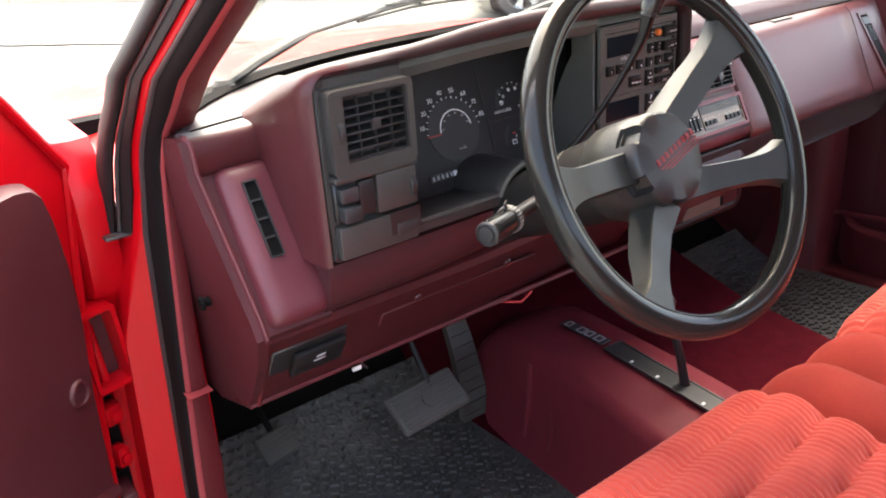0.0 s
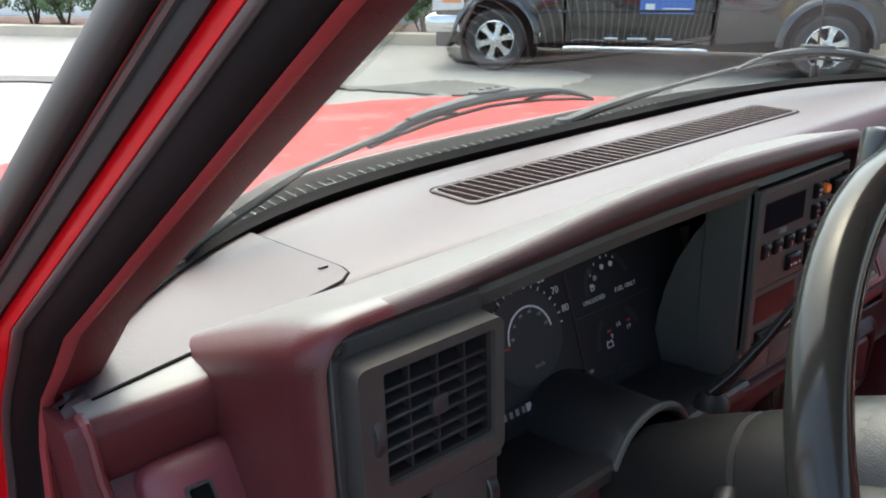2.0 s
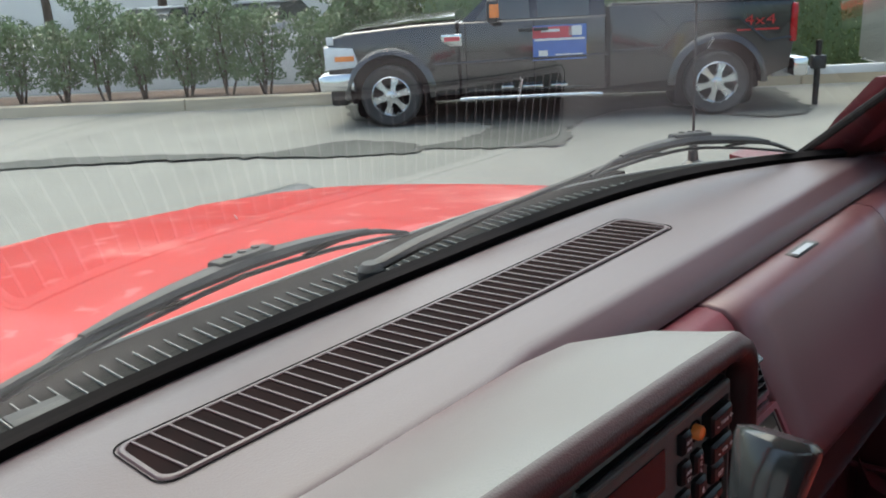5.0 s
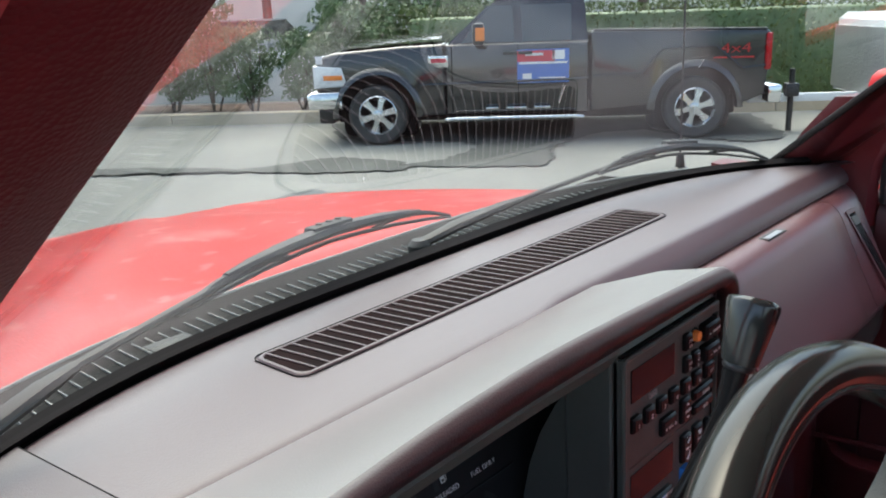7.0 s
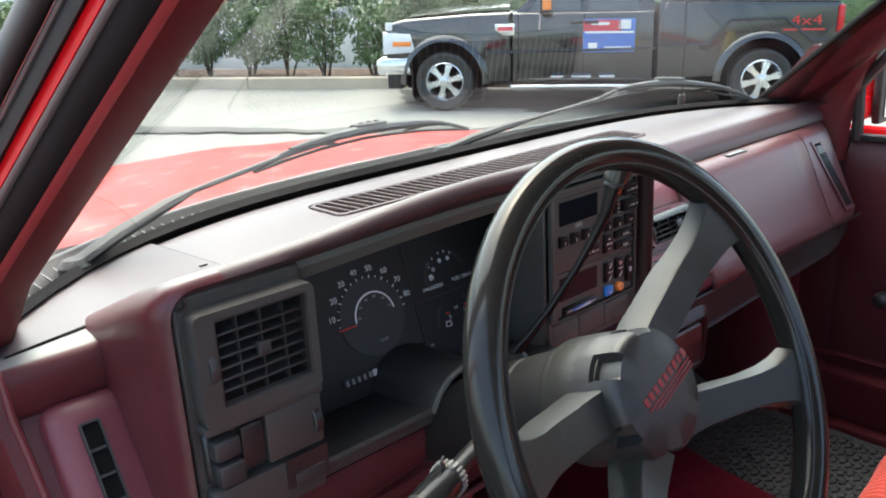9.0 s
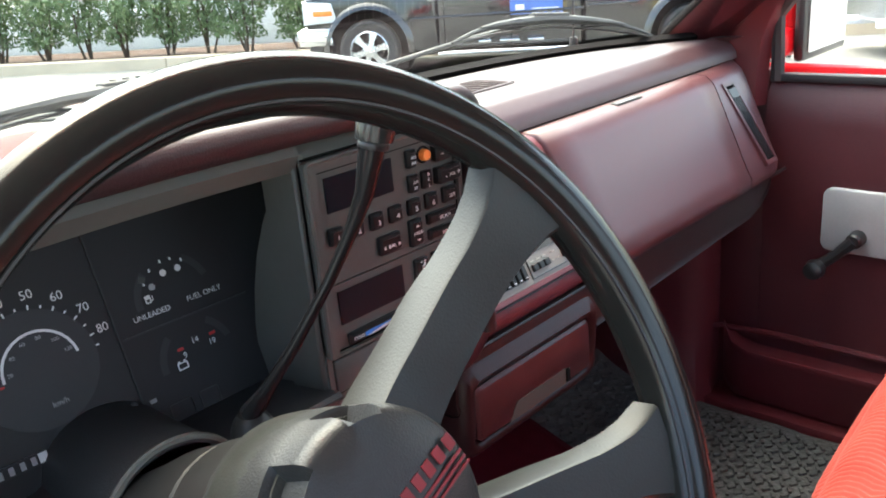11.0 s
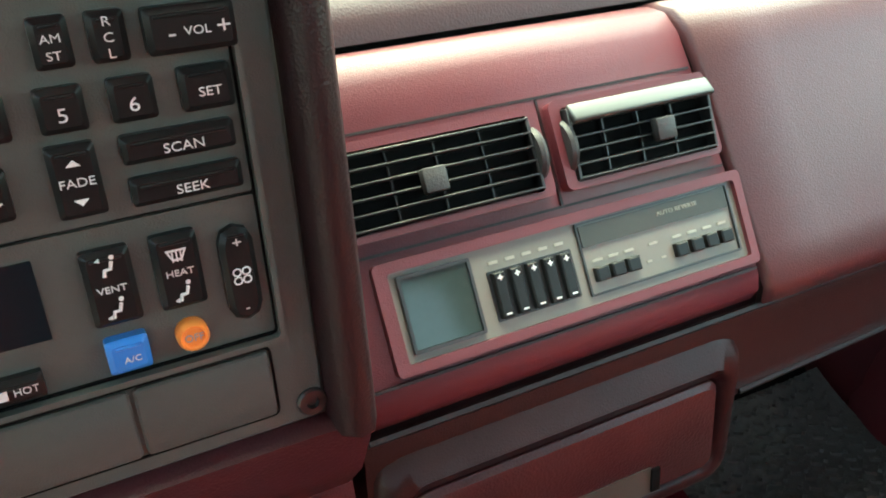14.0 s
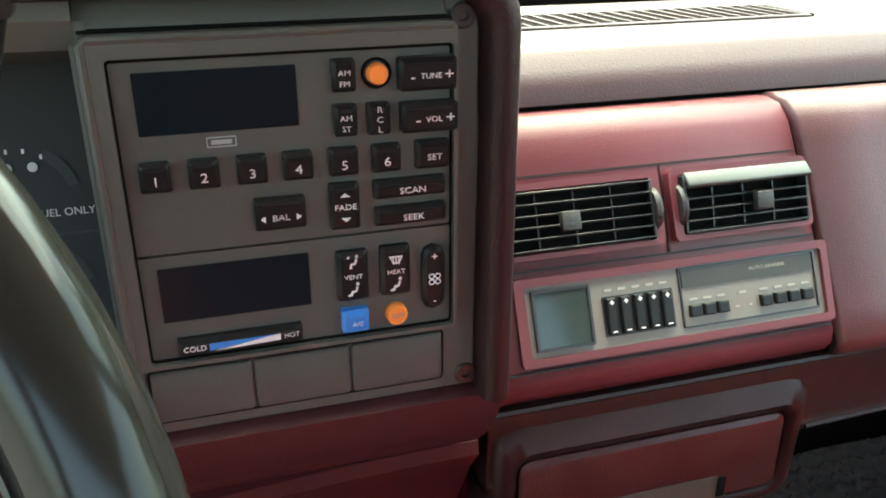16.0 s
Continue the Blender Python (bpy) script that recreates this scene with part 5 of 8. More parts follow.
    part("belt_seal", nbox((0.852, 0.25, 1.196), (0.02, 1.12, 0.014), 0.004), M_RUBBER, d)
    pane = bmesh.new()
    loft(pane, [[Vector((0.868, y, 1.18)), Vector((0.85, y, 1.66))] for y in (-0.37, 0.81)], False)
    g = part("window_pane", pane, M_CLEAR, d, facing=(-1, 0, 0))
    g.visible_shadow = False
    # pillar foot cover between dash and door: rounded kick post with a flared foot
    bm = bmesh.new()
    loops = []
    for z, f in ((0.575, 0.035), (0.6, 0.03), (0.64, 0.012), (0.7, 0.003), (0.85, 0), (1.05, 0), (1.2, 0.0), (1.245, 0.01)):
        loops.append([Vector(p) for p in ((0.815, 1.12, z), (0.795 - f, 1.06, z), (0.783 - f, 1.01, z), (0.78 - f, 0.96, z), (0.79 - f, 0.925 - f * 0.6, z), (0.806 - f * 0.5, 0.91 - f * 0.6, z), (0.85, 0.905, z), (0.865, 1.12, z))])
    loft(bm, loops, True, True, True)
    part("right_cowl_side", bm, M_MAROON, truck, "wine-red kick post cover beside the passenger door")
    part("door_jamb", nbox((0.862, 0.868, 0.89), (0.03, 0.08, 0.64), 0.006), M_DARKMAROON, truck, "dark maroon cover in the passenger door gap")
    bm = bmesh.new()
    loft(bm, [[Vector(p) for p in ((0.785, 0.99 - q, z0), (0.80, 0.9 - q, z0), (0.822, 0.84 - 0.6 * q, z0), (0.842, 0.828 - 0.5 * q, z0), (0.85, 0.97 - q, z0))] for z0, q in ((1.15, 0.0), (1.2, 0.0), (1.26, 0.01), (1.32, 0.05), (1.38, 0.1))], True, True, True)
    part("corner_filler", bm, M_MAROON, truck, "wine-red trim between dash end and door")
    part("door_sill_cover", nbox((0.82, 0.45, 0.58), (0.09, 1.0, 0.03), 0.008), M_MAROON, truck, "maroon sill plate under the passenger door")
    mi = thing("door_mirror", (0.96, 0.82, 1.2), "red-backed passenger door mirror with black rim", "mirror")
    part("housing", nbox((1.05, 0.86, 1.31), (0.2, 0.07, 0.2), 0.03, 3), M_RED, mi)
    part("rim", nbox((1.05, 0.82, 1.31), (0.21, 0.02, 0.21), 0.008), M_BLACK, mi)
    part("glass", nbox((1.05, 0.809, 1.31), (0.18, 0.004, 0.18)), M_CHROME, mi)
    part("arm", nbox((0.94, 0.86, 1.24), (0.08, 0.06, 0.05), 0.012), M_RED, mi)



def build_running_gear():
    """Wheels and load bed, so that the truck stands on the street."""
    def wheel(x, y, side):
        m = Matrix.Translation((x, y, 0.365)) @ Matrix.Rotation(radians(90 * side), 4, "Y")
        w = part("wheel", nlathe([(0.2, -0.22), (0.33, -0.22), (0.365, -0.18), (0.365, -0.05), (0.34, -0.01), (0.22, 0.0), (0.205, -0.02)], m, 36, True, False), M_TYRE, truck, "black tyre on a steel rim")
        part("rim", nlathe([(0.208, -0.01), (0.19, -0.03), (0.17, -0.09), (0.09, -0.07), (0.05, -0.03), (0.02, -0.025)], m, 30, False, True), M_ALLOY, w)
    for y in (1.78, -1.55):
        wheel(-0.94, y, -1)
        wheel(0.96, y, 1)
    for x in (-0.93, 0.95):
        part("bed_side", nbox((x, -1.72, 0.98), (0.06, 2.1, 0.52), 0.02), M_RED, truck)
    part("bed_floor", nbox((XC, -1.72, 0.76), (1.84, 2.1, 0.05), 0.01), M_BLACK, truck)
    part("tailgate", nbox((XC, -2.76, 0.98), (1.8, 0.06, 0.5), 0.02), M_RED, truck)
    part("frame_rail", nbox((XC, -0.2, 0.5), (0.9, 4.6, 0.12), 0.02), M_BLACK, truck)


build_windscreen()
build_running_gear()
build_cowl()
build_hood()
build_left_pillar()
build_left_door()
build_cab_shell()
build_right_side()
build_wiper("windscreen_wiper", (-0.62, 0.995, 1.275), (-0.475, 1.02, 1.322), (-0.1347, 1.1265, 1.3325), (-0.3715, 1.0535, 1.3335), (0.0881, 1.1483, 1.3085))
build_wiper("windscreen_wiper", (0.045, 1.165, 1.262), (0.21, 1.12, 1.298), (0.51, 1.033, 1.331), (0.3175, 1.0603, 1.331), (0.7045, 0.9676, 1.292))

# ================= dashboard =================
dash = thing("dashboard", (XC, 0.95, 0.95), "maroon vinyl dashboard with a hooded instrument pod and padded top", "dashboard")
FN = Vector((0, -0.9015, 0.4327))
FACE = Matrix(((1, 0, 0, 0), (0, 0.9015, 0.4327, 0.793), (0, -0.4327, 0.9015, 1.148), (0, 0, 0, 1)))   # local x, depth, up-the-face


# slope of the knee panel: local x, depth, up the slope
KNEE = Matrix(((1, 0, 0, 0), (0, 0.843, -0.538, 0.7615), (0, 0.538, 0.843, 0.9925), (0, 0, 0, 1)))


def fv(z):
    """Height on the raked passenger face of a world height z."""
    return (z - 1.148) / 0.9015


def dash_top_z(x, y):
    r = ws_base(x)
    return 1.27 - 0.012 * max(0, (y - (r - 0.04)) / 0.04) ** 2


def build_top_pad():
    bm = bmesh.new()
    xs = [-0.755 + 1.55 * i / 60 for i in range(61)]
    rows = []
    for x in xs:
        rear = ws_base(x) - 0.018
        front = interp(x, ((-0.755, 0.818), (-0.64, 0.8425), (-0.55, 0.863), (-0.5, 0.868), (-0.09, 0.87), (-0.03, 0.884), (0.72, 0.884), (0.795, 0.884)))
        low = interp(x, ((-0.672, 1.2655), (-0.64, 1.262), (-0.08, 1.262), (-0.03, 1.265), (0.8, 1.265)))
        fy = interp(x, ((-0.755, 0.83), (-0.66, 0.85), (-0.08, 0.868), (-0.02, 0.862), (0.8, 0.862)))
        fz = interp(x, ((-0.672, 1.262), (-0.64, 1.245), (-0.08, 1.25), (-0.02, 1.2345), (0.8, 1.2345)))
        row = [Vector((x, rear, 1.25)), Vector((x, rear - 0.006, 1.262))]
        for k in range(9):
            y = lerp(rear - 0.03, front + 0.014, k / 8)
            row.append(Vector((x, y, 1.27)))
        row += [Vector((x, front + 0.004, lerp(1.27, low, 0.25))), Vector((x, front, low)), Vector((x, lerp(front, fy, 0.55), lerp(low, fz, 0.3))), Vector((x, lerp(front, fy, 0.92), lerp(low, fz, 0.65))), Vector((x, fy, fz)), Vector((x, fy + 0.02, fz - 0.002)), Vector((x, fy + 0.02, 1.2))]
        rows.append(row)
    vs = [[bm.verts.new(p) for p in r] for r in rows]
    for i in range(len(rows) - 1):
        for k in range(len(rows[0]) - 1):
            bm.faces.new((vs[i][k], vs[i + 1][k], vs[i + 1][k + 1], vs[i][k + 1]))
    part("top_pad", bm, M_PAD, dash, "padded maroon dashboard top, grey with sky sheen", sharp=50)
    # corner speaker cover with fine perforation
    bm = bmesh.new()
    out = [(-0.737, 0.827), (-0.64, 0.8485), (-0.55, 0.87), (-0.527, 0.877), (-0.514, 0.888), (-0.511, 0.902), (-0.523, 1.034), (-0.6, 1.0), (-0.70, 0.945), (-0.737, 0.918)]
    loft(bm, [[Vector((x, y, 1.262)) for x, y in out], [Vector((x, y, 1.2708)) for x, y in out], [Vector((x * 0.997 - 0.002, y * 0.998 + 0.0019, 1.2714)) for x, y in out]], True, True, True)
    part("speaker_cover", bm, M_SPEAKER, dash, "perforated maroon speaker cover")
    part("cover_clip", nbox((-0.524, 0.909, 1.272), (0.008, 0.003, 0.002)), M_BLACK, dash)
    gap = bmesh.new()
    tube(gap, [(x + dx, y + dy, 1.2701) for x, y, dx, dy in ((-0.737, 0.827, 0, -0.001), (-0.64, 0.8485, 0.0002, -0.001), (-0.55, 0.87, 0.0002, -0.001), (-0.527, 0.877, 0.0005, -0.001), (-0.514, 0.888, 0.001, -0.0005), (-0.511, 0.902, 0.001, 0), (-0.523, 1.034, 0.001, 0))], 0.0008, 6)
    part("cover_gap", gap, M_INSULSHADE, dash)


def build_defroster():
    g = thing("defroster_grille", (0.007, 0.995, 1.27), "long slotted maroon defroster grille set into the dash top", "vent grille")
    x0, x1, y0, y1 = -0.3205, 0.319, 0.9525, 1.0245
    bm = bmesh.new()
    loops = []
    for inset, z in ((0.0, 1.2704), (0.001, 1.2718), (0.0025, 1.2722), (0.004, 1.2719), (0.0045, 1.2712)):
        loops.append([Vector((x, y, z)) for x, y in rounded(x0 + inset, x1 - inset, y0 + inset, y1 - inset, 0.012 - inset * 0.4, 5)])
    loft(bm, loops)
    part("grille_frame", bm, M_PAD, g)
    # shallow dark sheet stands in for the shade of a deep duct
    part("duct", prism(bmesh.new(), rounded(x0 + 0.0042, x1 - 0.0042, y0 + 0.0042, y1 - 0.0042, 0.009, 5), -1.2706, -1.2709, Matrix(((1, 0, 0, 0), (0, 0, 1, 0), (0, -1, 0, 0), (0, 0, 0, 1)))), M_DUCT, g, "flat dark sheet for the duct's shade under the slats")
    lip = bmesh.new()
    tube(lip, [Vector((x, y, 1.2708)) for x, y in rounded(x0 - 0.002, x1 + 0.002, y0 - 0.002, y1 + 0.002, 0.013, 5)], 0.0006, 6, closed=True)
    part("frame_gap", lip, M_INSULSHADE, g)
    sl = nbox((0, 0, 0), (0.0022, 0.0635, 0.0014), 0.0004, 1)
    me = shared("slat", sl, M_PAD)
    for i in range(43):
        x = lerp(x0 + 0.016, x1 - 0.016, i / 42)
        piece("slat", me, Matrix.Translation((x, 0.9885, 1.2716)) @ Matrix.Rotation(radians(6), 4, "Z"), g)


def glide(x, table):
    """Look-up in ((x, value), ...) along a smooth curve through the knots."""
    if x <= table[0][0]:
        return table[0][1]
    if x >= table[-1][0]:
        return table[-1][1]
    i = max(k for k in range(len(table) - 1) if table[k][0] <= x)
    (x0, v0), (x1, v1) = table[i], table[i + 1]
    slope = lambda k: (table[k + 1][1] - table[k - 1][1]) / (table[k + 1][0] - table[k - 1][0]) if 0 < k < len(table) - 1 else 0.0
    t, h = (x - x0) / (x1 - x0), x1 - x0
    return (2 * t ** 3 - 3 * t * t + 1) * v0 + (t ** 3 - 2 * t * t + t) * h * slope(i) + (3 * t * t - 2 * t ** 3) * v1 + (t ** 3 - t * t) * h * slope(i + 1)


def pod_arch(x):
    """Rise of the hood's crest over its ends."""
    return glide(x, ((-0.64, 0.0), (-0.53, 0.004), (-0.43, 0.013), (-0.34, 0.0165), (-0.25, 0.0145), (-0.14, 0.0098), (-0.06, 0.006)))


def build_pod():
    def hoop(x0, x1, z1, r, y, low=None, lift=0.0, full=0.0):
        """An inverted U in the plane y, its legs standing on z = 1.127."""
        pts = [(x0, 1.127), (x0, 1.16), (x0, 1.2)]
        for cx, a0 in ((x0 + r, 180), (x1 - r, 90)):
            for n in range(7):
                a = radians(a0 - 90 * n / 6)
                pts.append((cx + r * math.cos(a), z1 - r + r * math.sin(a)))
            if a0 == 180:
                pts += [(lerp(x0 + r, x1 - r, n / 24), z1) for n in range(1, 24)]
        pts += [(x1, 1.2), (x1, 1.16), (x1, 1.127)]
        return [Vector((x, y if low is None or z > 1.2 else low, z + (lift * pod_arch(x) + full * glide(x, ((-0.24, 0.0), (-0.17, 0.5), (-0.08, 1.0)))) * max(0.0, (z - 1.25) / (z1 - 1.25)))) for x, z in pts]
    bm = bmesh.new()
    loops = [hoop(-0.672, -0.05, 1.262, 0.02, 0.886, 0.80),
             hoop(-0.672, -0.05, 1.2725, 0.022, 0.864, None, 0.05, 0.005),
             hoop(-0.671, -0.051, 1.292, 0.025, 0.82, None, 0.3, 0.012),
             hoop(-0.671, -0.051, 1.319, 0.026, 0.755, None, 0.72, 0.007),
             hoop(-0.670, -0.052, 1.3345, 0.028, 0.713, None, 0.96),
             hoop(-0.668, -0.054, 1.339, 0.028, 0.697, None, 1.0),
             hoop(-0.664, -0.058, 1.337, 0.026, 0.689, None, 0.95),
             hoop(-0.660, -0.064, 1.332, 0.022, 0.687, None, 0.75),
             hoop(-0.657, -0.070, 1.327, 0.018, 0.692, None, 0.4),
             hoop(-0.656, -0.0715, 1.3255, 0.016, 0.71, None, 0.35)]
    # padded top and driver's-side post; front roll and radio-side post have shade in their colour
    last = len(loops[0]) - 1
    loft(bm, [lp[:last - 6] for lp in loops[:6]], False)
    loft(bm, [lp[:11] for lp in loops[5:]], False)
    bm.faces.new([bm.verts.new(lp[0]) for lp in loops[1:]])
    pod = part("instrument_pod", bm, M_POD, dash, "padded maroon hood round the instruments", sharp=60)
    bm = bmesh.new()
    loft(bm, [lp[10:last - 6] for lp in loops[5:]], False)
    part("pod_lip", bm, M_PODLIP, pod, "front roll of the hood, brown-maroon darkened for shade", sharp=60)
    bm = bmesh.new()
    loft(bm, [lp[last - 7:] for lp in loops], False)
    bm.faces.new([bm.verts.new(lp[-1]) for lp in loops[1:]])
    part("pod_post", bm, M_POST, pod, "upright of the hood beside the radio, darkened for shade", sharp=60)


def END(x, y, z):
    """The dash end leans inwards towards its foot."""
    return Vector((x + 0.07 * (1.2675 - z) * max(0.0, min(1.0, (-0.655 - x) / 0.097)) + 0.004, y, z))


def build_lower_dash():
    # padded bolster on the left with its side vent, carried under the pod
    bm = bmesh.new()
    prof = [(0.87, 1.2692), (0.842, 1.2694), (0.822, 1.2694), (0.813, 1.2682), (0.808, 1.265), (0.804, 1.257), (0.807, 1.228), (0.812, 1.222), (0.768, 1.148), (0.726, 1.074), (0.72, 1.058), (0.735, 1.04), (0.86, 1.03)]
    strip(bm, prof, -0.752, -0.655, 2, fx=END)
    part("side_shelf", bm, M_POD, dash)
    pad = bmesh.new()
    # raised pad face: from its top edge down and forward
    a = Vector((0, 0.81, 1.2265))
    b = Vector((0, 0.712, 1.068))
    up = (a - b).normalized()
    nrm = Vector((0, -up.z, up.y))
    L = (a - b).length
    m = Matrix(((1, 0, 0, 0), (0, -nrm.y, up.y, b.y), (0, -nrm.z, up.z, b.z), (0, 0, 0, 1)))
    loops = []
    for ins, d in ((0.0, 0.05), (0.0, 0.0), (0.003, -0.006), (0.009, -0.010), (0.02, -0.0115)):
        loops.append([m @ Vector((x, d, z)) for x, z in rounded(-0.728 + ins, -0.655 - ins * 0.3, 0.0 + ins, L - ins, 0.014, 4)])
    loft(pad, loops, True, True, True)
    part("side_pad", pad, M_FASCIA, dash, "raised wine-red side pad")
    v = thing("side_window_vent", m @ Vector((-0.7, -0.01, 0.1)), "narrow black slotted side-window vent in the pad", "vent")
    part("vent_frame", frame_ring(bmesh.new(), rounded(-0.7055, -0.6885, 0.073, 0.163, 0.002, 2), rounded(-0.7037, -0.6903, 0.075, 0.161, 0.001, 2), -0.0145, -0.009, m), M_CAP, v)
    # flat black plate in place of the slot's shaded depth
    part("vent_well", prism(bmesh.new(), rounded(-0.7045, -0.6895, 0.074, 0.162, 0.001, 2), -0.0122, -0.0118, m), M_INSULSHADE, v)
    for k in range(1, 4):
        part("vent_bar", nbox((-0.697, -0.0132, lerp(0.075, 0.161, k / 4)), (0.014, 0.002, 0.0022), 0, 2, m), M_CAP, v)
    # bolster under the pod
    bm = bmesh.new()
    left = ((0.80, 1.127), (0.715, 1.126), (0.702, 1.122), (0.697, 1.108), (0.703, 1.08), (0.716, 1.064), (0.735, 1.058), (0.80, 1.056))
    mid = ((0.80, 1.131), (0.704, 1.131), (0.697, 1.127), (0.7, 1.116), (0.716, 1.09), (0.737, 1.068), (0.752, 1.0615), (0.80, 1.06))
    loops = []
    for n in range(26):
        x = lerp(-0.66, -0.0565, n / 25)
        f = min(1, max(0, (x + 0.56) / 0.3))
        f = f * f * (3 - 2 * f)
        drop = 0.005 * max(0.0, (x + 0.066) / 0.0095)
        loops.append([Vector((x, lerp(a[0], b[0], f), min(lerp(a[1], b[1], f), 1.131 - drop))) for a, b in zip(left, mid)])
    loft(bm, loops, True, True, True)
    part("knee_bolster", bm, M_BOLSTER, dash, "wine-red padded strip under the instruments")
    bm = bmesh.new()
    strip(bm, [(0.742, 1.062), (0.728, 1.054), (0.726, 1.045), (0.745, 1.02), (0.775, 0.965), (0.792, 0.943), (0.80, 0.933), (0.812, 0.93), (0.87, 0.94)], -0.738, -0.05, 16, fx=lambda x, y, z: Vector((x, y + 0.026 * min(1.0, max(0.0, (x + 0.42) / 0.3)), z)))
    kp = part("knee_panel", bm, M_KNEE, dash, "dark maroon lower knee panel")
    part("panel_lip", ntube([(-0.737, 0.798, 0.9345), (-0.05, 0.798, 0.9345)], 0.004, 8), M_MAROON, kp)
    part("handle_recess", nbox((-0.672, 0.0, -0.004), (0.1, 0.004, 0.085), 0.0015, 1, KNEE), M_BLACK, kp, "black recess in the knee panel")
    part("access_cover", nbox((-0.44, 0.0005, 0.0), (0.26, 0.004, 0.06), 0.0015, 1, KNEE), M_KNEE, kp)
    for x in (-0.52, -0.37):
        part("panel_screw", nlathe([(0.006, 0), (0.005, 0.003), (0.002, 0.004)], KNEE @ Matrix.Translation((x, -0.001, 0.04)) @ Matrix.Rotation(radians(90), 4, "X"), 12), M_DARKMAROON, kp)
    # end cap
    bm = bmesh.new()
    pts = [(0.862, 1.262), (0.818, 1.2675), (0.809, 1.265), (0.804, 1.257), (0.807, 1.228), (0.726, 1.074), (0.72, 1.056), (0.735, 1.02), (0.80, 0.93), (0.9, 0.90), (1.02, 0.92), (1.05, 1.24)]
    loft(bm, [[END(-0.752, y, z) + Vector((dx, 0, 0)) for y, z in pts] for dx in (-0.012, 0.0)], True, True, True)
    ec = part("end_cap", bm, M_DARKMAROON, dash, "dark maroon dash end panel")
    part("end_cap_edge", ntube([END(-0.752, y, z) for y, z in ((0.818, 1.2665), (0.809, 1.264), (0.805, 1.257), (0.807, 1.228), (0.726, 1.074), (0.721, 1.056), (0.80, 0.931))], 0.0035, 8), M_MAROON, ec)
    part("bump_stop", nlathe([(0.006, 0), (0.005, 0.006), (0.009, 0.008), (0.007, 0.012)], Matrix.Translation((-0.75, 0.83, 1.07)) @ Matrix.Rotation(radians(-90), 4, "Y"), 14), M_INSULSHADE, ec)
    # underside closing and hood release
    part("under_panel", nbox((-0.385, 1.0, 0.97), (0.65, 0.28, 0.02)), M_INSULSHADE, dash)
    part("under_panel", nbox((0.38, 1.0, 1.03), (0.82, 0.4, 0.02)), M_INSULSHADE, dash)
    t = thing("warning_tag", (-0.584, 0.8, 0.92), "small white paper tag hanging under the dash", "tag")
    part("tag_card", nbox((-0.584, 0.80, 0.923), (0.013, 0.002, 0.0055)), M_WHITE, t)
    br = thing("brake_release_handle", (-0.655, 0.76, 0.97), "black parking brake release handle with a small white symbol", "handle")
    part("handle_grip", nbox((-0.66, -0.007, 0.004), (0.07, 0.008, 0.045), 0.003, 2, KNEE), M_SHROUD, br)
    part("symbol_bar", nbox((-0.66, -0.0115, 0.012), (0.012, 0.001, 0.004), 0, 2, KNEE), M_GREYPRINT, br)
    part("symbol_bar", nbox((-0.66, -0.0115, 0.004), (0.016, 0.001, 0.0022), 0, 2, KNEE), M_GREYPRINT, br)


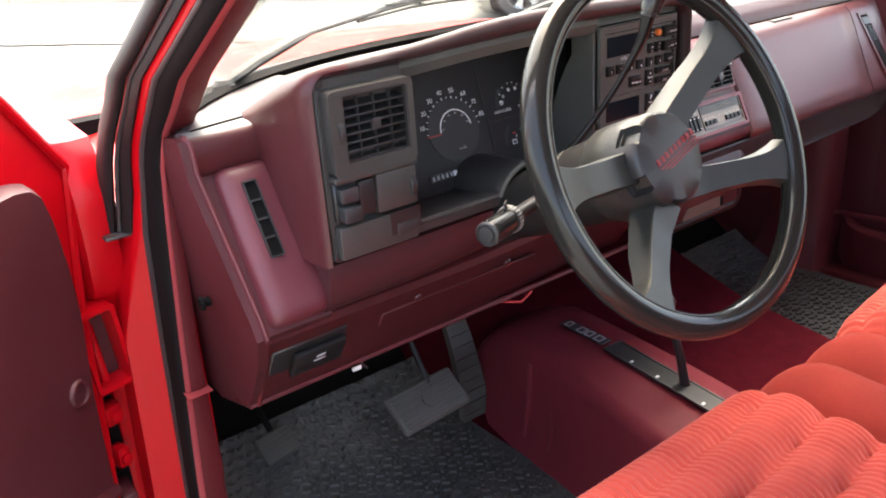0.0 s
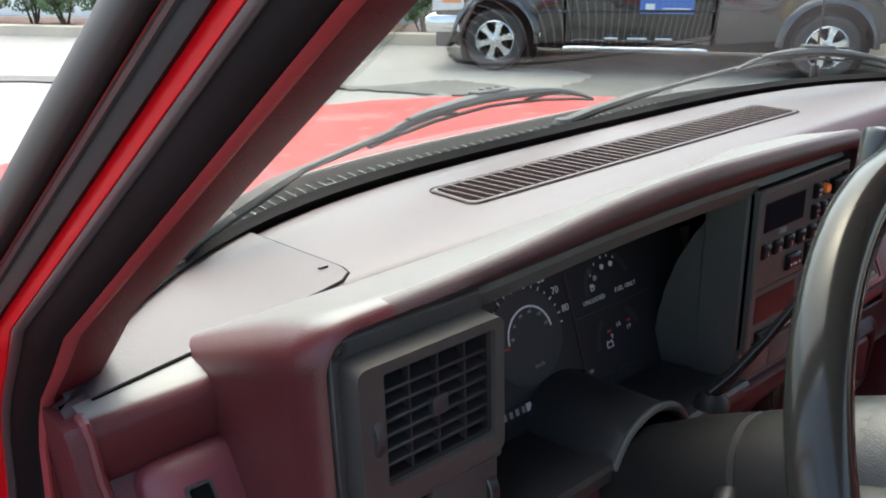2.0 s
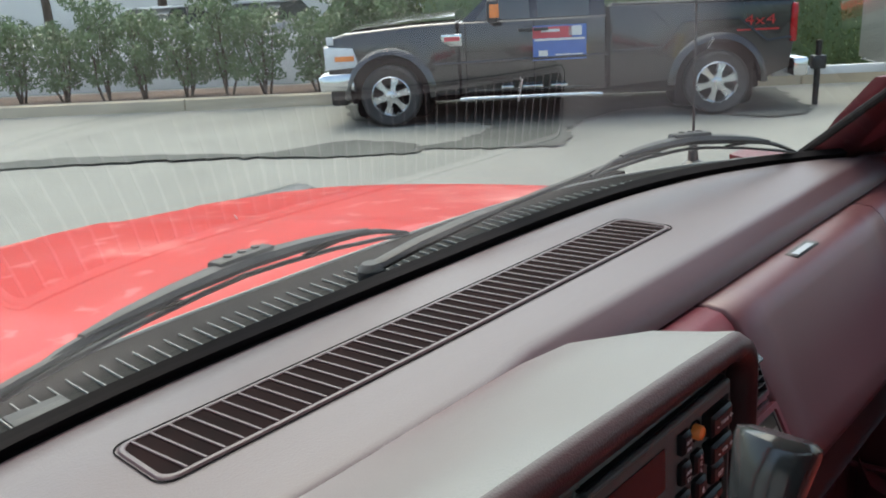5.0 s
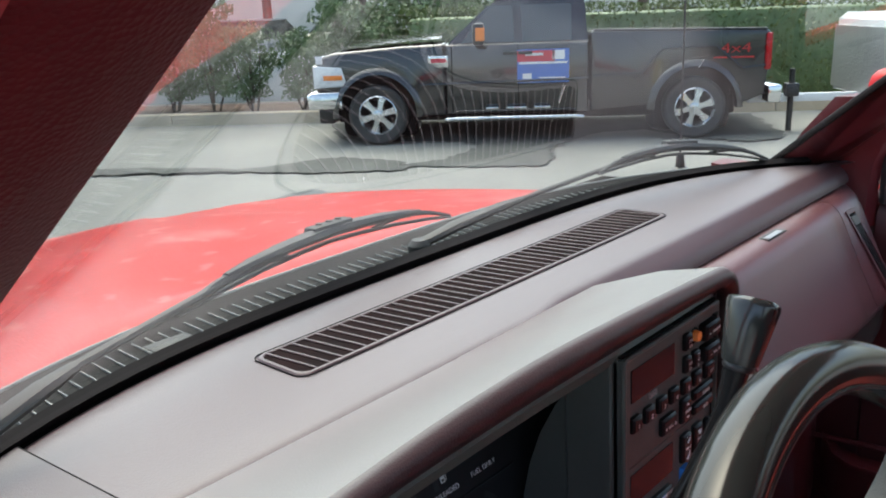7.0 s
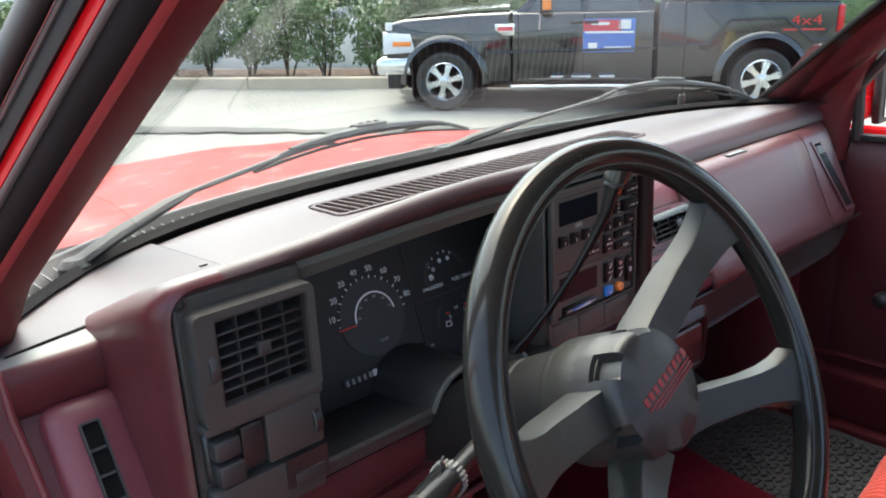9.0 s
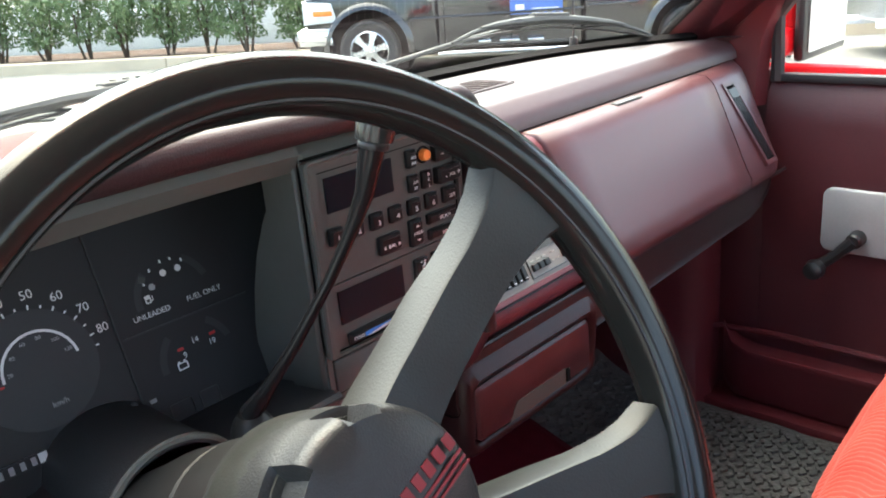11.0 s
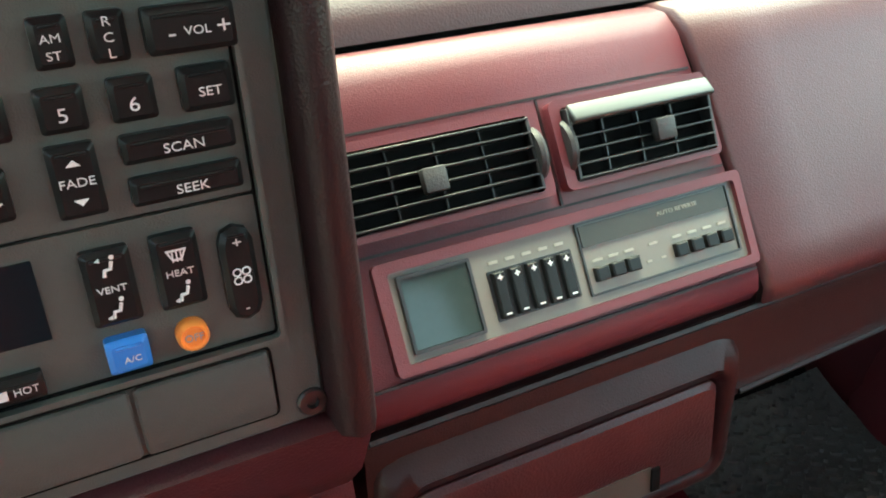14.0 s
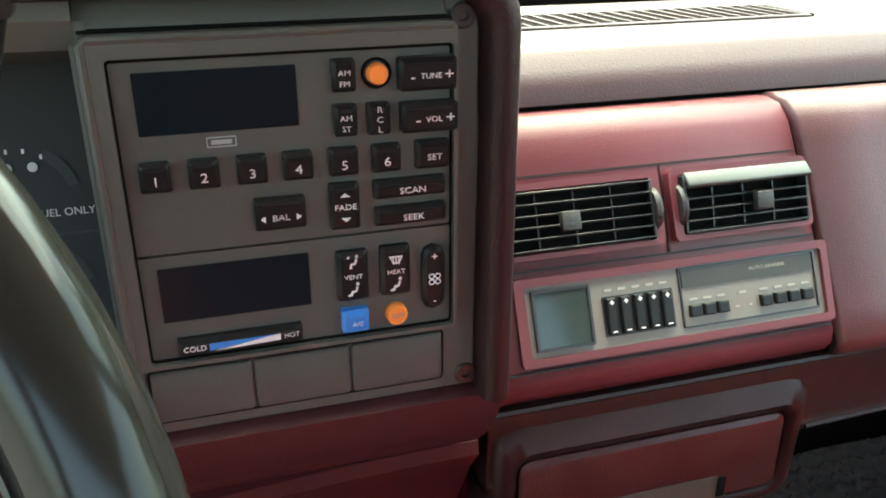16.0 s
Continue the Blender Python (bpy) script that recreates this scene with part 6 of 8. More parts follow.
def build_fascia():
    prof = [(0.885, 1.227), (0.852, 1.2325), (0.837, 1.2305), (0.827, 1.221), (0.82, 1.207), (0.793, 1.148), (0.770, 1.098), (0.764, 1.084), (0.763, 1.074), (0.768, 1.066), (0.79, 1.062)]
    cen = bmesh.new()
    seam = lambda z: 0.2212 - 0.115 * max(0.0, z - 1.085)     # slanted joint to the glove box
    cols = [(lambda z: -0.054, 0.012), (lambda z: -0.0533, 0.002), (lambda z: -0.0515, 0), (lambda z: 0.08, 0), (lambda z: seam(z) - 0.0037, 0), (lambda z: seam(z) - 0.0018, 0.002), (lambda z: seam(z) - 0.0012, 0.012)]
    loft(cen, [[Vector((f(z), y + 0.9 * d, z - 0.43 * d)) for y, z in prof] for f, d in cols], False)
    part("centre_fascia", cen, M_FASCIA, dash, "wine-red centre fascia", sharp=60)
    glove = thing("glove_box", (0.42, 0.8, 1.07), "closed maroon glove box door with a flush latch", "glove box")
    bm = bmesh.new()
    gp = [(0.885, 1.227), (0.852, 1.2345), (0.835, 1.2325), (0.823, 1.222), (0.815, 1.207), (0.789, 1.148), (0.767, 1.098), (0.757, 1.078), (0.758, 1.066), (0.768, 1.060), (0.80, 1.058)]
    cols = [(lambda z: seam(z) + 0.0012, 0.012), (lambda z: seam(z) + 0.0018, 0.002), (lambda z: seam(z) + 0.004, 0)]
    cols += [(lambda z, q=q: lerp(seam(z) + 0.004, 0.627, q / 8), 0) for q in range(1, 9)] + [(lambda z: 0.6293, 0.002), (lambda z: 0.63, 0.012)]
    loft(bm, [[Vector((f(z), y + 0.9 * d, z - 0.43 * d)) for y, z in gp] for f, d in cols], False)
    door = part("glove_door", bm, M_GLOVE, glove, "maroon glove box door", sharp=60)
    latch = part("latch", nbox((0.415, 0.8435, 1.2335), (0.062, 0.016, 0.003), 0.001, 1), M_CAP, glove, "small black flush latch")
    part("latch_paddle", nbox((0.41, 0.8405, 1.2352), (0.046, 0.008, 0.002)), M_SATIN, latch)
    bm = bmesh.new()
    strip(bm, [(y + 0.002, z - 0.001) for y, z in gp], 0.634, 0.70, 2)
    strip(bm, [(y + 0.002, z - 0.001) for y, z in gp], 0.70, 0.80, 4, fx=lambda x, y, z: Vector((x, y + 0.6 * (x - 0.70) ** 2 * 6, z)))
    part("end_fascia", bm, M_GLOVE, dash, sharp=60)
    for f in (seam, lambda z: 0.632):
        bm = bmesh.new()
        loft(bm, [[Vector((f(z) + dx, y + 0.007, z - 0.005)) for y, z in gp] for dx in (-0.003, 0.003)], False)
        part("fascia_gap", bm, M_INSULSHADE, dash)
    part("pad_gap", nbox((0.38, 0.877, 1.236), (0.84, 0.012, 0.02)), M_INSULSHADE, dash)
    part("side_gap", nbox((-0.05, 0.86, 1.15), (0.05, 0.01, 0.18)), M_INSULSHADE, dash)
    # lower lip under the fascia, tapering away towards the passenger's door
    def lip(x, y, z):
        k = max(0.0, min(1.0, (x - 0.64) / 0.145))
        z += 0.028 * max(0.0, x - 0.2) if z < 1.02 else 0.0
        return Vector((x, y + 0.03 * k * k * (1 if y < 0.785 else 0), lerp(z, 1.045, 0.75 * k)))
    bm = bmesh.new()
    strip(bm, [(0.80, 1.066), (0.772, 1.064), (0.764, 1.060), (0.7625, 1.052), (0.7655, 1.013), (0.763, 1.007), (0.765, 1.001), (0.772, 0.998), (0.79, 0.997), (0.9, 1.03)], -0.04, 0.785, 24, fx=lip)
    part("lower_lip", bm, M_LIP, dash, "lower dash edge, maroon darkened for shade")
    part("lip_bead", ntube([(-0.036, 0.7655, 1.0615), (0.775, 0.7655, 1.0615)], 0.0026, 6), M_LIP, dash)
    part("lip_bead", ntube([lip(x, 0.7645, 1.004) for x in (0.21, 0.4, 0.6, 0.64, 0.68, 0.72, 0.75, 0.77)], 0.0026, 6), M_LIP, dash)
    # passenger side-window vent
    v = thing("passenger_vent", (0.72, 0.79, 1.14), "tall narrow black side vent at the dash end", "vent")
    quad = [(0.690, fv(1.085)), (0.727, fv(1.085)), (0.690, fv(1.215)), (0.653, fv(1.215))]
    ins = [(0.695, fv(1.092)), (0.721, fv(1.092)), (0.686, fv(1.209)), (0.660, fv(1.209))]
    part("vent_frame", frame_ring(bmesh.new(), quad, ins, -0.0052, 0.004, FACE), M_GLOVE, v)
    part("vent_well", prism(bmesh.new(), ins, -0.0036, -0.003, FACE), M_INSULSHADE, v)
    for k in range(5):
        o = lerp(0.004, 0.022, k / 4)
        part("vent_fin", prism(bmesh.new(), [(0.695 + o, fv(1.094)), (0.6965 + o, fv(1.094)), (0.6665 + o * 0.95, fv(1.19)), (0.665 + o * 0.95, fv(1.19))], -0.005, -0.0037, FACE), M_BLACK, v)
    part("vent_slider", prism(bmesh.new(), [(0.667, fv(1.19)), (0.692, fv(1.19)), (0.687, fv(1.205)), (0.662, fv(1.205))], -0.0055, -0.003, FACE, 0.001), M_BLACK, v)


build_top_pad()
build_defroster()
build_pod()
build_lower_dash()
build_fascia()

# ================= instrument bezel, cluster, radio, climate control =================
bez = thing("instrument_bezel", (-0.36, 0.7, 1.13), "taupe-grey plastic instrument bezel inside the maroon hood", "bezel")
BY = 0.703


def tpose(x, z, y):
    return Matrix.Translation((x, y, z)) @ FRONT


def build_bezel():
    # right panel that carries radio and climate control
    part("radio_surround", nbox((-0.1555, BY + 0.02, 1.22615), (0.169, 0.04, 0.1907), 0.0015, 1), M_BEZEL, bez)
    # ledge leaning back above the radio, with a flat seat for the screw at its end
    bm = bmesh.new()
    strip(bm, [(0.72, 1.319), (0.7, 1.3208), (0.7005, 1.3222), (0.709, 1.3325), (0.73, 1.335)], -0.2365, -0.088, 8)
    part("upper_ledge", bm, M_BEZEL, bez)
    part("screw_seat", nbox((-0.0795, BY + 0.02, 1.3262), (0.017, 0.04, 0.0096), 0.001, 1), M_BEZEL, bez)
    bm = bmesh.new()
    frame_ring(bm, rounded(-0.2365, -0.0838, 1.1705, 1.3185, 0.003, 2), rounded(-0.2275, -0.0855, 1.1725, 1.3095, 0.002, 2), BY - 0.008, BY + 0.002)
    rf = part("radio_frame", bm, M_BEZEL, bez)
    part("frame_groove", frame_ring(bmesh.new(), rounded(-0.2277, -0.0853, 1.1723, 1.3097, 0.002, 2), rounded(-0.2266, -0.0863, 1.1734, 1.3076, 0.0012, 2), BY - 0.0045, BY + 0.001), M_INSULSHADE, rf)
    part("frame_roll", ntube([(-0.2352, BY - 0.0072, 1.172), (-0.2352, BY - 0.0072, 1.315), (-0.233, BY - 0.0072, 1.3172), (-0.0865, BY - 0.0072, 1.3172)], 0.0021, 8), M_BEZEL, rf)
    part("frame_groove", nbox((-0.161, BY - 0.0028, 1.3198), (0.149, 0.006, 0.0012)), M_INSULSHADE, rf)
    # upper strip leaning back over the cluster
    bm = bmesh.new()
    strip(bm, [(0.712, 1.3265), (0.7, 1.325), (0.698, 1.318), (0.705, 1.306), (0.72, 1.302), (0.84, 1.284)], -0.552, -0.2365, 20, fx=lambda x, y, z: Vector((x, y, z + (0.45 * pod_arch(x) if z > 1.3 else 0.0))))
    part("cluster_visor", bm, M_BEZEL, bez)
    # left panel with the driver's vent and light switch
    bm = bmesh.new()
    box(bm, (-0.6015, 0.712, 1.2285), (0.108, 0.04, 0.196), 0.002, 1)
    part("left_panel", bm, M_BEZELSHADE, bez)
    bm = bmesh.new()
    frame_ring(bm, rounded(-0.650, -0.5475, 1.226, 1.3155, 0.006, 3), rounded(-0.634, -0.5545, 1.2395, 1.309, 0.002, 3), 0.674, 0.70)
    part("vent_surround", bm, M_BEZELSHADE, bez)
    bm = bmesh.new()
    box(bm, (-0.5985, 0.688, 1.2225), (0.1045, 0.022, 0.007), 0.002, 2)
    part("panel_moulding", bm, M_BEZELSHADE, bez)
    bm = bmesh.new()
    box(bm, (-0.6, 0.69, 1.1515), (0.1, 0.02, 0.037), 0.002, 2)
    part("lower_switch_cover", bm, M_BEZELSHADE, bez)
    bm = bmesh.new()
    box(bm, (-0.5735, 0.69, 1.196), (0.052, 0.02, 0.044), 0.002, 2)
    part("dimmer_cover", bm, M_BEZELSHADE, bez)
    # cluster recess: floor with the column hump, side walls
    bm = bmesh.new()
    rows = []
    for j in range(9):
        y = lerp(0.69, 0.812, j / 8)
        row = []
        for i in range(65):
            x = lerp(-0.5475, -0.2365, i / 64)
            z = lerp(1.148, 1.128, j / 8)
            u = (x + 0.374) / 0.048
            if abs(u) < 1:
                z = max(z, 1.128 + 0.047 * math.sqrt(1 - u * u) * lerp(1.0, 0.8, j / 8))
            row.append(Vector((x, y, z)))
        rows.append(row)
    front = [Vector((p.x, p.y + 0.004, p.z - 0.012 if p.z < 1.149 else p.z - 0.005)) for p in rows[0]]
    loft(bm, [front] + [[Vector((p.x, p.y - 0.003, p.z - 0.003)) for p in rows[0]]] + rows, False)
    part("cluster_shelf", bm, M_DARKGREY, bez, "charcoal shelf with a hump over the column")
    arch = bmesh.new()
    tube(arch, [Vector((-0.374 + 0.048 * math.cos(a), 0.688, 1.128 + 0.048 * math.sin(a))) for a in [math.pi * (0.1 + 0.8 * k / 20) for k in range(21)]], 0.0032, 8)
    part("hump_edge", arch, M_BEZEL, bez)
    bm = bmesh.new()
    box(bm, (-0.392, 0.697, 1.1385), (0.311, 0.016, 0.014), 0.003, 2)
    part("lower_strip", bm, M_DARKGREY, bez)
    # right wall of the recess: an upright panel with a curved rear edge
    bm = bmesh.new()
    curve = [(0.70, 1.324), (0.717, 1.316), (0.736, 1.294), (0.754, 1.268), (0.769, 1.24), (0.78, 1.21), (0.787, 1.18), (0.79, 1.15), (0.79, 1.125), (0.70, 1.125)]
    loft(bm, [[Vector((x, y, z)) for y, z in curve] for x in (-0.2365, -0.232)], True, True, True)
    part("cluster_side_wall", bm, M_BEZEL, bez, "charcoal wall with a curved edge beside the gauges")
    part("cluster_side_wall", nbox((-0.549, 0.757, 1.207), (0.004, 0.115, 0.16)), M_DARKGREY, bez)
    for x, z in ((-0.0795, 1.3195), (-0.0765, 1.1385), (-0.649, 1.321), (-0.649, 1.1345)):
        s = part("bezel_screw", nlathe([(0.0058, 0.003), (0.0058, -0.0005), (0.005, -0.0012), (0.0025, -0.0012), (0.002, 0.0004)], Matrix.Translation((x, BY - 0.0005 if x > -0.3 else 0.692, z)) @ Matrix.Rotation(radians(-90), 4, "X"), 16), M_BLACK, bez, "black recessed screw")


def build_driver_vent():
    v = thing("drivers_air_vent", (-0.594, 0.69, 1.24), "square black louvred air vent in the bezel", "air vent", "dash air vents")
    x0, x1, z0, z1 = -0.634, -0.5545, 1.2395, 1.309
    part("vent_well", nbox(((x0 + x1) / 2, 0.7005, (z0 + z1) / 2), (x1 - x0, 0.002, z1 - z0)), M_INSULSHADE, v)
    part("vent_frame", frame_ring(bmesh.new(), rounded(x0, x1, z0, z1, 0.002, 2), rounded(x0 + 0.003, x1 - 0.003, z0 + 0.003, z1 - 0.003, 0.001, 2), 0.678, 0.70), M_BLACK, v)
    for k in range(1, 7):
        z = lerp(z0 + 0.003, z1 - 0.003, k / 7)
        part("louvre", nbox(((x0 + x1) / 2, 0.686, z), (x1 - x0 - 0.006, 0.016, 0.0026), 0.0008, 1, Matrix.Translation((0, 0.686, z)) @ Matrix.Rotation(radians(14), 4, "X") @ Matrix.Translation((0, -0.686, -z))), M_GAUGE, v)
    for k in range(1, 4):
        part("divider", nbox((lerp(x0, x1, k / 4), 0.6815, (z0 + z1) / 2), (0.0012, 0.006, z1 - z0 - 0.006)), M_GAUGE, v)
    part("tab", nbox((-0.594, 0.679, 1.274), (0.011, 0.006, 0.012), 0.0015), M_DARKGREY, v)
    part("thumbwheel", nlathe([(0.017, -0.003), (0.018, 0), (0.017, 0.003)], Matrix.Translation((-0.639, 0.688, 1.272)) @ Matrix.Rotation(radians(90), 4, "Y"), 20), M_DARKGREY, v)


def build_light_switch():
    s = thing("headlight_switch", (-0.622, 0.69, 1.175), "black headlight rocker switches beside the dimmer wheel", "switch")
    part("switch_well", nbox((-0.6245, 0.6925, 1.196), (0.049, 0.012, 0.044), 0.002, 1), M_BLACK, s)
    part("rocker", nbox((-0.636, 0.683, 1.2055), (0.022, 0.018, 0.017), 0.003, 2), M_DARKGREY, s)
    part("rocker", nbox((-0.635, 0.682, 1.1845), (0.022, 0.02, 0.018), 0.003, 2), M_DARKGREY, s)
    part("switch_block", nbox((-0.612, 0.686, 1.198), (0.02, 0.012, 0.036), 0.003, 2), M_BLACK, s)
    part("dimmer_wheel", nlathe([(0.014, -0.004), (0.015, -0.003), (0.015, 0.003), (0.014, 0.004)], Matrix.Translation((-0.5535, 0.69, 1.194)) @ Matrix.Rotation(radians(90), 4, "Y"), 20), M_BLACK, s)
    w = part("dome_switch", nbox((-0.565, 0.684, 1.150), (0.03, 0.014, 0.014), 0.003, 2), M_DARKGREY, s)
    part("switch_slot", nbox((-0.567, 0.6797, 1.158), (0.04, 0.002, 0.026)), M_BLACK, s)


def arc_bar(cx, cz, r0, r1, a0, a1, y, n=14):
    bm = bmesh.new()
    prismpts = arch_pts(cx, cz, r1, a0, a1, n) + arch_pts(cx, cz, r0, a1, a0, n)
    f = [Vector((x, y, z)) for x, z in prismpts]
    b = [Vector((x, y + 0.0004, z)) for x, z in prismpts]
    vs = [bm.verts.new(p) for p in f]
    for i in range(n):
        bm.faces.new((vs[i], vs[i + 1], vs[2 * n - i], vs[2 * n + 1 - i]))
    return bm


def build_cluster():
    c = thing("gauge_cluster", (-0.37, 0.81, 1.13), "black gauge cluster with white numerals, speedometer and two small gauges", "gauge cluster")
    GY = 0.808
    part("gauge_face", nbox((-0.36, GY + 0.006, 1.203), (0.395, 0.01, 0.172)), M_GAUGE, c, "matt black gauge face")
    sx, sz = -0.392, 1.2025
    part("speedometer_disc", nlathe([(0.041, 0.0), (0.041, 0.0012), (0.035, 0.0016)], Matrix.Translation((sx, GY + 0.001, sz)) @ Matrix.Rotation(radians(90), 4, "X"), 36), M_GAUGE2, c)
    for i, n in enumerate(("10", "20", "30", "40", "50", "60", "70", "80")):
        a = radians(168 - 22.2 * i)
        text("numeral", n, 0.0088, tpose(sx + 0.0505 * math.cos(a), sz + 0.0505 * math.sin(a), GY - 0.001), M_WHITE, c)
    for i in range(17):
        a = radians(179 - 11.1 * i)
        r0, r1 = (0.0405, 0.0438) if i % 2 else (0.0412, 0.0432)
        part("tick", prism(bmesh.new(), [(sx + r * math.cos(a) - s * 0.0005 * math.sin(a), sz + r * math.sin(a) + s * 0.0005 * math.cos(a)) for r, s in ((r0, -1), (r1, -1), (r1, 1), (r0, 1))], GY - 0.0006, GY), M_WHITE, c)
    part("inner_arc", arc_bar(sx + 0.003, sz, 0.0243, 0.0262, 5, 182, GY - 0.0014), M_WHITE, c)
    for i, n in enumerate(("20", "40", "60", "80", "100", "120")):
        a = radians(172 - 31 * i)
        text("small_numeral", n, 0.0038, tpose(sx + 0.003 + 0.0205 * math.cos(a), sz + 0.0205 * math.sin(a), GY - 0.0016), M_GREYPRINT, c)
    part("needle", nbox((sx - 0.034, GY - 0.002, sz - 0.0025), (0.022, 0.001, 0.0014)), M_REDPRINT, c, "red speedometer needle")
    text("unit", "km/h", 0.0055, tpose(sx + 0.006, sz - 0.026, GY - 0.0016), M_GREYPRINT, c)
    od = part("odometer", nbox((-0.4265, GY - 0.0002, 1.1475), (0.042, 0.002, 0.0085)), M_BLACK, c)
    for k in range(5):
        part("digit_bar", nbox((-0.4435 + 0.0072 * k, GY - 0.0016, 1.1475), (0.0032, 0.0006, 0.0054)), M_GREYPRINT, od)
    part("digit_bar", nbox((-0.4085, GY - 0.0016, 1.1477), (0.0056, 0.0006, 0.0066)), M_WHITE, od)
    part("panel_line", nbox((-0.3345, GY - 0.0005, 1.21), (0.0012, 0.001, 0.16)), M_GAUGE2, c)
    part("panel_line", nbox((-0.28, GY - 0.0005, 1.199), (0.105, 0.001, 0.0012)), M_GAUGE2, c)
    for gx, gz in ((-0.2835, 1.217), (-0.282, 1.166)):
        part("gauge_arc", arc_bar(gx, gz, 0.026, 0.0315, 15, 60, GY - 0.0004), M_GAUGE2, c)
        part("gauge_arc", arc_bar(gx, gz, 0.026, 0.0315, 130, 185, GY - 0.0004), M_GAUGE2, c)
    for a in (152, 125, 98, 78, 56):
        a = radians(a)
        part("tick", nbox((-0.283 + 0.0235 * math.cos(a), GY - 0.0006, 1.221 + 0.0235 * math.sin(a)), (0.0012, 0.0006, 0.0024)), M_WHITE, c)
    pu = part("pump_symbol", frame_ring(bmesh.new(), rounded(-0.3068, -0.3024, 1.2176, 1.2236, 0.0005, 1), rounded(-0.306, -0.3032, 1.2184, 1.2206, 0.0003, 1), GY - 0.0008, GY - 0.0002), M_WHITE, c)
    part("pump_hose", ntube([(-0.3023, GY - 0.0006, 1.219), (-0.301, GY - 0.0006, 1.2188), (-0.3008, GY - 0.0006, 1.2225)], 0.0003, 5), M_WHITE, pu)
    for x, z, m in ((-0.2985, 1.2283, M_GREYPRINT), (-0.2868, 1.2355, M_WHITE), (-0.2745, 1.2355, M_WHITE)):
        part("level_dot", nlathe([(0.0026, 0), (0.0024, 0.0006)], Matrix.Translation((x, GY - 0.0003, z)) @ Matrix.Rotation(radians(90), 4, "X"), 14), m, c)
    part("fuel_needle", nbox((0, 0, 0), (0.005, 0.0008, 0.0045), 0, 2, Matrix.Translation((-0.3045, GY - 0.0014, 1.2355)) @ Matrix.Rotation(radians(30), 4, "Y")), M_PULL, c)
    text("legend", "UNLEADED", 0.0058, tpose(-0.3055, 1.2095, GY - 0.001), M_WHITE, c)
    text("legend", "FUEL ONLY", 0.0058, tpose(-0.2615, 1.2105, GY - 0.001), M_WHITE, c)
    for s, x, z in (("9", -0.2925, 1.1715), ("14", -0.2815, 1.1795), ("19", -0.2685, 1.1735)):
        text("numeral", s, 0.0064, tpose(x, z, GY - 0.001), M_WHITE, c)
    for x, z in ((-0.2945, 1.177), (-0.2662, 1.1795)):
        part("red_zone", nbox((x, GY - 0.0006, z), (0.005, 0.0006, 0.0022)), M_REDPRINT, c)
    bt = part("battery_symbol", frame_ring(bmesh.new(), rounded(-0.3008, -0.2925, 1.1622, 1.1677, 0.0005, 1), rounded(-0.3, -0.2933, 1.163, 1.1669, 0.0004, 1), GY - 0.0008, GY - 0.0002), M_WHITE, c)
    for x in (-0.299, -0.2945):
        part("terminal", nbox((x, GY - 0.0006, 1.1684), (0.0016, 0.0006, 0.0012)), M_WHITE, bt)
    for x0, x1 in ((-0.3172, -0.2983), (-0.2926, -0.2761)):
        part("warning_window", frame_ring(bmesh.new(), rounded(x0, x1, 1.1235, 1.1415, 0.001, 2), rounded(x0 + 0.0008, x1 - 0.0008, 1.1243, 1.1407, 0.0006, 2), GY - 0.0006, GY), M_GAUGE2, c)
    part("trip_reset", nlathe([(0.003, 0), (0.003, 0.012), (0.002, 0.013)], Matrix.Translation((-0.345, GY, 1.155)) @ Matrix.Rotation(radians(90), 4, "X"), 12), M_BLACK, c)
    part("brake_legend", nbox((-0.327, GY - 0.0006, 1.15), (0.005, 0.0006, 0.003)), M_GREYPRINT, c)
    # the face leans back from the driver
    at = Vector((0, 0.8045, 1.212))
    c.matrix_basis = Matrix.Translation(at + Vector((-0.0055, 0, 0.0016))) @ Matrix.Rotation(radians(-18), 4, "X") @ Matrix.Translation(-at - Vector((0, 0.0035, 0))) @ c.matrix_basis


def key(owner, x, z, w, h, legend=(), mat=None, proud=0.008, size=0.0055, r=0.0012, squeeze=1.15):
    """A push button in its dark slot: bevelled block, slot rim and printed legend."""
    k = part("button", prism(bmesh.new(), rounded(x - w / 2, x + w / 2, z - h / 2, z + h / 2, r, 2), BY - proud, BY + 0.002, None, 0.0017), mat or M_KEY, owner)
    part("button_slot", frame_ring(bmesh.new(), rounded(x - w / 2 - 0.0012, x + w / 2 + 0.0012, z - h / 2 - 0.0012, z + h / 2 + 0.0012, r + 0.0008, 2), rounded(x - w / 2 - 0.0001, x + w / 2 + 0.0001, z - h / 2 - 0.0001, z + h / 2 + 0.0001, r, 2), BY - 0.0022, BY), M_INSULSHADE, k)
    part("key_ridge", nbox((x, BY - proud - 0.0001, z + h / 2 - 0.0026), (w - 0.0052, 0.0009, 0.0008), 0.0003, 1), mat or M_KEY, k)
    for s, dx, dz, sc in legend:
        text("legend", s, size * sc * 0.84, tpose(x + dx, z + dz, BY - proud - 0.0004), M_WHITE, k, squeeze)
    return k


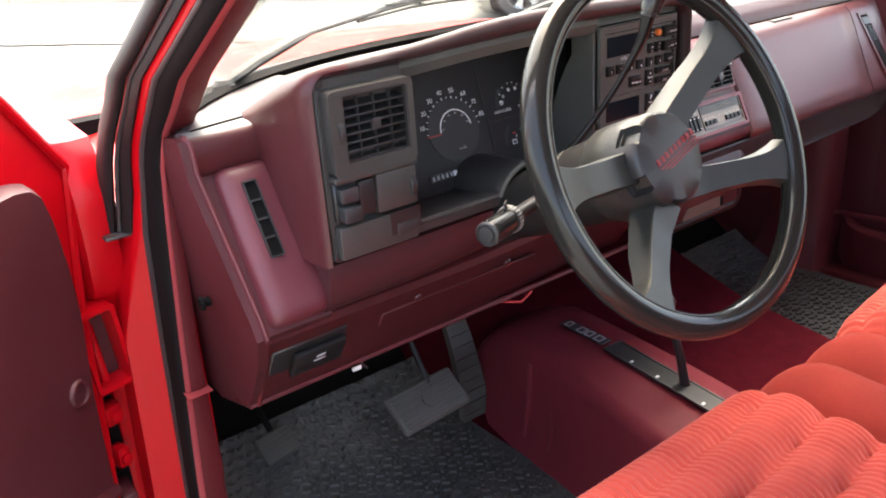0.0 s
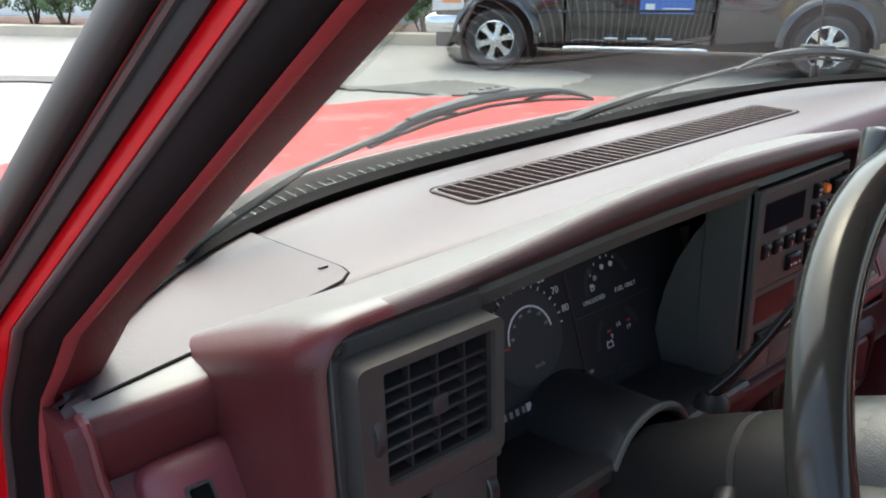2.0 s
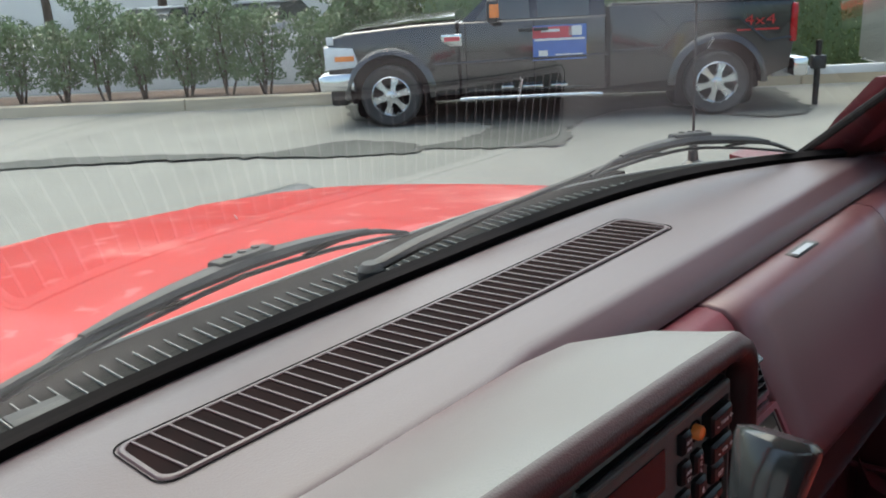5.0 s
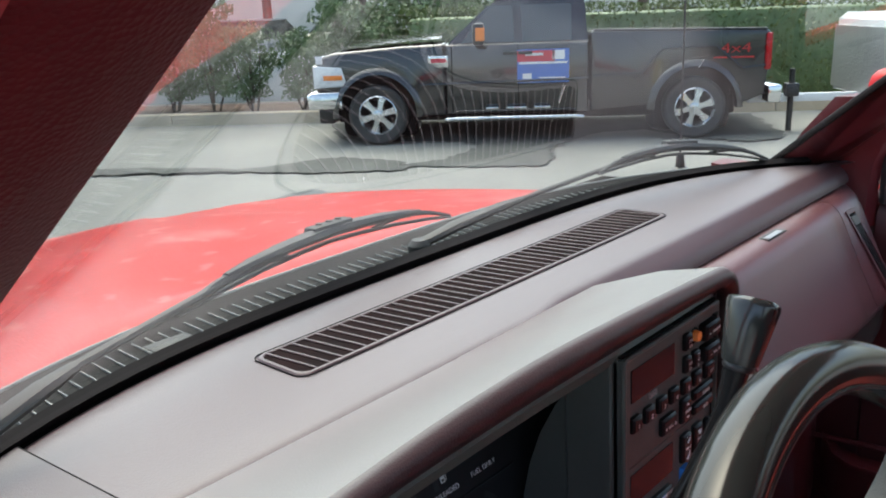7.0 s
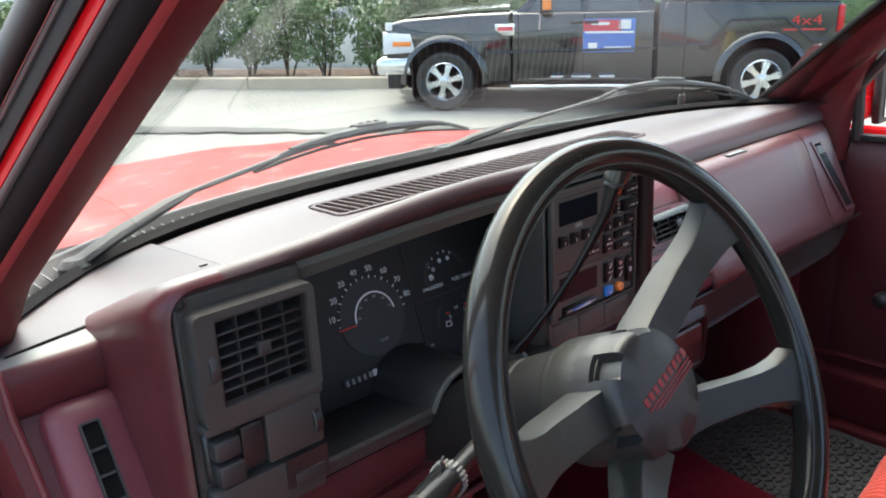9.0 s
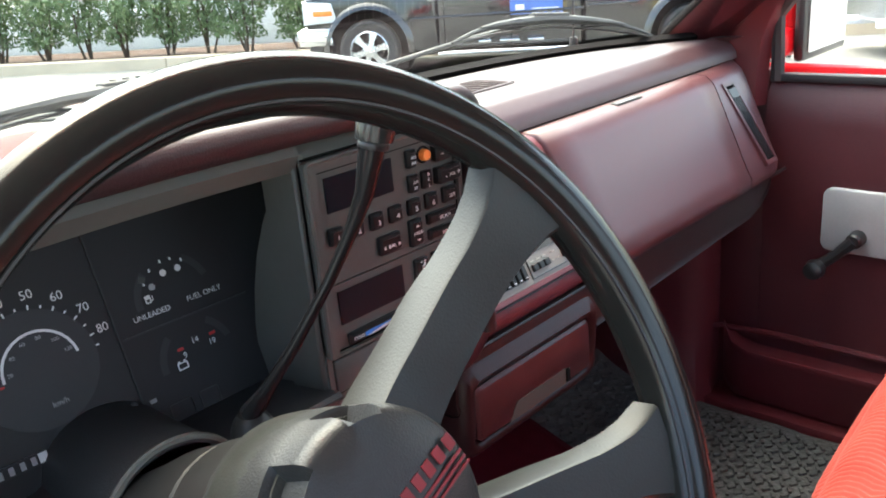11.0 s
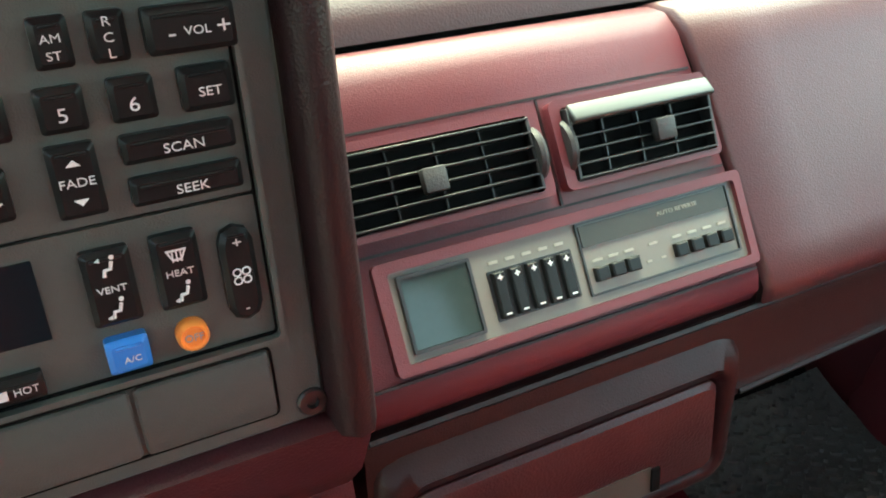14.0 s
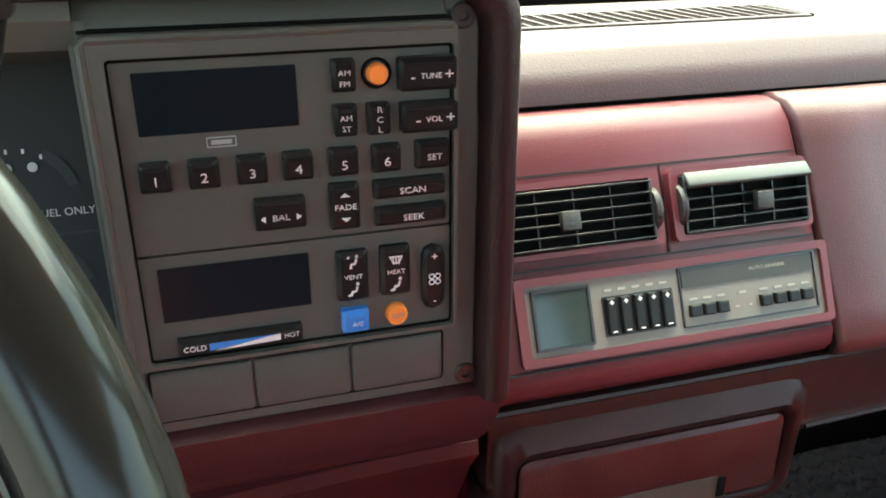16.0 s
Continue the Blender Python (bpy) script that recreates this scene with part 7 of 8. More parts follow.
def build_radio():
    r = thing("car_radio", (-0.156, BY, 1.225), "taupe-grey car radio face with black push buttons and dark display", "car radio")
    part("faceplate", prism(bmesh.new(), rounded(-0.2268, -0.0862, 1.2248, 1.3093, 0.001, 2), BY - 0.0035, BY - 0.0005), M_BEZEL, r)
    d = part("display", prism(bmesh.new(), rounded(-0.2186, -0.1537, 1.2774, 1.3032, 0.0005, 2), BY - 0.0044, BY - 0.003), M_DISPLAY, r, "dark glossy display window")
    b = part("brand_plate", frame_ring(bmesh.new(), rounded(-0.1925, -0.1803, 1.2706, 1.275, 0.0003, 1), rounded(-0.1921, -0.1807, 1.271, 1.2746, 0.0002, 1), BY - 0.0042, BY - 0.003), M_GREYPRINT, r)
    part("brand_bar", nbox((-0.1864, BY - 0.004, 1.2728), (0.0085, 0.0005, 0.0018)), M_GREYPRINT, b)
    for i in range(6):
        key(r, (-0.2145, -0.195, -0.1752, -0.1556, -0.1356, -0.1164)[i], 1.2602, 0.0128, 0.0128, [(str(i + 1), 0, -0.0014, 1.25)])
    key(r, -0.0952, 1.2602, 0.0155, 0.0132, [("SET", 0.0006, -0.001, 0.85)])
    key(r, -0.134, 1.2978, 0.0102, 0.014, [("AM", 0, 0.0012, 0.72), ("FM", 0, -0.0034, 0.72)])
    key(r, -0.134, 1.2784, 0.0102, 0.014, [("AM", 0, 0.0012, 0.72), ("ST", 0, -0.0034, 0.72)])
    key(r, -0.1193, 1.2782, 0.0102, 0.0142, [("R", 0, 0.0042, 0.8), ("C", 0, -0.0002, 0.8), ("L", 0, -0.0046, 0.8)])
    key(r, -0.0977, 1.297, 0.0255, 0.0142, [("-", -0.0074, -0.0006, 1.5), ("TUNE", 0.0008, -0.0006, 0.7), ("+", 0.0089, -0.0004, 1.5)], proud=0.011)
    key(r, -0.0971, 1.278, 0.0255, 0.0132, [("-", -0.0058, -0.0006, 1.5), ("VOL", 0.0014, -0.0006, 0.75), ("+", 0.0089, -0.0004, 1.5)], proud=0.011)
    key(r, -0.106, 1.2455, 0.0335, 0.0088, [("SCAN", 0.001, -0.001, 0.9)])
    key(r, -0.1058, 1.2324, 0.0335, 0.0088, [("SEEK", 0.001, -0.001, 0.9)])
    k = key(r, -0.1648, 1.2392, 0.0222, 0.0148, [("BAL", 0, -0.0015, 0.85)])
    for s in (-1, 1):
        part("arrow", prism(bmesh.new(), [(-0.1648 + s * 0.0088, 1.2377), (-0.1648 + s * 0.0068, 1.2391), (-0.1648 + s * 0.0068, 1.2363)], BY - 0.0086, BY - 0.008), M_WHITE, k)
    k = key(r, -0.1362, 1.2394, 0.0135, 0.0218, [("FADE", 0, 0, 0.8)])
    for s in (-1, 1):
        part("arrow", prism(bmesh.new(), [(-0.1362, 1.2394 + s * 0.0068), (-0.1382, 1.2394 + s * 0.005), (-0.1342, 1.2394 + s * 0.005)], BY - 0.0086, BY - 0.008), M_WHITE, k)
    o = part("power_button", nlathe([(0.0052, 0), (0.0052, 0.007), (0.0044, 0.0085), (0.0036, 0.0085), (0.0032, 0.0078)], Matrix.Translation((-0.1194, BY - 0.001, 1.2976)) @ Matrix.Rotation(radians(90), 4, "X") @ Matrix.Diagonal((0.88, 0.88, 0.9, 1)), 24), M_ORANGE, r, "round orange power button")
    part("button_slot", nlathe([(0.0068, 0), (0.0068, 0.001), (0.0054, 0.001), (0.0052, 0)], Matrix.Translation((-0.1194, BY - 0.003, 1.2976)) @ Matrix.Rotation(radians(90), 4, "X"), 24), M_INSULSHADE, o)


def build_climate():
    c = thing("climate_control", (-0.156, BY, 1.172), "taupe-grey climate control panel with blue and orange buttons", "climate control")
    part("faceplate", prism(bmesh.new(), rounded(-0.2268, -0.0862, 1.1735, 1.2236, 0.001, 2), BY - 0.0035, BY - 0.0005), M_BEZEL, c)
    part("panel_gap", nbox((-0.1565, BY - 0.0005, 1.2242), (0.141, 0.002, 0.0012)), M_INSULSHADE, c)
    part("panel_gap", nbox((-0.1565, BY - 0.0005, 1.172), (0.143, 0.002, 0.0012)), M_INSULSHADE, c)
    part("display", prism(bmesh.new(), rounded(-0.2195, -0.1537, 1.192, 1.218, 0.0005, 2), BY - 0.0044, BY - 0.003), M_DISPLAY, c, "dark glossy display window")

    def seat_icon(k, x, z, down):
        y = BY - 0.0086
        part("symbol", ntube([(x + 0.001, y, z + 0.0022), (x + 0.0003, y, z - 0.0002), (x - 0.0014, y, z - 0.0003), (x - 0.0018, y, z - 0.0023)], 0.0006, 5), M_WHITE, k)
        part("symbol", nlathe([(0.0008, 0), (0.0007, 0.0004)], Matrix.Translation((x + 0.0013, BY - 0.0082, z + 0.0034)) @ Matrix.Rotation(radians(90), 4, "X"), 10), M_WHITE, k)
        za = z + (-0.0022 if down else 0.003)
        part("arrow", prism(bmesh.new(), [(x - 0.0036, za), (x - 0.0022, za + 0.0007), (x - 0.0022, za - 0.0007)], y, BY - 0.008), M_WHITE, k)
    k = key(c, -0.1341, 1.2048, 0.0145, 0.025, [("VENT", 0, 0, 0.66)])
    seat_icon(k, -0.1336, 1.2118, False)
    seat_icon(k, -0.1336, 1.1978, True)
    k = key(c, -0.1138, 1.2049, 0.0142, 0.0252, [("HEAT", 0, 0, 0.66)])
    seat_icon(k, -0.1133, 1.1978, True)
    part("symbol", frame_ring(bmesh.new(), [(-0.1153, 1.2092), (-0.1123, 1.2092), (-0.1106, 1.2128), (-0.117, 1.2128)], [(-0.115, 1.2097), (-0.1126, 1.2097), (-0.1113, 1.2123), (-0.1163, 1.2123)], BY - 0.0086, BY - 0.008), M_WHITE, k)
    for dx in (-0.0013, 0, 0.0013):
        part("symbol", nbox((-0.1138 + dx, BY - 0.0084, 1.2106), (0.0004, 0.0005, 0.0036)), M_WHITE, k)
    k = key(c, -0.095, 1.1986, 0.0112, 0.0335, [("+", 0, 0.0115, 1.1), ("-", 0, -0.0115, 1.1)], r=0.0054)
    for a in (45, 135, 225, 315):
        part("symbol", ntube([(-0.095 + 0.0021 * math.cos(radians(a)) + 0.0013 * math.cos(radians(b)), BY - 0.0084, 1.1986 + 0.0021 * math.sin(radians(a)) + 0.0013 * math.sin(radians(b))) for b in range(0, 360, 45)], 0.0003, 4, True), M_WHITE, k)
    key(c, -0.1339, 1.1815, 0.013, 0.0118, [("A/C", 0.0008, -0.001, 0.62)], mat=M_BLUE, proud=0.009)
    o = part("off_button", nlathe([(0.0052, 0), (0.0052, 0.007), (0.0044, 0.0085), (0.0036, 0.0085), (0.0032, 0.0078)], Matrix.Translation((-0.1137, BY - 0.001, 1.1818)) @ Matrix.Rotation(radians(90), 4, "X"), 24), M_ORANGE, c, "round orange off button")
    text("legend", "OFF", 0.0036, tpose(-0.1137, 1.1818, BY - 0.0092), M_GREYPRINT, o)
    k = key(c, -0.1872, 1.1792, 0.0562, 0.0088, [], r=0.0006)
    text("legend", "COLD", 0.0037, tpose(-0.2078, 1.179, BY - 0.0084), M_WHITE, k)
    text("legend", "HOT", 0.0034, tpose(-0.1643, 1.1795, BY - 0.0084), M_WHITE, k)
    part("cold_wedge", prism(bmesh.new(), [(-0.2015, 1.1772), (-0.2015, 1.181), (-0.1705, 1.1812)], BY - 0.0086, BY - 0.0078), M_BLUE, k)
    part("hot_wedge", prism(bmesh.new(), [(-0.199, 1.1771), (-0.1695, 1.1812), (-0.1695, 1.178)], BY - 0.0087, BY - 0.0078), M_WHITE, k)
    b = thing("switch_blanks", (-0.16, BY, 1.139), "row of three blank grey switch covers under the climate panel", "blank cover")
    for x0, x1 in ((-0.2295, -0.1838), (-0.1824, -0.1369), (-0.1355, -0.0896)):
        part("blank_cover", prism(bmesh.new(), rounded(x0, x1, 1.1388, 1.1652, 0.002, 3), BY - 0.0022, BY + 0.001, None, 0.0008), M_BEZEL, b)
    part("cover_gap", frame_ring(bmesh.new(), rounded(-0.2308, -0.0884, 1.1375, 1.1665, 0.0028, 3), rounded(-0.2298, -0.0893, 1.1385, 1.1655, 0.002, 3), BY - 0.0006, BY + 0.001), M_INSULSHADE, b)


def build_centre_vents():
    fm = FACE
    part("fascia_seam", nbox((0.0785, -0.0001, fv(1.2005)), (0.248, 0.003, 0.0014), 0, 2, fm), M_LIP, dash)
    part("fascia_seam", nbox((0.082, -0.0001, fv(1.1465)), (0.254, 0.003, 0.0014), 0, 2, fm), M_LIP, dash)
    part("fascia_seam", nbox((0.085, -0.0001, fv(1.089)), (0.26, 0.003, 0.0014), 0, 2, fm), M_LIP, dash)
    part("fascia_seam", nbox((0.0965, -0.0001, fv(1.1735)), (0.0014, 0.003, 0.058), 0, 2, fm), M_LIP, dash)
    for i, (x0, x1, tx, wx) in enumerate(((-0.022, 0.084, 0.0225, 0.0865), (0.1075, 0.2025, 0.1635, 0.1055))):
        z0, z1 = fv(1.1567), fv(1.1915)
        v = thing("centre_air_vent", fm @ Vector(((x0 + x1) / 2, 0, z0)), "black louvred centre air vent in a wine-red frame" if i == 0 else "black louvred centre air vent tilted open in its frame", "air vent", "dash air vents")
        part("vent_rim", frame_ring(bmesh.new(), rounded(x0 - 0.0085, x1 + (0.0075 if i == 0 else 0.004), z0 - 0.0045, z1 + 0.0055, 0.004, 3), rounded(x0 - 0.002, x1 + 0.001, z0 - 0.001, z1 + 0.001, 0.002, 3), -0.0075, 0.002, fm), M_FASCIA, v)
        part("vent_well", nbox(((x0 + x1) / 2, -0.0012, (z0 + z1) / 2), (x1 - x0 + 0.002, 0.002, z1 - z0), 0, 2, fm), M_INSULSHADE, v)
        h = z1 - z0
        tilt = fm @ Matrix.Translation(((x0 + x1) / 2, -0.0045 if i == 0 else -0.0062, (z0 + z1) / 2)) @ Matrix.Rotation(radians(0 if i == 0 else 6), 4, "X")
        w = x1 - x0
        for k in range(6):
            zz = lerp(-h / 2 + 0.001, h / 2 - 0.001, k / 5)
            part("louvre", nbox((0, 0, zz), (w, 0.01, 0.0011), 0.0003, 1, tilt), M_BLACK, v)
        for s in (-1, 1):
            part("side_cheek", nbox((s * w / 2, 0.001, 0), (0.002, 0.011, h), 0.0004, 1, tilt), M_BLACK, v)
        for k in (1, 2, 3):
            part("divider", nbox((lerp(-w / 2, w / 2, k / 4), 0.004, 0), (0.001, 0.006, h - 0.002), 0, 2, tilt), M_BLACK, v)
        if i == 1:
            part("upper_visor", nbox((0, 0, 0), (w + 0.001, 0.004, 0.0115), 0.0014, 3, tilt @ Matrix.Translation((0, -0.006, h / 2 - 0.0035)) @ Matrix.Rotation(radians(-34), 4, "X")), M_VISOR, v, "glossy rounded upper visor blade")
        part("tab", nbox((tx - (x0 + x1) / 2, -0.009, -0.002), (0.013, 0.006, 0.0125), 0.0012, 2, tilt), M_DARKGREY, v)
        part("thumbwheel", nlathe([(0.0155, -0.0022), (0.0165, 0), (0.0155, 0.0022)], fm @ Matrix.Translation((wx, 0.0015, (z0 + z1) / 2)) @ Matrix.Rotation(radians(90), 4, "Y"), 22), M_DARKGREY, v)


def build_tape_player():
    fm = FACE
    t = thing("equaliser_and_tape_player", fm @ Vector((0.1, 0, fv(1.095))), "warm-grey equaliser and cassette player with small square display", "cassette player")
    x0, x1, z0, z1 = -0.0105, 0.2115, fv(1.0965), fv(1.1375)
    part("frame", frame_ring(bmesh.new(), rounded(x0 - 0.007, x1 + 0.0055, z0 - 0.005, z1 + 0.0055, 0.003, 3), rounded(x0, x1, z0, z1, 0.002, 3), -0.004, 0.002, fm), M_FASCIA, t)
    part("faceplate", prism(bmesh.new(), rounded(x0, x1, z0, z1, 0.002, 3), -0.001, 0.002, fm), M_TAPE, t, "warm-grey faceplate")
    sq = part("square_display", prism(bmesh.new(), rounded(-0.0045, 0.0325, fv(1.1015), fv(1.1335), 0.0005, 2), -0.0022, 0.0, fm), M_SQDISPLAY, t, "small square greenish-grey display")
    part("display_frame", frame_ring(bmesh.new(), rounded(-0.0062, 0.0342, fv(1.0999), fv(1.1351), 0.001, 2), rounded(-0.0045, 0.0325, fv(1.1015), fv(1.1335), 0.0006, 2), -0.0034, 0.0, fm), M_BLACK, sq)
    part("slider_well", prism(bmesh.new(), rounded(0.0425, 0.094, fv(1.1025), fv(1.1262), 0.0008, 2), -0.0016, 0.0, fm), M_BLACK, t)
    for k in range(5):
        x = 0.0475 + 0.0101 * k
        s = part("slider", prism(bmesh.new(), rounded(x - 0.0034, x + 0.0034, fv(1.1035), fv(1.1252), 0.0006, 2), -0.0055, -0.001, fm, 0.0008), M_KEY, t)
        part("slider_mark", nbox((x, -0.0057, fv(1.1225)), (0.003, 0.0004, 0.0008), 0, 2, fm), M_WHITE, s)
        part("slider_mark", nbox((x, -0.0057, fv(1.1225)), (0.0008, 0.0004, 0.003), 0, 2, fm), M_WHITE, s)
        part("slider_mark", nbox((x, -0.0057, fv(1.1055)), (0.003, 0.0004, 0.0008), 0, 2, fm), M_WHITE, s)
        part("caption_bar", nbox((x, -0.0013, fv(1.1298)), (0.0055, 0.0006, 0.0016), 0, 2, fm), M_TAPEPRINT, t)
    deck = part("deck_face", frame_ring(bmesh.new(), rounded(0.0995, 0.2065, fv(1.1005), fv(1.1368), 0.001, 2), rounded(0.1005, 0.2055, fv(1.1015), fv(1.1358), 0.0008, 2), -0.0026, 0.0, fm), M_BLACK, t)
    slot = part("cassette_door", prism(bmesh.new(), rounded(0.1015, 0.2045, fv(1.1245), fv(1.1352), 0.0006, 2), -0.0022, 0.0, fm), M_TAPEDOOR, t, "smoky cassette door")
    text("legend", "AUTO REVERSE", 0.0034, fm @ Matrix.Translation((0.168, -0.0024, fv(1.1308))) @ FRONT, M_TAPEPRINT, slot, 1.25)
    for x in (0.109, 0.1195, 0.13, 0.164, 0.1752, 0.1862, 0.1974):
        b = part("button", prism(bmesh.new(), rounded(x - 0.0042, x + 0.0042, fv(1.1068), fv(1.1138), 0.0005, 2), -0.005, 0.0, fm, 0.0008), M_KEY, t)
        part("caption_bar", nbox((x, -0.0013, fv(1.1172)), (0.0064, 0.0006, 0.0014), 0, 2, fm), M_TAPEPRINT, t)
    part("caption_bar", nbox((0.147, -0.0013, fv(1.1172)), (0.006, 0.0006, 0.0014), 0, 2, fm), M_TAPEPRINT, t)
    for x in (0.142, 0.152):
        part("caption_bar", nbox((x, -0.0013, fv(1.109)), (0.003, 0.0006, 0.0012), 0, 2, fm), M_TAPEPRINT, t)


def build_ashtray():
    a = thing("ashtray_drawer", (0.083, 0.76, 0.965), "maroon pull-out ashtray drawer with a worn rounded frame", "ashtray")
    x0, x1, z0, z1 = -0.038, 0.2045, 0.962, 1.044
    bm = bmesh.new()
    loops = []
    for ins, y in ((0.0, 0.80), (0.0, 0.764), (0.003, 0.756), (0.008, 0.752), (0.014, 0.752), (0.017, 0.756), (0.018, 0.766)):
        top = lerp(1.0605, z1 - 0.018, (ins / 0.018) ** 1.3)
        loops.append([Vector((x, y + 0.075 * (1.044 - z) + (0.7 * max(0.0, z - 1.035) if ins < 0.017 else 0.0), z)) for x, z in rounded(x0 + ins, x1 - ins, z0 - 0.02 + ins, top, max(0.004, 0.02 - ins * 0.6), 5)])
    loft(bm, loops)
    part("drawer_frame", bm, M_DRAWERFRAME, a, "scuffed maroon frame darkened for shade", sharp=60)
    dr = part("drawer_front", prism(bmesh.new(), rounded(x0 + 0.019, x1 - 0.019, 0.962, z1 - 0.019, 0.008, 4), 0.756, 0.79, None, 0.003), M_MAROONWORN, a)
    part("pull_recess", prism(bmesh.new(), [(0.03, 0.9625), (0.044, 0.9825), (0.134, 0.9825), (0.143, 0.9625)], 0.7555, 0.757), M_PULL, dr, "pale inside of the finger pull")
    # dark bar put in for the shadow at the pull's end
    part("pull_shadow", nbox((0.137, 0.7548, 0.973), (0.006, 0.002, 0.016)), M_INSULSHADE, dr)


build_bezel()
build_driver_vent()
build_light_switch()
build_cluster()
build_radio()
build_climate()
build_centre_vents()
build_tape_player()
build_ashtray()

# ================= steering wheel and column =================
WC = Vector((-0.3908, 0.4517, 1.2431))
TILT = radians(26.1)
# local frame of the wheel: x right, y up in the wheel plane, z towards the driver
WM = Matrix(((1, 0, 0, WC.x), (0, math.sin(TILT), -math.cos(TILT), WC.y), (0, math.cos(TILT), math.sin(TILT), WC.z), (0, 0, 0, 1)))
HUB = Vector((0.005, -0.006, -0.029))       # horn cap's seat in the wheel's frame
STEER = radians(17.8)                       # the wheel is turned this far to the left


def build_wheel():
    w = thing("steering_wheel", WC, "black four-spoke steering wheel turned off centre with a red-lettered horn cap", "steering wheel")
    R = 0.1768
    hub_at = WM @ Matrix.Translation(HUB)
    # rim: rounded outside, flatter on its inner side, with a fine moulding seam
    rim = bmesh.new()
    n = 112
    sec = [(0.0128, 0.0), (0.0121, 0.0055), (0.0092, 0.0103), (0.0045, 0.0131), (-0.0012, 0.0134), (-0.0068, 0.0118), (-0.0105, 0.0082), (-0.0118, 0.003),
           (-0.0118, -0.004), (-0.0102, -0.0095), (-0.006, -0.0128), (0.0, -0.0138), (0.0062, -0.0125), (0.0108, -0.0085), (0.0126, -0.0035)]
    loops = []
    for i in range(n):
        a = 2 * math.pi * i / n
        loops.append([WM @ Vector(((R + dr) * math.cos(a), (R + dr) * math.sin(a), dz)) for dr, dz in sec])
    loft(rim, loops + [loops[0]])
    rimo = part("rim", rim, M_WHEEL, w, "glossy worn black rim", sharp=80)
    groove = bmesh.new()
    tube(groove, [WM @ Vector(((R - 0.0102) * math.cos(2 * math.pi * i / n), (R - 0.0102) * math.sin(2 * math.pi * i / n), 0.0087)) for i in range(n)], 0.0009, 5, True)
    part("rim_seam", groove, M_BLACK, rimo)
    turn = WM @ Matrix.Rotation(STEER, 4, "Z")
    # deep spokes: flat grained front face, tall side walls, flared foot at the rim
    for side in (-1, 1):
        for lower in (False, True):
            p0, p1 = (Vector((side * 0.016, -0.044, 0)), Vector((side * 0.134, -0.099, 0))) if lower else (Vector((side * 0.026, 0.004, 0)), Vector((side * 0.159, 0.049, 0)))
            d = (p1 - p0).normalized()
            q = Vector((-d.y, d.x, 0))
            bm = bmesh.new()
            loops = []
            for t in range(15):
                k = t / 14
                c = p0.lerp(p1, k)
                hw = interp(k, ((0, 0.0175), (0.35, 0.0155), (0.72, 0.0155), (0.84, 0.0175), (0.93, 0.0215), (1.0, 0.027))) if not lower else interp(k, ((0, 0.0185), (0.3, 0.0145), (0.7, 0.0135), (0.84, 0.0155), (0.93, 0.0195), (1.0, 0.025)))
                zc = interp(k, ((0, -0.031), (0.25, -0.029), (0.6, -0.0165), (0.85, -0.003), (1.0, 0.0035)))
                th = interp(k, ((0, 0.034), (0.6, 0.029), (0.88, 0.02), (1.0, 0.014)))
                loops.append([turn @ (c + q * y + Vector((0, 0, zc + z))) for y, z in ((-hw * 1.12, -th), (-hw, -0.0022), (-hw * 0.93, 0), (hw * 0.93, 0), (hw, -0.0022), (hw * 1.12, -th))])
            loft(bm, loops, True, True, True)
            part("spoke", bm, M_SPOKE, w, sharp=28)
    hub = bmesh.new()
    lathe(hub, [(0.05, -0.07), (0.053, -0.058), (0.052, -0.03), (0.046, -0.012), (0.03, -0.008)], hub_at, 40)
    part("hub", hub, M_SPOKE, w)
    cap = bmesh.new()
    prof = ((1.07, -0.062), (1.055, -0.03), (1.03, -0.0135), (1.02, -0.0125), (1.005, 0.003), (0.975, 0.0088), (0.9, 0.0122), (0.5, 0.0138), (0.0, 0.0142))
    loops = []
    for s, h in prof:
        lp = []
        for i in range(96):
            a = 2 * math.pi * i / 96
            rr = 0.0492
            notch = any(abs((math.degrees(a) - q + 180) % 360 - 180) < 10.5 for q in (83, 137, 203, 260, 318))
            if notch and s > 0.9 and h > -0.013:
                rr *= 0.84
            lp.append(hub_at @ Vector((max(rr * s, 0.002) * math.cos(a), max(rr * s, 0.002) * math.sin(a), h)))
        loops.append(lp)
    loft(cap, loops, True, True, True)
    hc = part("horn_cap", cap, M_CAP, w, "charcoal horn cap with notched edge", sharp=40)
    m = hub_at @ Matrix.Rotation(STEER, 4, "Z") @ Matrix.Translation((0.01, 0.0, 0.0))
    # maker's name as plain strokes over three fine lines
    for k in range(9):
        part("emblem_bar", nbox((-0.0318 + 0.0079 * k, 0.0045, 0.0142), (0.0048, 0.0068, 0.0007), 0, 2, m), M_EMBLEM, hc)
    for y, l in ((-0.0022, 0.068), (-0.0054, 0.062), (-0.0084, 0.055)):
        part("emblem_line", nbox((0.034 - l / 2, y, 0.0142), (l, 0.0013, 0.0008), 0, 2, m), M_EMBLEM, hc)


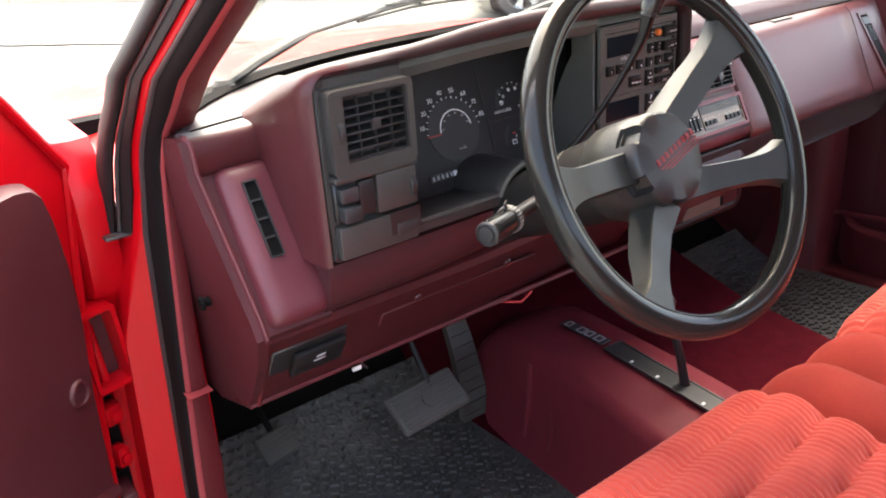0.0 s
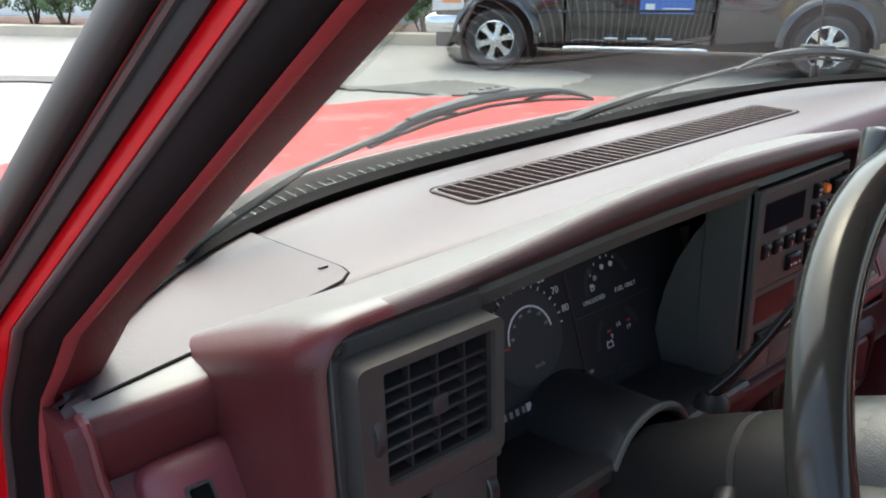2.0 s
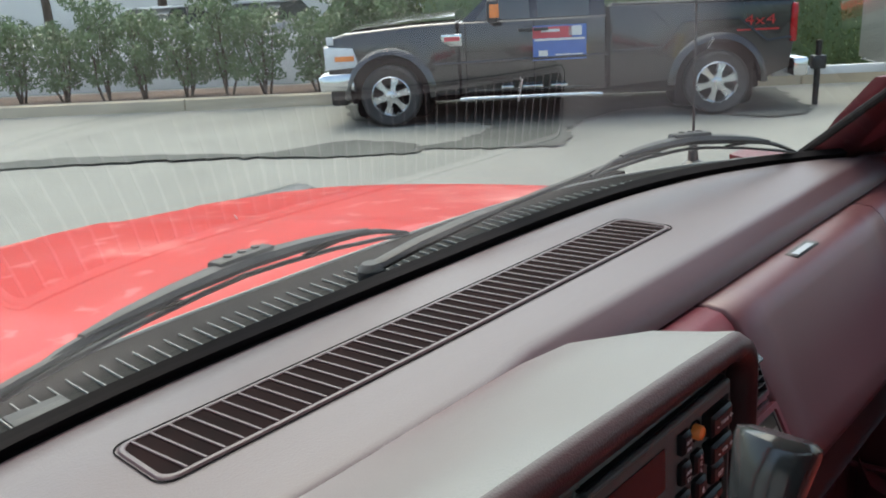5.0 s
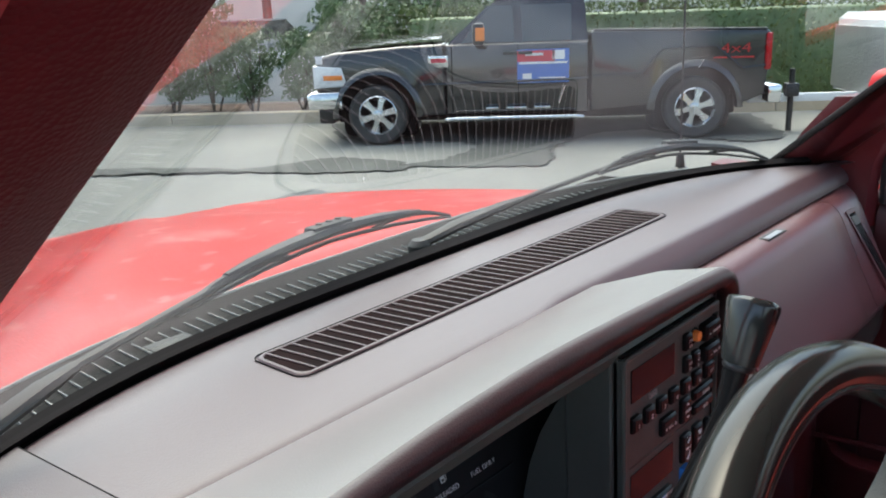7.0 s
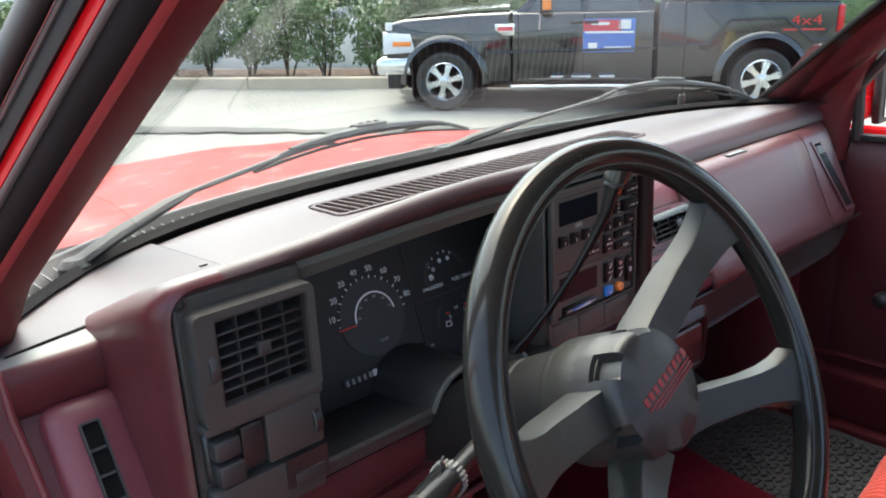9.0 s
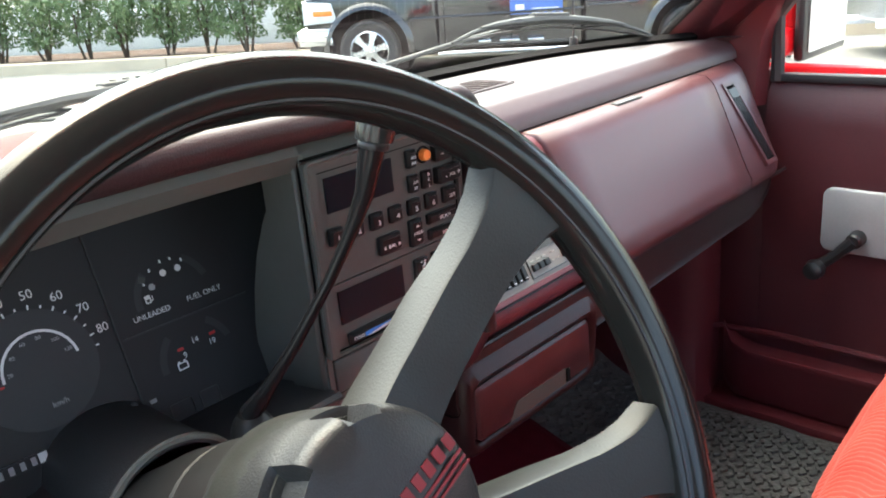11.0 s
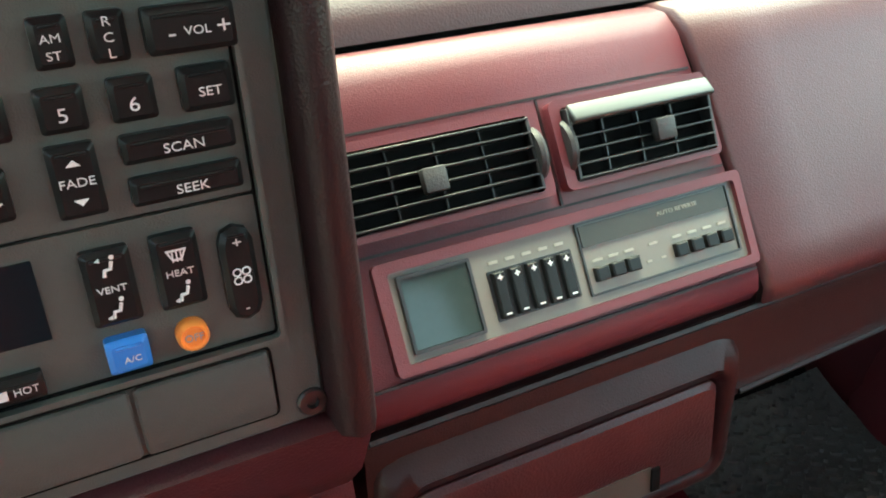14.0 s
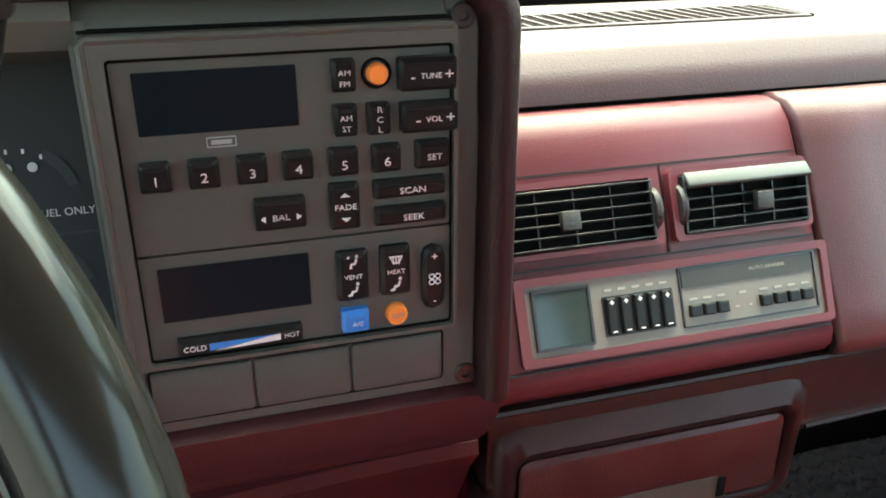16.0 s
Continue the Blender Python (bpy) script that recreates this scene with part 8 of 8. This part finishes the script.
def build_column():
    c = thing("steering_column", (-0.3625, 0.62, 1.16), "black steering column with shroud, turn-signal stalk and gear lever", "steering column")
    A = WM @ Matrix.Translation(HUB)
    part("collar", nlathe([(0.046, -0.064), (0.047, -0.075), (0.0465, -0.116), (0.043, -0.12)], A, 36, True, True), M_SHROUD, c, "black column collar")
    part("shroud", nlathe([(0.042, -0.119), (0.046, -0.123), (0.0455, -0.16), (0.042, -0.19), (0.037, -0.25), (0.035, -0.36)], A, 36), M_SHROUD, c, "black column shroud")
    part("column_tube", nlathe([(0.034, -0.34), (0.034, -0.62)], A, 24), M_BLACK, c)
    st = part("signal_stalk", ntube([(-0.40, 0.60, 1.175), (-0.43, 0.59, 1.1755), (-0.465, 0.5775, 1.176), (-0.49, 0.569, 1.1765), (-0.515, 0.5601, 1.1768)], [0.012, 0.009, 0.0075, 0.0075, 0.0075], 12), M_BLACK, c)
    a, b = Vector((-0.49, 0.569, 1.1765)), Vector((-0.563, 0.543, 1.1775))
    d = (b - a).normalized()
    part("stalk_handle", ntube([a.lerp(b, 0.3), a.lerp(b, 0.34), a.lerp(b, 0.42), a.lerp(b, 0.93), b], [0.009, 0.0118, 0.0132, 0.013, 0.0124], 20), M_LEVER, st, "glossy black multifunction stalk handle")
    q = d.to_track_quat("Z", "Y").to_matrix().to_4x4()
    part("end_button", nlathe([(0.013, 0), (0.013, 0.003), (0.0112, 0.004), (0.0115, 0.002), (0.0085, 0.002), (0.0075, 0.004), (0.003, 0.0045)], Matrix.Translation(b) @ q @ Matrix.Scale(0.99, 4), 20), M_CAP, st, "grey ring at the stalk end")
    band = part("wiper_band", nlathe([(0.0128, 0), (0.0138, 0.0015), (0.0138, 0.0085), (0.0128, 0.01)], Matrix.Translation(a.lerp(b, 0.36)) @ q, 20), M_BLACK, st)
    knurl = bmesh.new()
    for n in range(22):
        box(knurl, (0.0141, 0, 0.005), (0.0014, 0.0017, 0.007), 0.0, 2, Matrix.Translation(a.lerp(b, 0.36)) @ q @ Matrix.Rotation(2 * math.pi * n / 22, 4, "Z"))
    part("knurl", knurl, M_SLAT, band, "grey knurled ring")
    part("cruise_slider", ntube([a.lerp(b, 0.5) + Vector((0, 0, 0.01)), a.lerp(b, 0.52) + Vector((0, 0, 0.016)), Vector((-0.529, 0.5555, 1.1965)), Vector((-0.526, 0.5565, 1.1992))], [0.0024, 0.0018, 0.0015, 0.0012], 8), M_CAP, st)
    gl = part("gear_lever", ntube([(-0.322, 0.672, 1.178), (-0.315, 0.66, 1.195), (-0.298, 0.645, 1.225), (-0.278, 0.63, 1.262), (-0.263, 0.62, 1.293), (-0.256, 0.6125, 1.315), (-0.249, 0.608, 1.345)], [0.0075, 0.0046, 0.0038, 0.0036, 0.0045, 0.006, 0.0085], 14), M_LEVER, c, "glossy black bent column gear lever")
    top = [Vector((-0.2485, 0.6075, 1.345)), Vector((-0.2475, 0.607, 1.3495)), Vector((-0.2395, 0.6065, 1.3665)), Vector((-0.2345, 0.6062, 1.377)), Vector((-0.2335, 0.606, 1.3795)), Vector((-0.233, 0.606, 1.3805))]
    part("lever_knob", ntube(top, [0.0112, 0.012, 0.0146, 0.0162, 0.0156, 0.0132], 20), M_KNOB, gl, "faceted dark grey lever knob")
    part("knob_collar", ntube([Vector((-0.2497, 0.6082, 1.3405)), Vector((-0.2492, 0.6079, 1.3425)), Vector((-0.2488, 0.6077, 1.3445))], [0.0092, 0.0098, 0.0092], 16), M_BLACK, gl)
    part("tilt_lever", ntube([(-0.41, 0.59, 1.165), (-0.45, 0.585, 1.155)], [0.006, 0.008], 8), M_BLACK, c)
    part("lever_boot", nlathe([(0.015, 0.0), (0.012, 0.008), (0.0085, 0.012)], Matrix.Translation((-0.322, 0.672, 1.166)), 16), M_SHROUD, c)
    part("ignition_lock", ntube([(-0.312, 0.6, 1.17), (-0.285, 0.59, 1.172)], [0.012, 0.011], 14), M_SHROUD, c)


# ================= floor, pedals, console =================
def build_floor():
    # driver's and passenger's rubber mats with raised tread
    for nm, x0, x1, y0, y1, lab in (("floor_mat", -0.74, -0.25, 0.45, 1.16, "black treaded rubber mat on the driver's floor"), ("floor_mat", 0.345, 0.765, 0.45, 1.13, "black rubber mat on the passenger floor")):
        bm = bmesh.new()
        nx, ny = 36, 40
        rows = []
        for j in range(ny + 1):
            y = lerp(y0, y1, j / ny)
            zb = 0.586 + max(0, (y - 0.98)) ** 2 * 2.2
            rows.append([Vector((lerp(x0, x1, i / nx), y, zb + 0.004 * noise.noise((i * 0.2, j * 0.2, x0)))) for i in range(nx + 1)])
        loft(bm, rows, False)
        mat = solo(nm, bm, M_MAT, lab, "floor mat", "rubber floor mats")
        joined = bmesh.new()
        for j in range(int((y1 - y0) / 0.015)):
            for i in range(int((x1 - x0) / 0.018)):
                x = x0 + 0.02 + 0.018 * i + (0.009 if j % 2 else 0)
                y = y0 + 0.015 + 0.015 * j
                if x > x1 - 0.015:
                    continue
                z = 0.588 + max(0, (y - 0.98)) ** 2 * 2.2
                box(joined, (0, 0, 0), (0.013, 0.0045, 0.005), 0, 2, Matrix.Translation((x, y, z)) @ Matrix.Rotation(radians(35 if (i + j) % 2 else -35), 4, "Z"))
        tr = part("tread", joined, M_MAT, mat)
        tr["kind"] = "stuff"
    # transmission hump under carpet and wine-red transfer console on it
    bm = bmesh.new()
    rows = []
    for j in range(13):
        y = lerp(-0.2, 1.3, j / 12)
        t = interp(y, ((-0.2, 0.68), (0.5, 0.70), (0.8, 0.735), (1.3, 0.86)))
        w = interp(y, ((-0.2, 0.8), (0.8, 0.9), (1.3, 1.15)))
        rows.append([Vector((0.09 + dx * w, y, lerp(0.575, t, h))) for dx, h in ((-0.40, 0), (-0.33, 0.06), (-0.27, 0.45), (-0.2, 0.86), (-0.1, 1.0), (0.1, 1.0), (0.22, 0.92), (0.29, 0.6), (0.34, 0.1), (0.38, 0))])
    loft(bm, rows, False)
    part("transmission_hump", bm, M_CARPET, truck, "red carpeted transmission hump", sharp=60)
    c = thing("transfer_case_console", (-0.15, 0.75, 0.6), "wine-red moulded console for the transfer lever on the hump", "console")
    bm = bmesh.new()
    loops = []
    for y, zt, xl, xr in ((0.45, 0.735, -0.262, -0.04), (0.5, 0.745, -0.25, -0.035), (0.7, 0.762, -0.232, -0.03), (0.86, 0.772, -0.215, -0.03), (0.94, 0.775, -0.205, -0.03), (0.985, 0.765, -0.2, -0.03), (1.03, 0.72, -0.2, -0.035), (1.06, 0.66, -0.205, -0.045)):
        loops.append([Vector((x, y, z)) for x, z in ((xl - 0.035, 0.58), (xl - 0.012, 0.64), (xl + 0.004, zt - 0.022), (xl + 0.014, zt - 0.006), (xl + 0.03, zt), (xr - 0.03, zt - 0.004), (xr, zt - 0.012), (xr + 0.02, zt - 0.08), (xr + 0.02, 0.58))])
    loft(bm, loops, True, True, True)
    body = part("console_body", bm, M_CONSOLE, c, "glossy wine-red console moulding")
    for y0, y1 in ((0.86, 0.9), (0.8, 0.83)):
        part("side_rib", ntube([(-0.238, y0, 0.615), (-0.222, y0 + 0.005, 0.68), (-0.208, y0 + 0.012, 0.742)], 0.006, 8), M_CONSOLE, body)
    m = Matrix.Translation((-0.108, 0.675, 0.7635)) @ Matrix.Rotation(radians(-3), 4, "Z") @ Matrix.Rotation(radians(3.2), 4, "X")
    pl = part("shift_plate", nbox((0, 0, 0), (0.04, 0.225, 0.004), 0.001, 1, m), M_BLACK, c, "black shift gate plate with worn metal edge")
    bm = bmesh.new()
    for s in (-1, 1):
        box(bm, (s * 0.019, 0, 0.0025), (0.003, 0.225, 0.002), 0, 2, m)
    for s in (-1, 1):
        box(bm, (0, s * 0.111, 0.0025), (0.038, 0.005, 0.002), 0, 2, m)
    part("plate_edge", bm, M_DARKGREY, pl)
    for y in (-0.09, 0.0, 0.055):
        part("scuff_chip", nbox((-0.013, y, 0.0032), (0.006, 0.004, 0.0015), 0, 2, m), M_WHITE, pl)
    lv = part("transfer_lever", ntube([(-0.103, 0.635, 0.755), (-0.107, 0.645, 0.81), (-0.112, 0.658, 0.86), (-0.115, 0.667, 0.885)], [0.008, 0.0066, 0.006, 0.006], 10), M_BLACK, c, "slim black transfer lever")
    part("lever_knob", nlathe([(0.006, 0), (0.011, 0.008), (0.012, 0.022), (0.008, 0.03)], Matrix.Translation((-0.115, 0.667, 0.88)), 14), M_BLACK, lv)
    m = Matrix.Translation((-0.103, 0.848, 0.7735)) @ Matrix.Rotation(radians(1.5), 4, "X")
    lp = part("shift_pattern_plate", nbox((0, 0, 0), (0.026, 0.1, 0.002), 0.0005, 1, m), M_BLACK, c, "black shift pattern plate with white bars")
    for y, l in ((0.036, 0.012), (0.006, 0.016), (-0.012, 0.014), (-0.034, 0.016)):
        part("pattern_bar", frame_ring(bmesh.new(), rounded(-0.009, 0.009, y - l / 2, y + l / 2, 0.001, 1), rounded(-0.0065, 0.0065, y - l / 2 + 0.0025, y + l / 2 - 0.0025, 0.0006, 1), -0.0016, -0.001, m @ Matrix(((1, 0, 0, 0), (0, 0, 1, 0), (0, -1, 0, 0), (0, 0, 0, 1)))), M_GREYPRINT, lp)


def build_pedals():
    b = thing("brake_pedal", (-0.4, 0.93, 0.74), "wide ribbed black rubber brake pedal", "pedal", "foot pedals")
    m = Matrix.Translation((-0.405, 0.905, 0.742)) @ Matrix.Rotation(radians(4), 4, "Z") @ Matrix.Rotation(radians(38), 4, "X")
    pad = part("pedal_pad", nbox((0, 0, 0), (0.135, 0.07, 0.014), 0.006, 3, m), M_MATPAD, b)
    for k in range(9):
        part("pad_rib", nbox((0, -0.029 + 0.0072 * k, 0.0078), (0.125, 0.003, 0.003), 0, 2, m), M_MATPAD, pad)
    part("pad_emblem", nlathe([(0.014, 0), (0.013, 0.011)], m, 18), M_MATPAD, pad)
    part("pedal_arm", ntube([(-0.39, 0.915, 0.75), (-0.385, 1.0, 0.86), (-0.38, 1.06, 1.0)], [0.005, 0.005, 0.006], 8), M_SHROUD, b)
    a = thing("accelerator_pedal", (-0.24, 1.05, 0.6), "tall ribbed black accelerator pedal", "pedal", "foot pedals")
    bm = bmesh.new()
    loops = []
    for t in range(8):
        k = t / 7
        c = Vector((lerp(-0.245, -0.225, k), lerp(0.985, 1.075, k) - 0.012 * math.sin(math.pi * k), lerp(0.6, 0.79, k)))
        hw = lerp(0.03, 0.022, k)
        loops.append([c + Vector((-hw, -0.004, 0)), c + Vector((hw, -0.004, 0)), c + Vector((hw, 0.012, 0)), c + Vector((-hw, 0.012, 0))])
    loft(bm, loops, True, True, True)
    ap = part("pedal_pad", bm, M_MATPAD, a)
    for k in range(10):
        t = (k + 0.5) / 10
        part("pad_rib", nbox((lerp(-0.245, -0.225, t), lerp(0.985, 1.075, t) - 0.012 * math.sin(math.pi * t) - 0.005, lerp(0.6, 0.79, t)), (lerp(0.054, 0.038, t), 0.004, 0.004)), M_MATPAD, ap)
    p = thing("parking_brake_pedal", (-0.61, 1.12, 0.62), "small ribbed black parking brake pedal", "pedal", "foot pedals")
    m = Matrix.Translation((-0.588, 1.10, 0.645)) @ Matrix.Rotation(radians(10), 4, "Z") @ Matrix.Rotation(radians(45), 4, "X")
    pp = part("pedal_pad", nbox((0, 0, 0), (0.07, 0.05, 0.012), 0.004, 2, m), M_MATPAD, p)
    for k in range(6):
        part("pad_rib", nbox((0, -0.02 + 0.008 * k, 0.0068), (0.062, 0.003, 0.003), 0, 2, m), M_MATPAD, pp)
    part("pedal_arm", ntube([(-0.588, 1.11, 0.65), (-0.595, 1.2, 0.75), (-0.62, 1.24, 0.9)], 0.006, 8), M_INSULSHADE, p)
    w = thing("loose_cable", (-0.5, 1.0, 0.8), "thin grey cable hanging under the dash", "cable")
    part("cable_run", ntube([(-0.55, 0.93, 0.92), (-0.5, 0.98, 0.84), (-0.46, 0.99, 0.79)], 0.002, 6), M_SATIN, w)
    r = thing("red_wire", (-0.4, 0.8, 0.9), "short red wire under the column", "cable")
    part("wire_run", ntube([(-0.33, 0.80, 0.93), (-0.3, 0.79, 0.922), (-0.27, 0.80, 0.926)], 0.002, 6), M_REDPRINT, r)


# ================= bench seat =================
def seat_z(x, y):
    """Top of the cushion: rolls over at its front edge, gently dished."""
    f = interp(x, ((-0.7, 0.475), (0.0, 0.48), (0.3, 0.515), (0.75, 0.545)))
    d = f - y
    roll = 0.075
    if d < roll:
        k = max(0.0, d) / roll
        drop = 0.12 * (1 - math.sqrt(max(0.0, 1 - (1 - k) ** 2)))
    else:
        drop = 0
    return 0.893 - drop - 0.02 * max(0, d - 0.1), f


def build_seat():
    s = thing("bench_seat", (XC, 0.2, 0.6), "red velour bench seat with corduroy ribs and plain centre panel", "bench seat")
    def panel(name, x0, x1, ribbed, mat, label):
        bm = bmesh.new()
        nx = int((x1 - x0) / (0.0016 if ribbed else 0.012))
        ny = 90 if ribbed else 60
        rows = []
        for j in range(ny + 1):
            row = []
            for i in range(nx + 1):
                x = lerp(x0, x1, i / nx)
                z0, f = seat_z(x, 0)
                # distance along the surface: round the nose, then back along the top
                sft = lerp(-0.16, 0.62, j / ny)
                if sft < 0:
                    ang = min(1.0, -sft / 0.115) * math.pi / 2
                    y = f - 0.075 + 0.075 * math.sin(ang)
                    z = 0.893 - 0.105 * (1 - math.cos(ang)) - max(0, -sft - 0.115)
                    nrm = Vector((0, math.sin(ang), math.cos(ang)))
                else:
                    y = f - 0.075 - sft
                    z = 0.893 - 0.03 * sft
                    nrm = Vector((0, 0, 1))
                e = min(x - x0, x1 - x)
                puff = 0.012 * (1 - max(0, 1 - e / 0.05) ** 2) - 0.012
                if ribbed:
                    arcx = (x - (x0 + x1) / 2)
                    tuft = ((sft + 0.35 * arcx * arcx) / 0.066) % 1.0
                    puff += interp(sft, ((-0.14, 0.006), (-0.03, 0.021))) * min(1.0, e / 0.02) * math.sqrt(max(0.0, math.sin(math.pi * tuft)))
                    puff += 0.0032 * min(1.0, e / 0.01) * abs(math.sin(math.pi * x / 0.0094))
                else:
                    puff += 0.012 * (1 - ((x - (x0 + x1) / 2) / ((x1 - x0) / 2)) ** 2)
                row.append(Vector((x, y, z)) + nrm * puff)
            rows.append(row)
        loft(bm, rows, False)
        return part(name, bm, mat, s, label, sharp=80)
    panel("drivers_cushion", -0.71, -0.205, True, M_VELOUR, "ribbed red velour driver's cushion")
    panel("centre_cushion", -0.205, -0.085, False, M_SMOOTHVEL, "plain red velour centre panel")
    panel("centre_cushion", -0.085, 0.03, False, M_SMOOTHVEL, "plain red velour centre panel")
    panel("passenger_cushion", 0.03, 0.72, True, M_VELOUR, "ribbed red velour passenger cushion")
    part("seat_base", nbox((XC, 0.1, 0.7), (1.4, 0.62, 0.2), 0.03), M_SMOOTHVEL, s)
    back = bmesh.new()
    strip(back, [(-0.2, 0.85), (-0.235, 0.95), (-0.3, 1.2), (-0.33, 1.36), (-0.37, 1.4), (-0.44, 1.38), (-0.42, 0.8)], -0.71, 0.73, 4)
    part("backrest", back, M_SMOOTHVEL, s)


build_wheel()
build_column()
build_floor()
build_pedals()
build_seat()
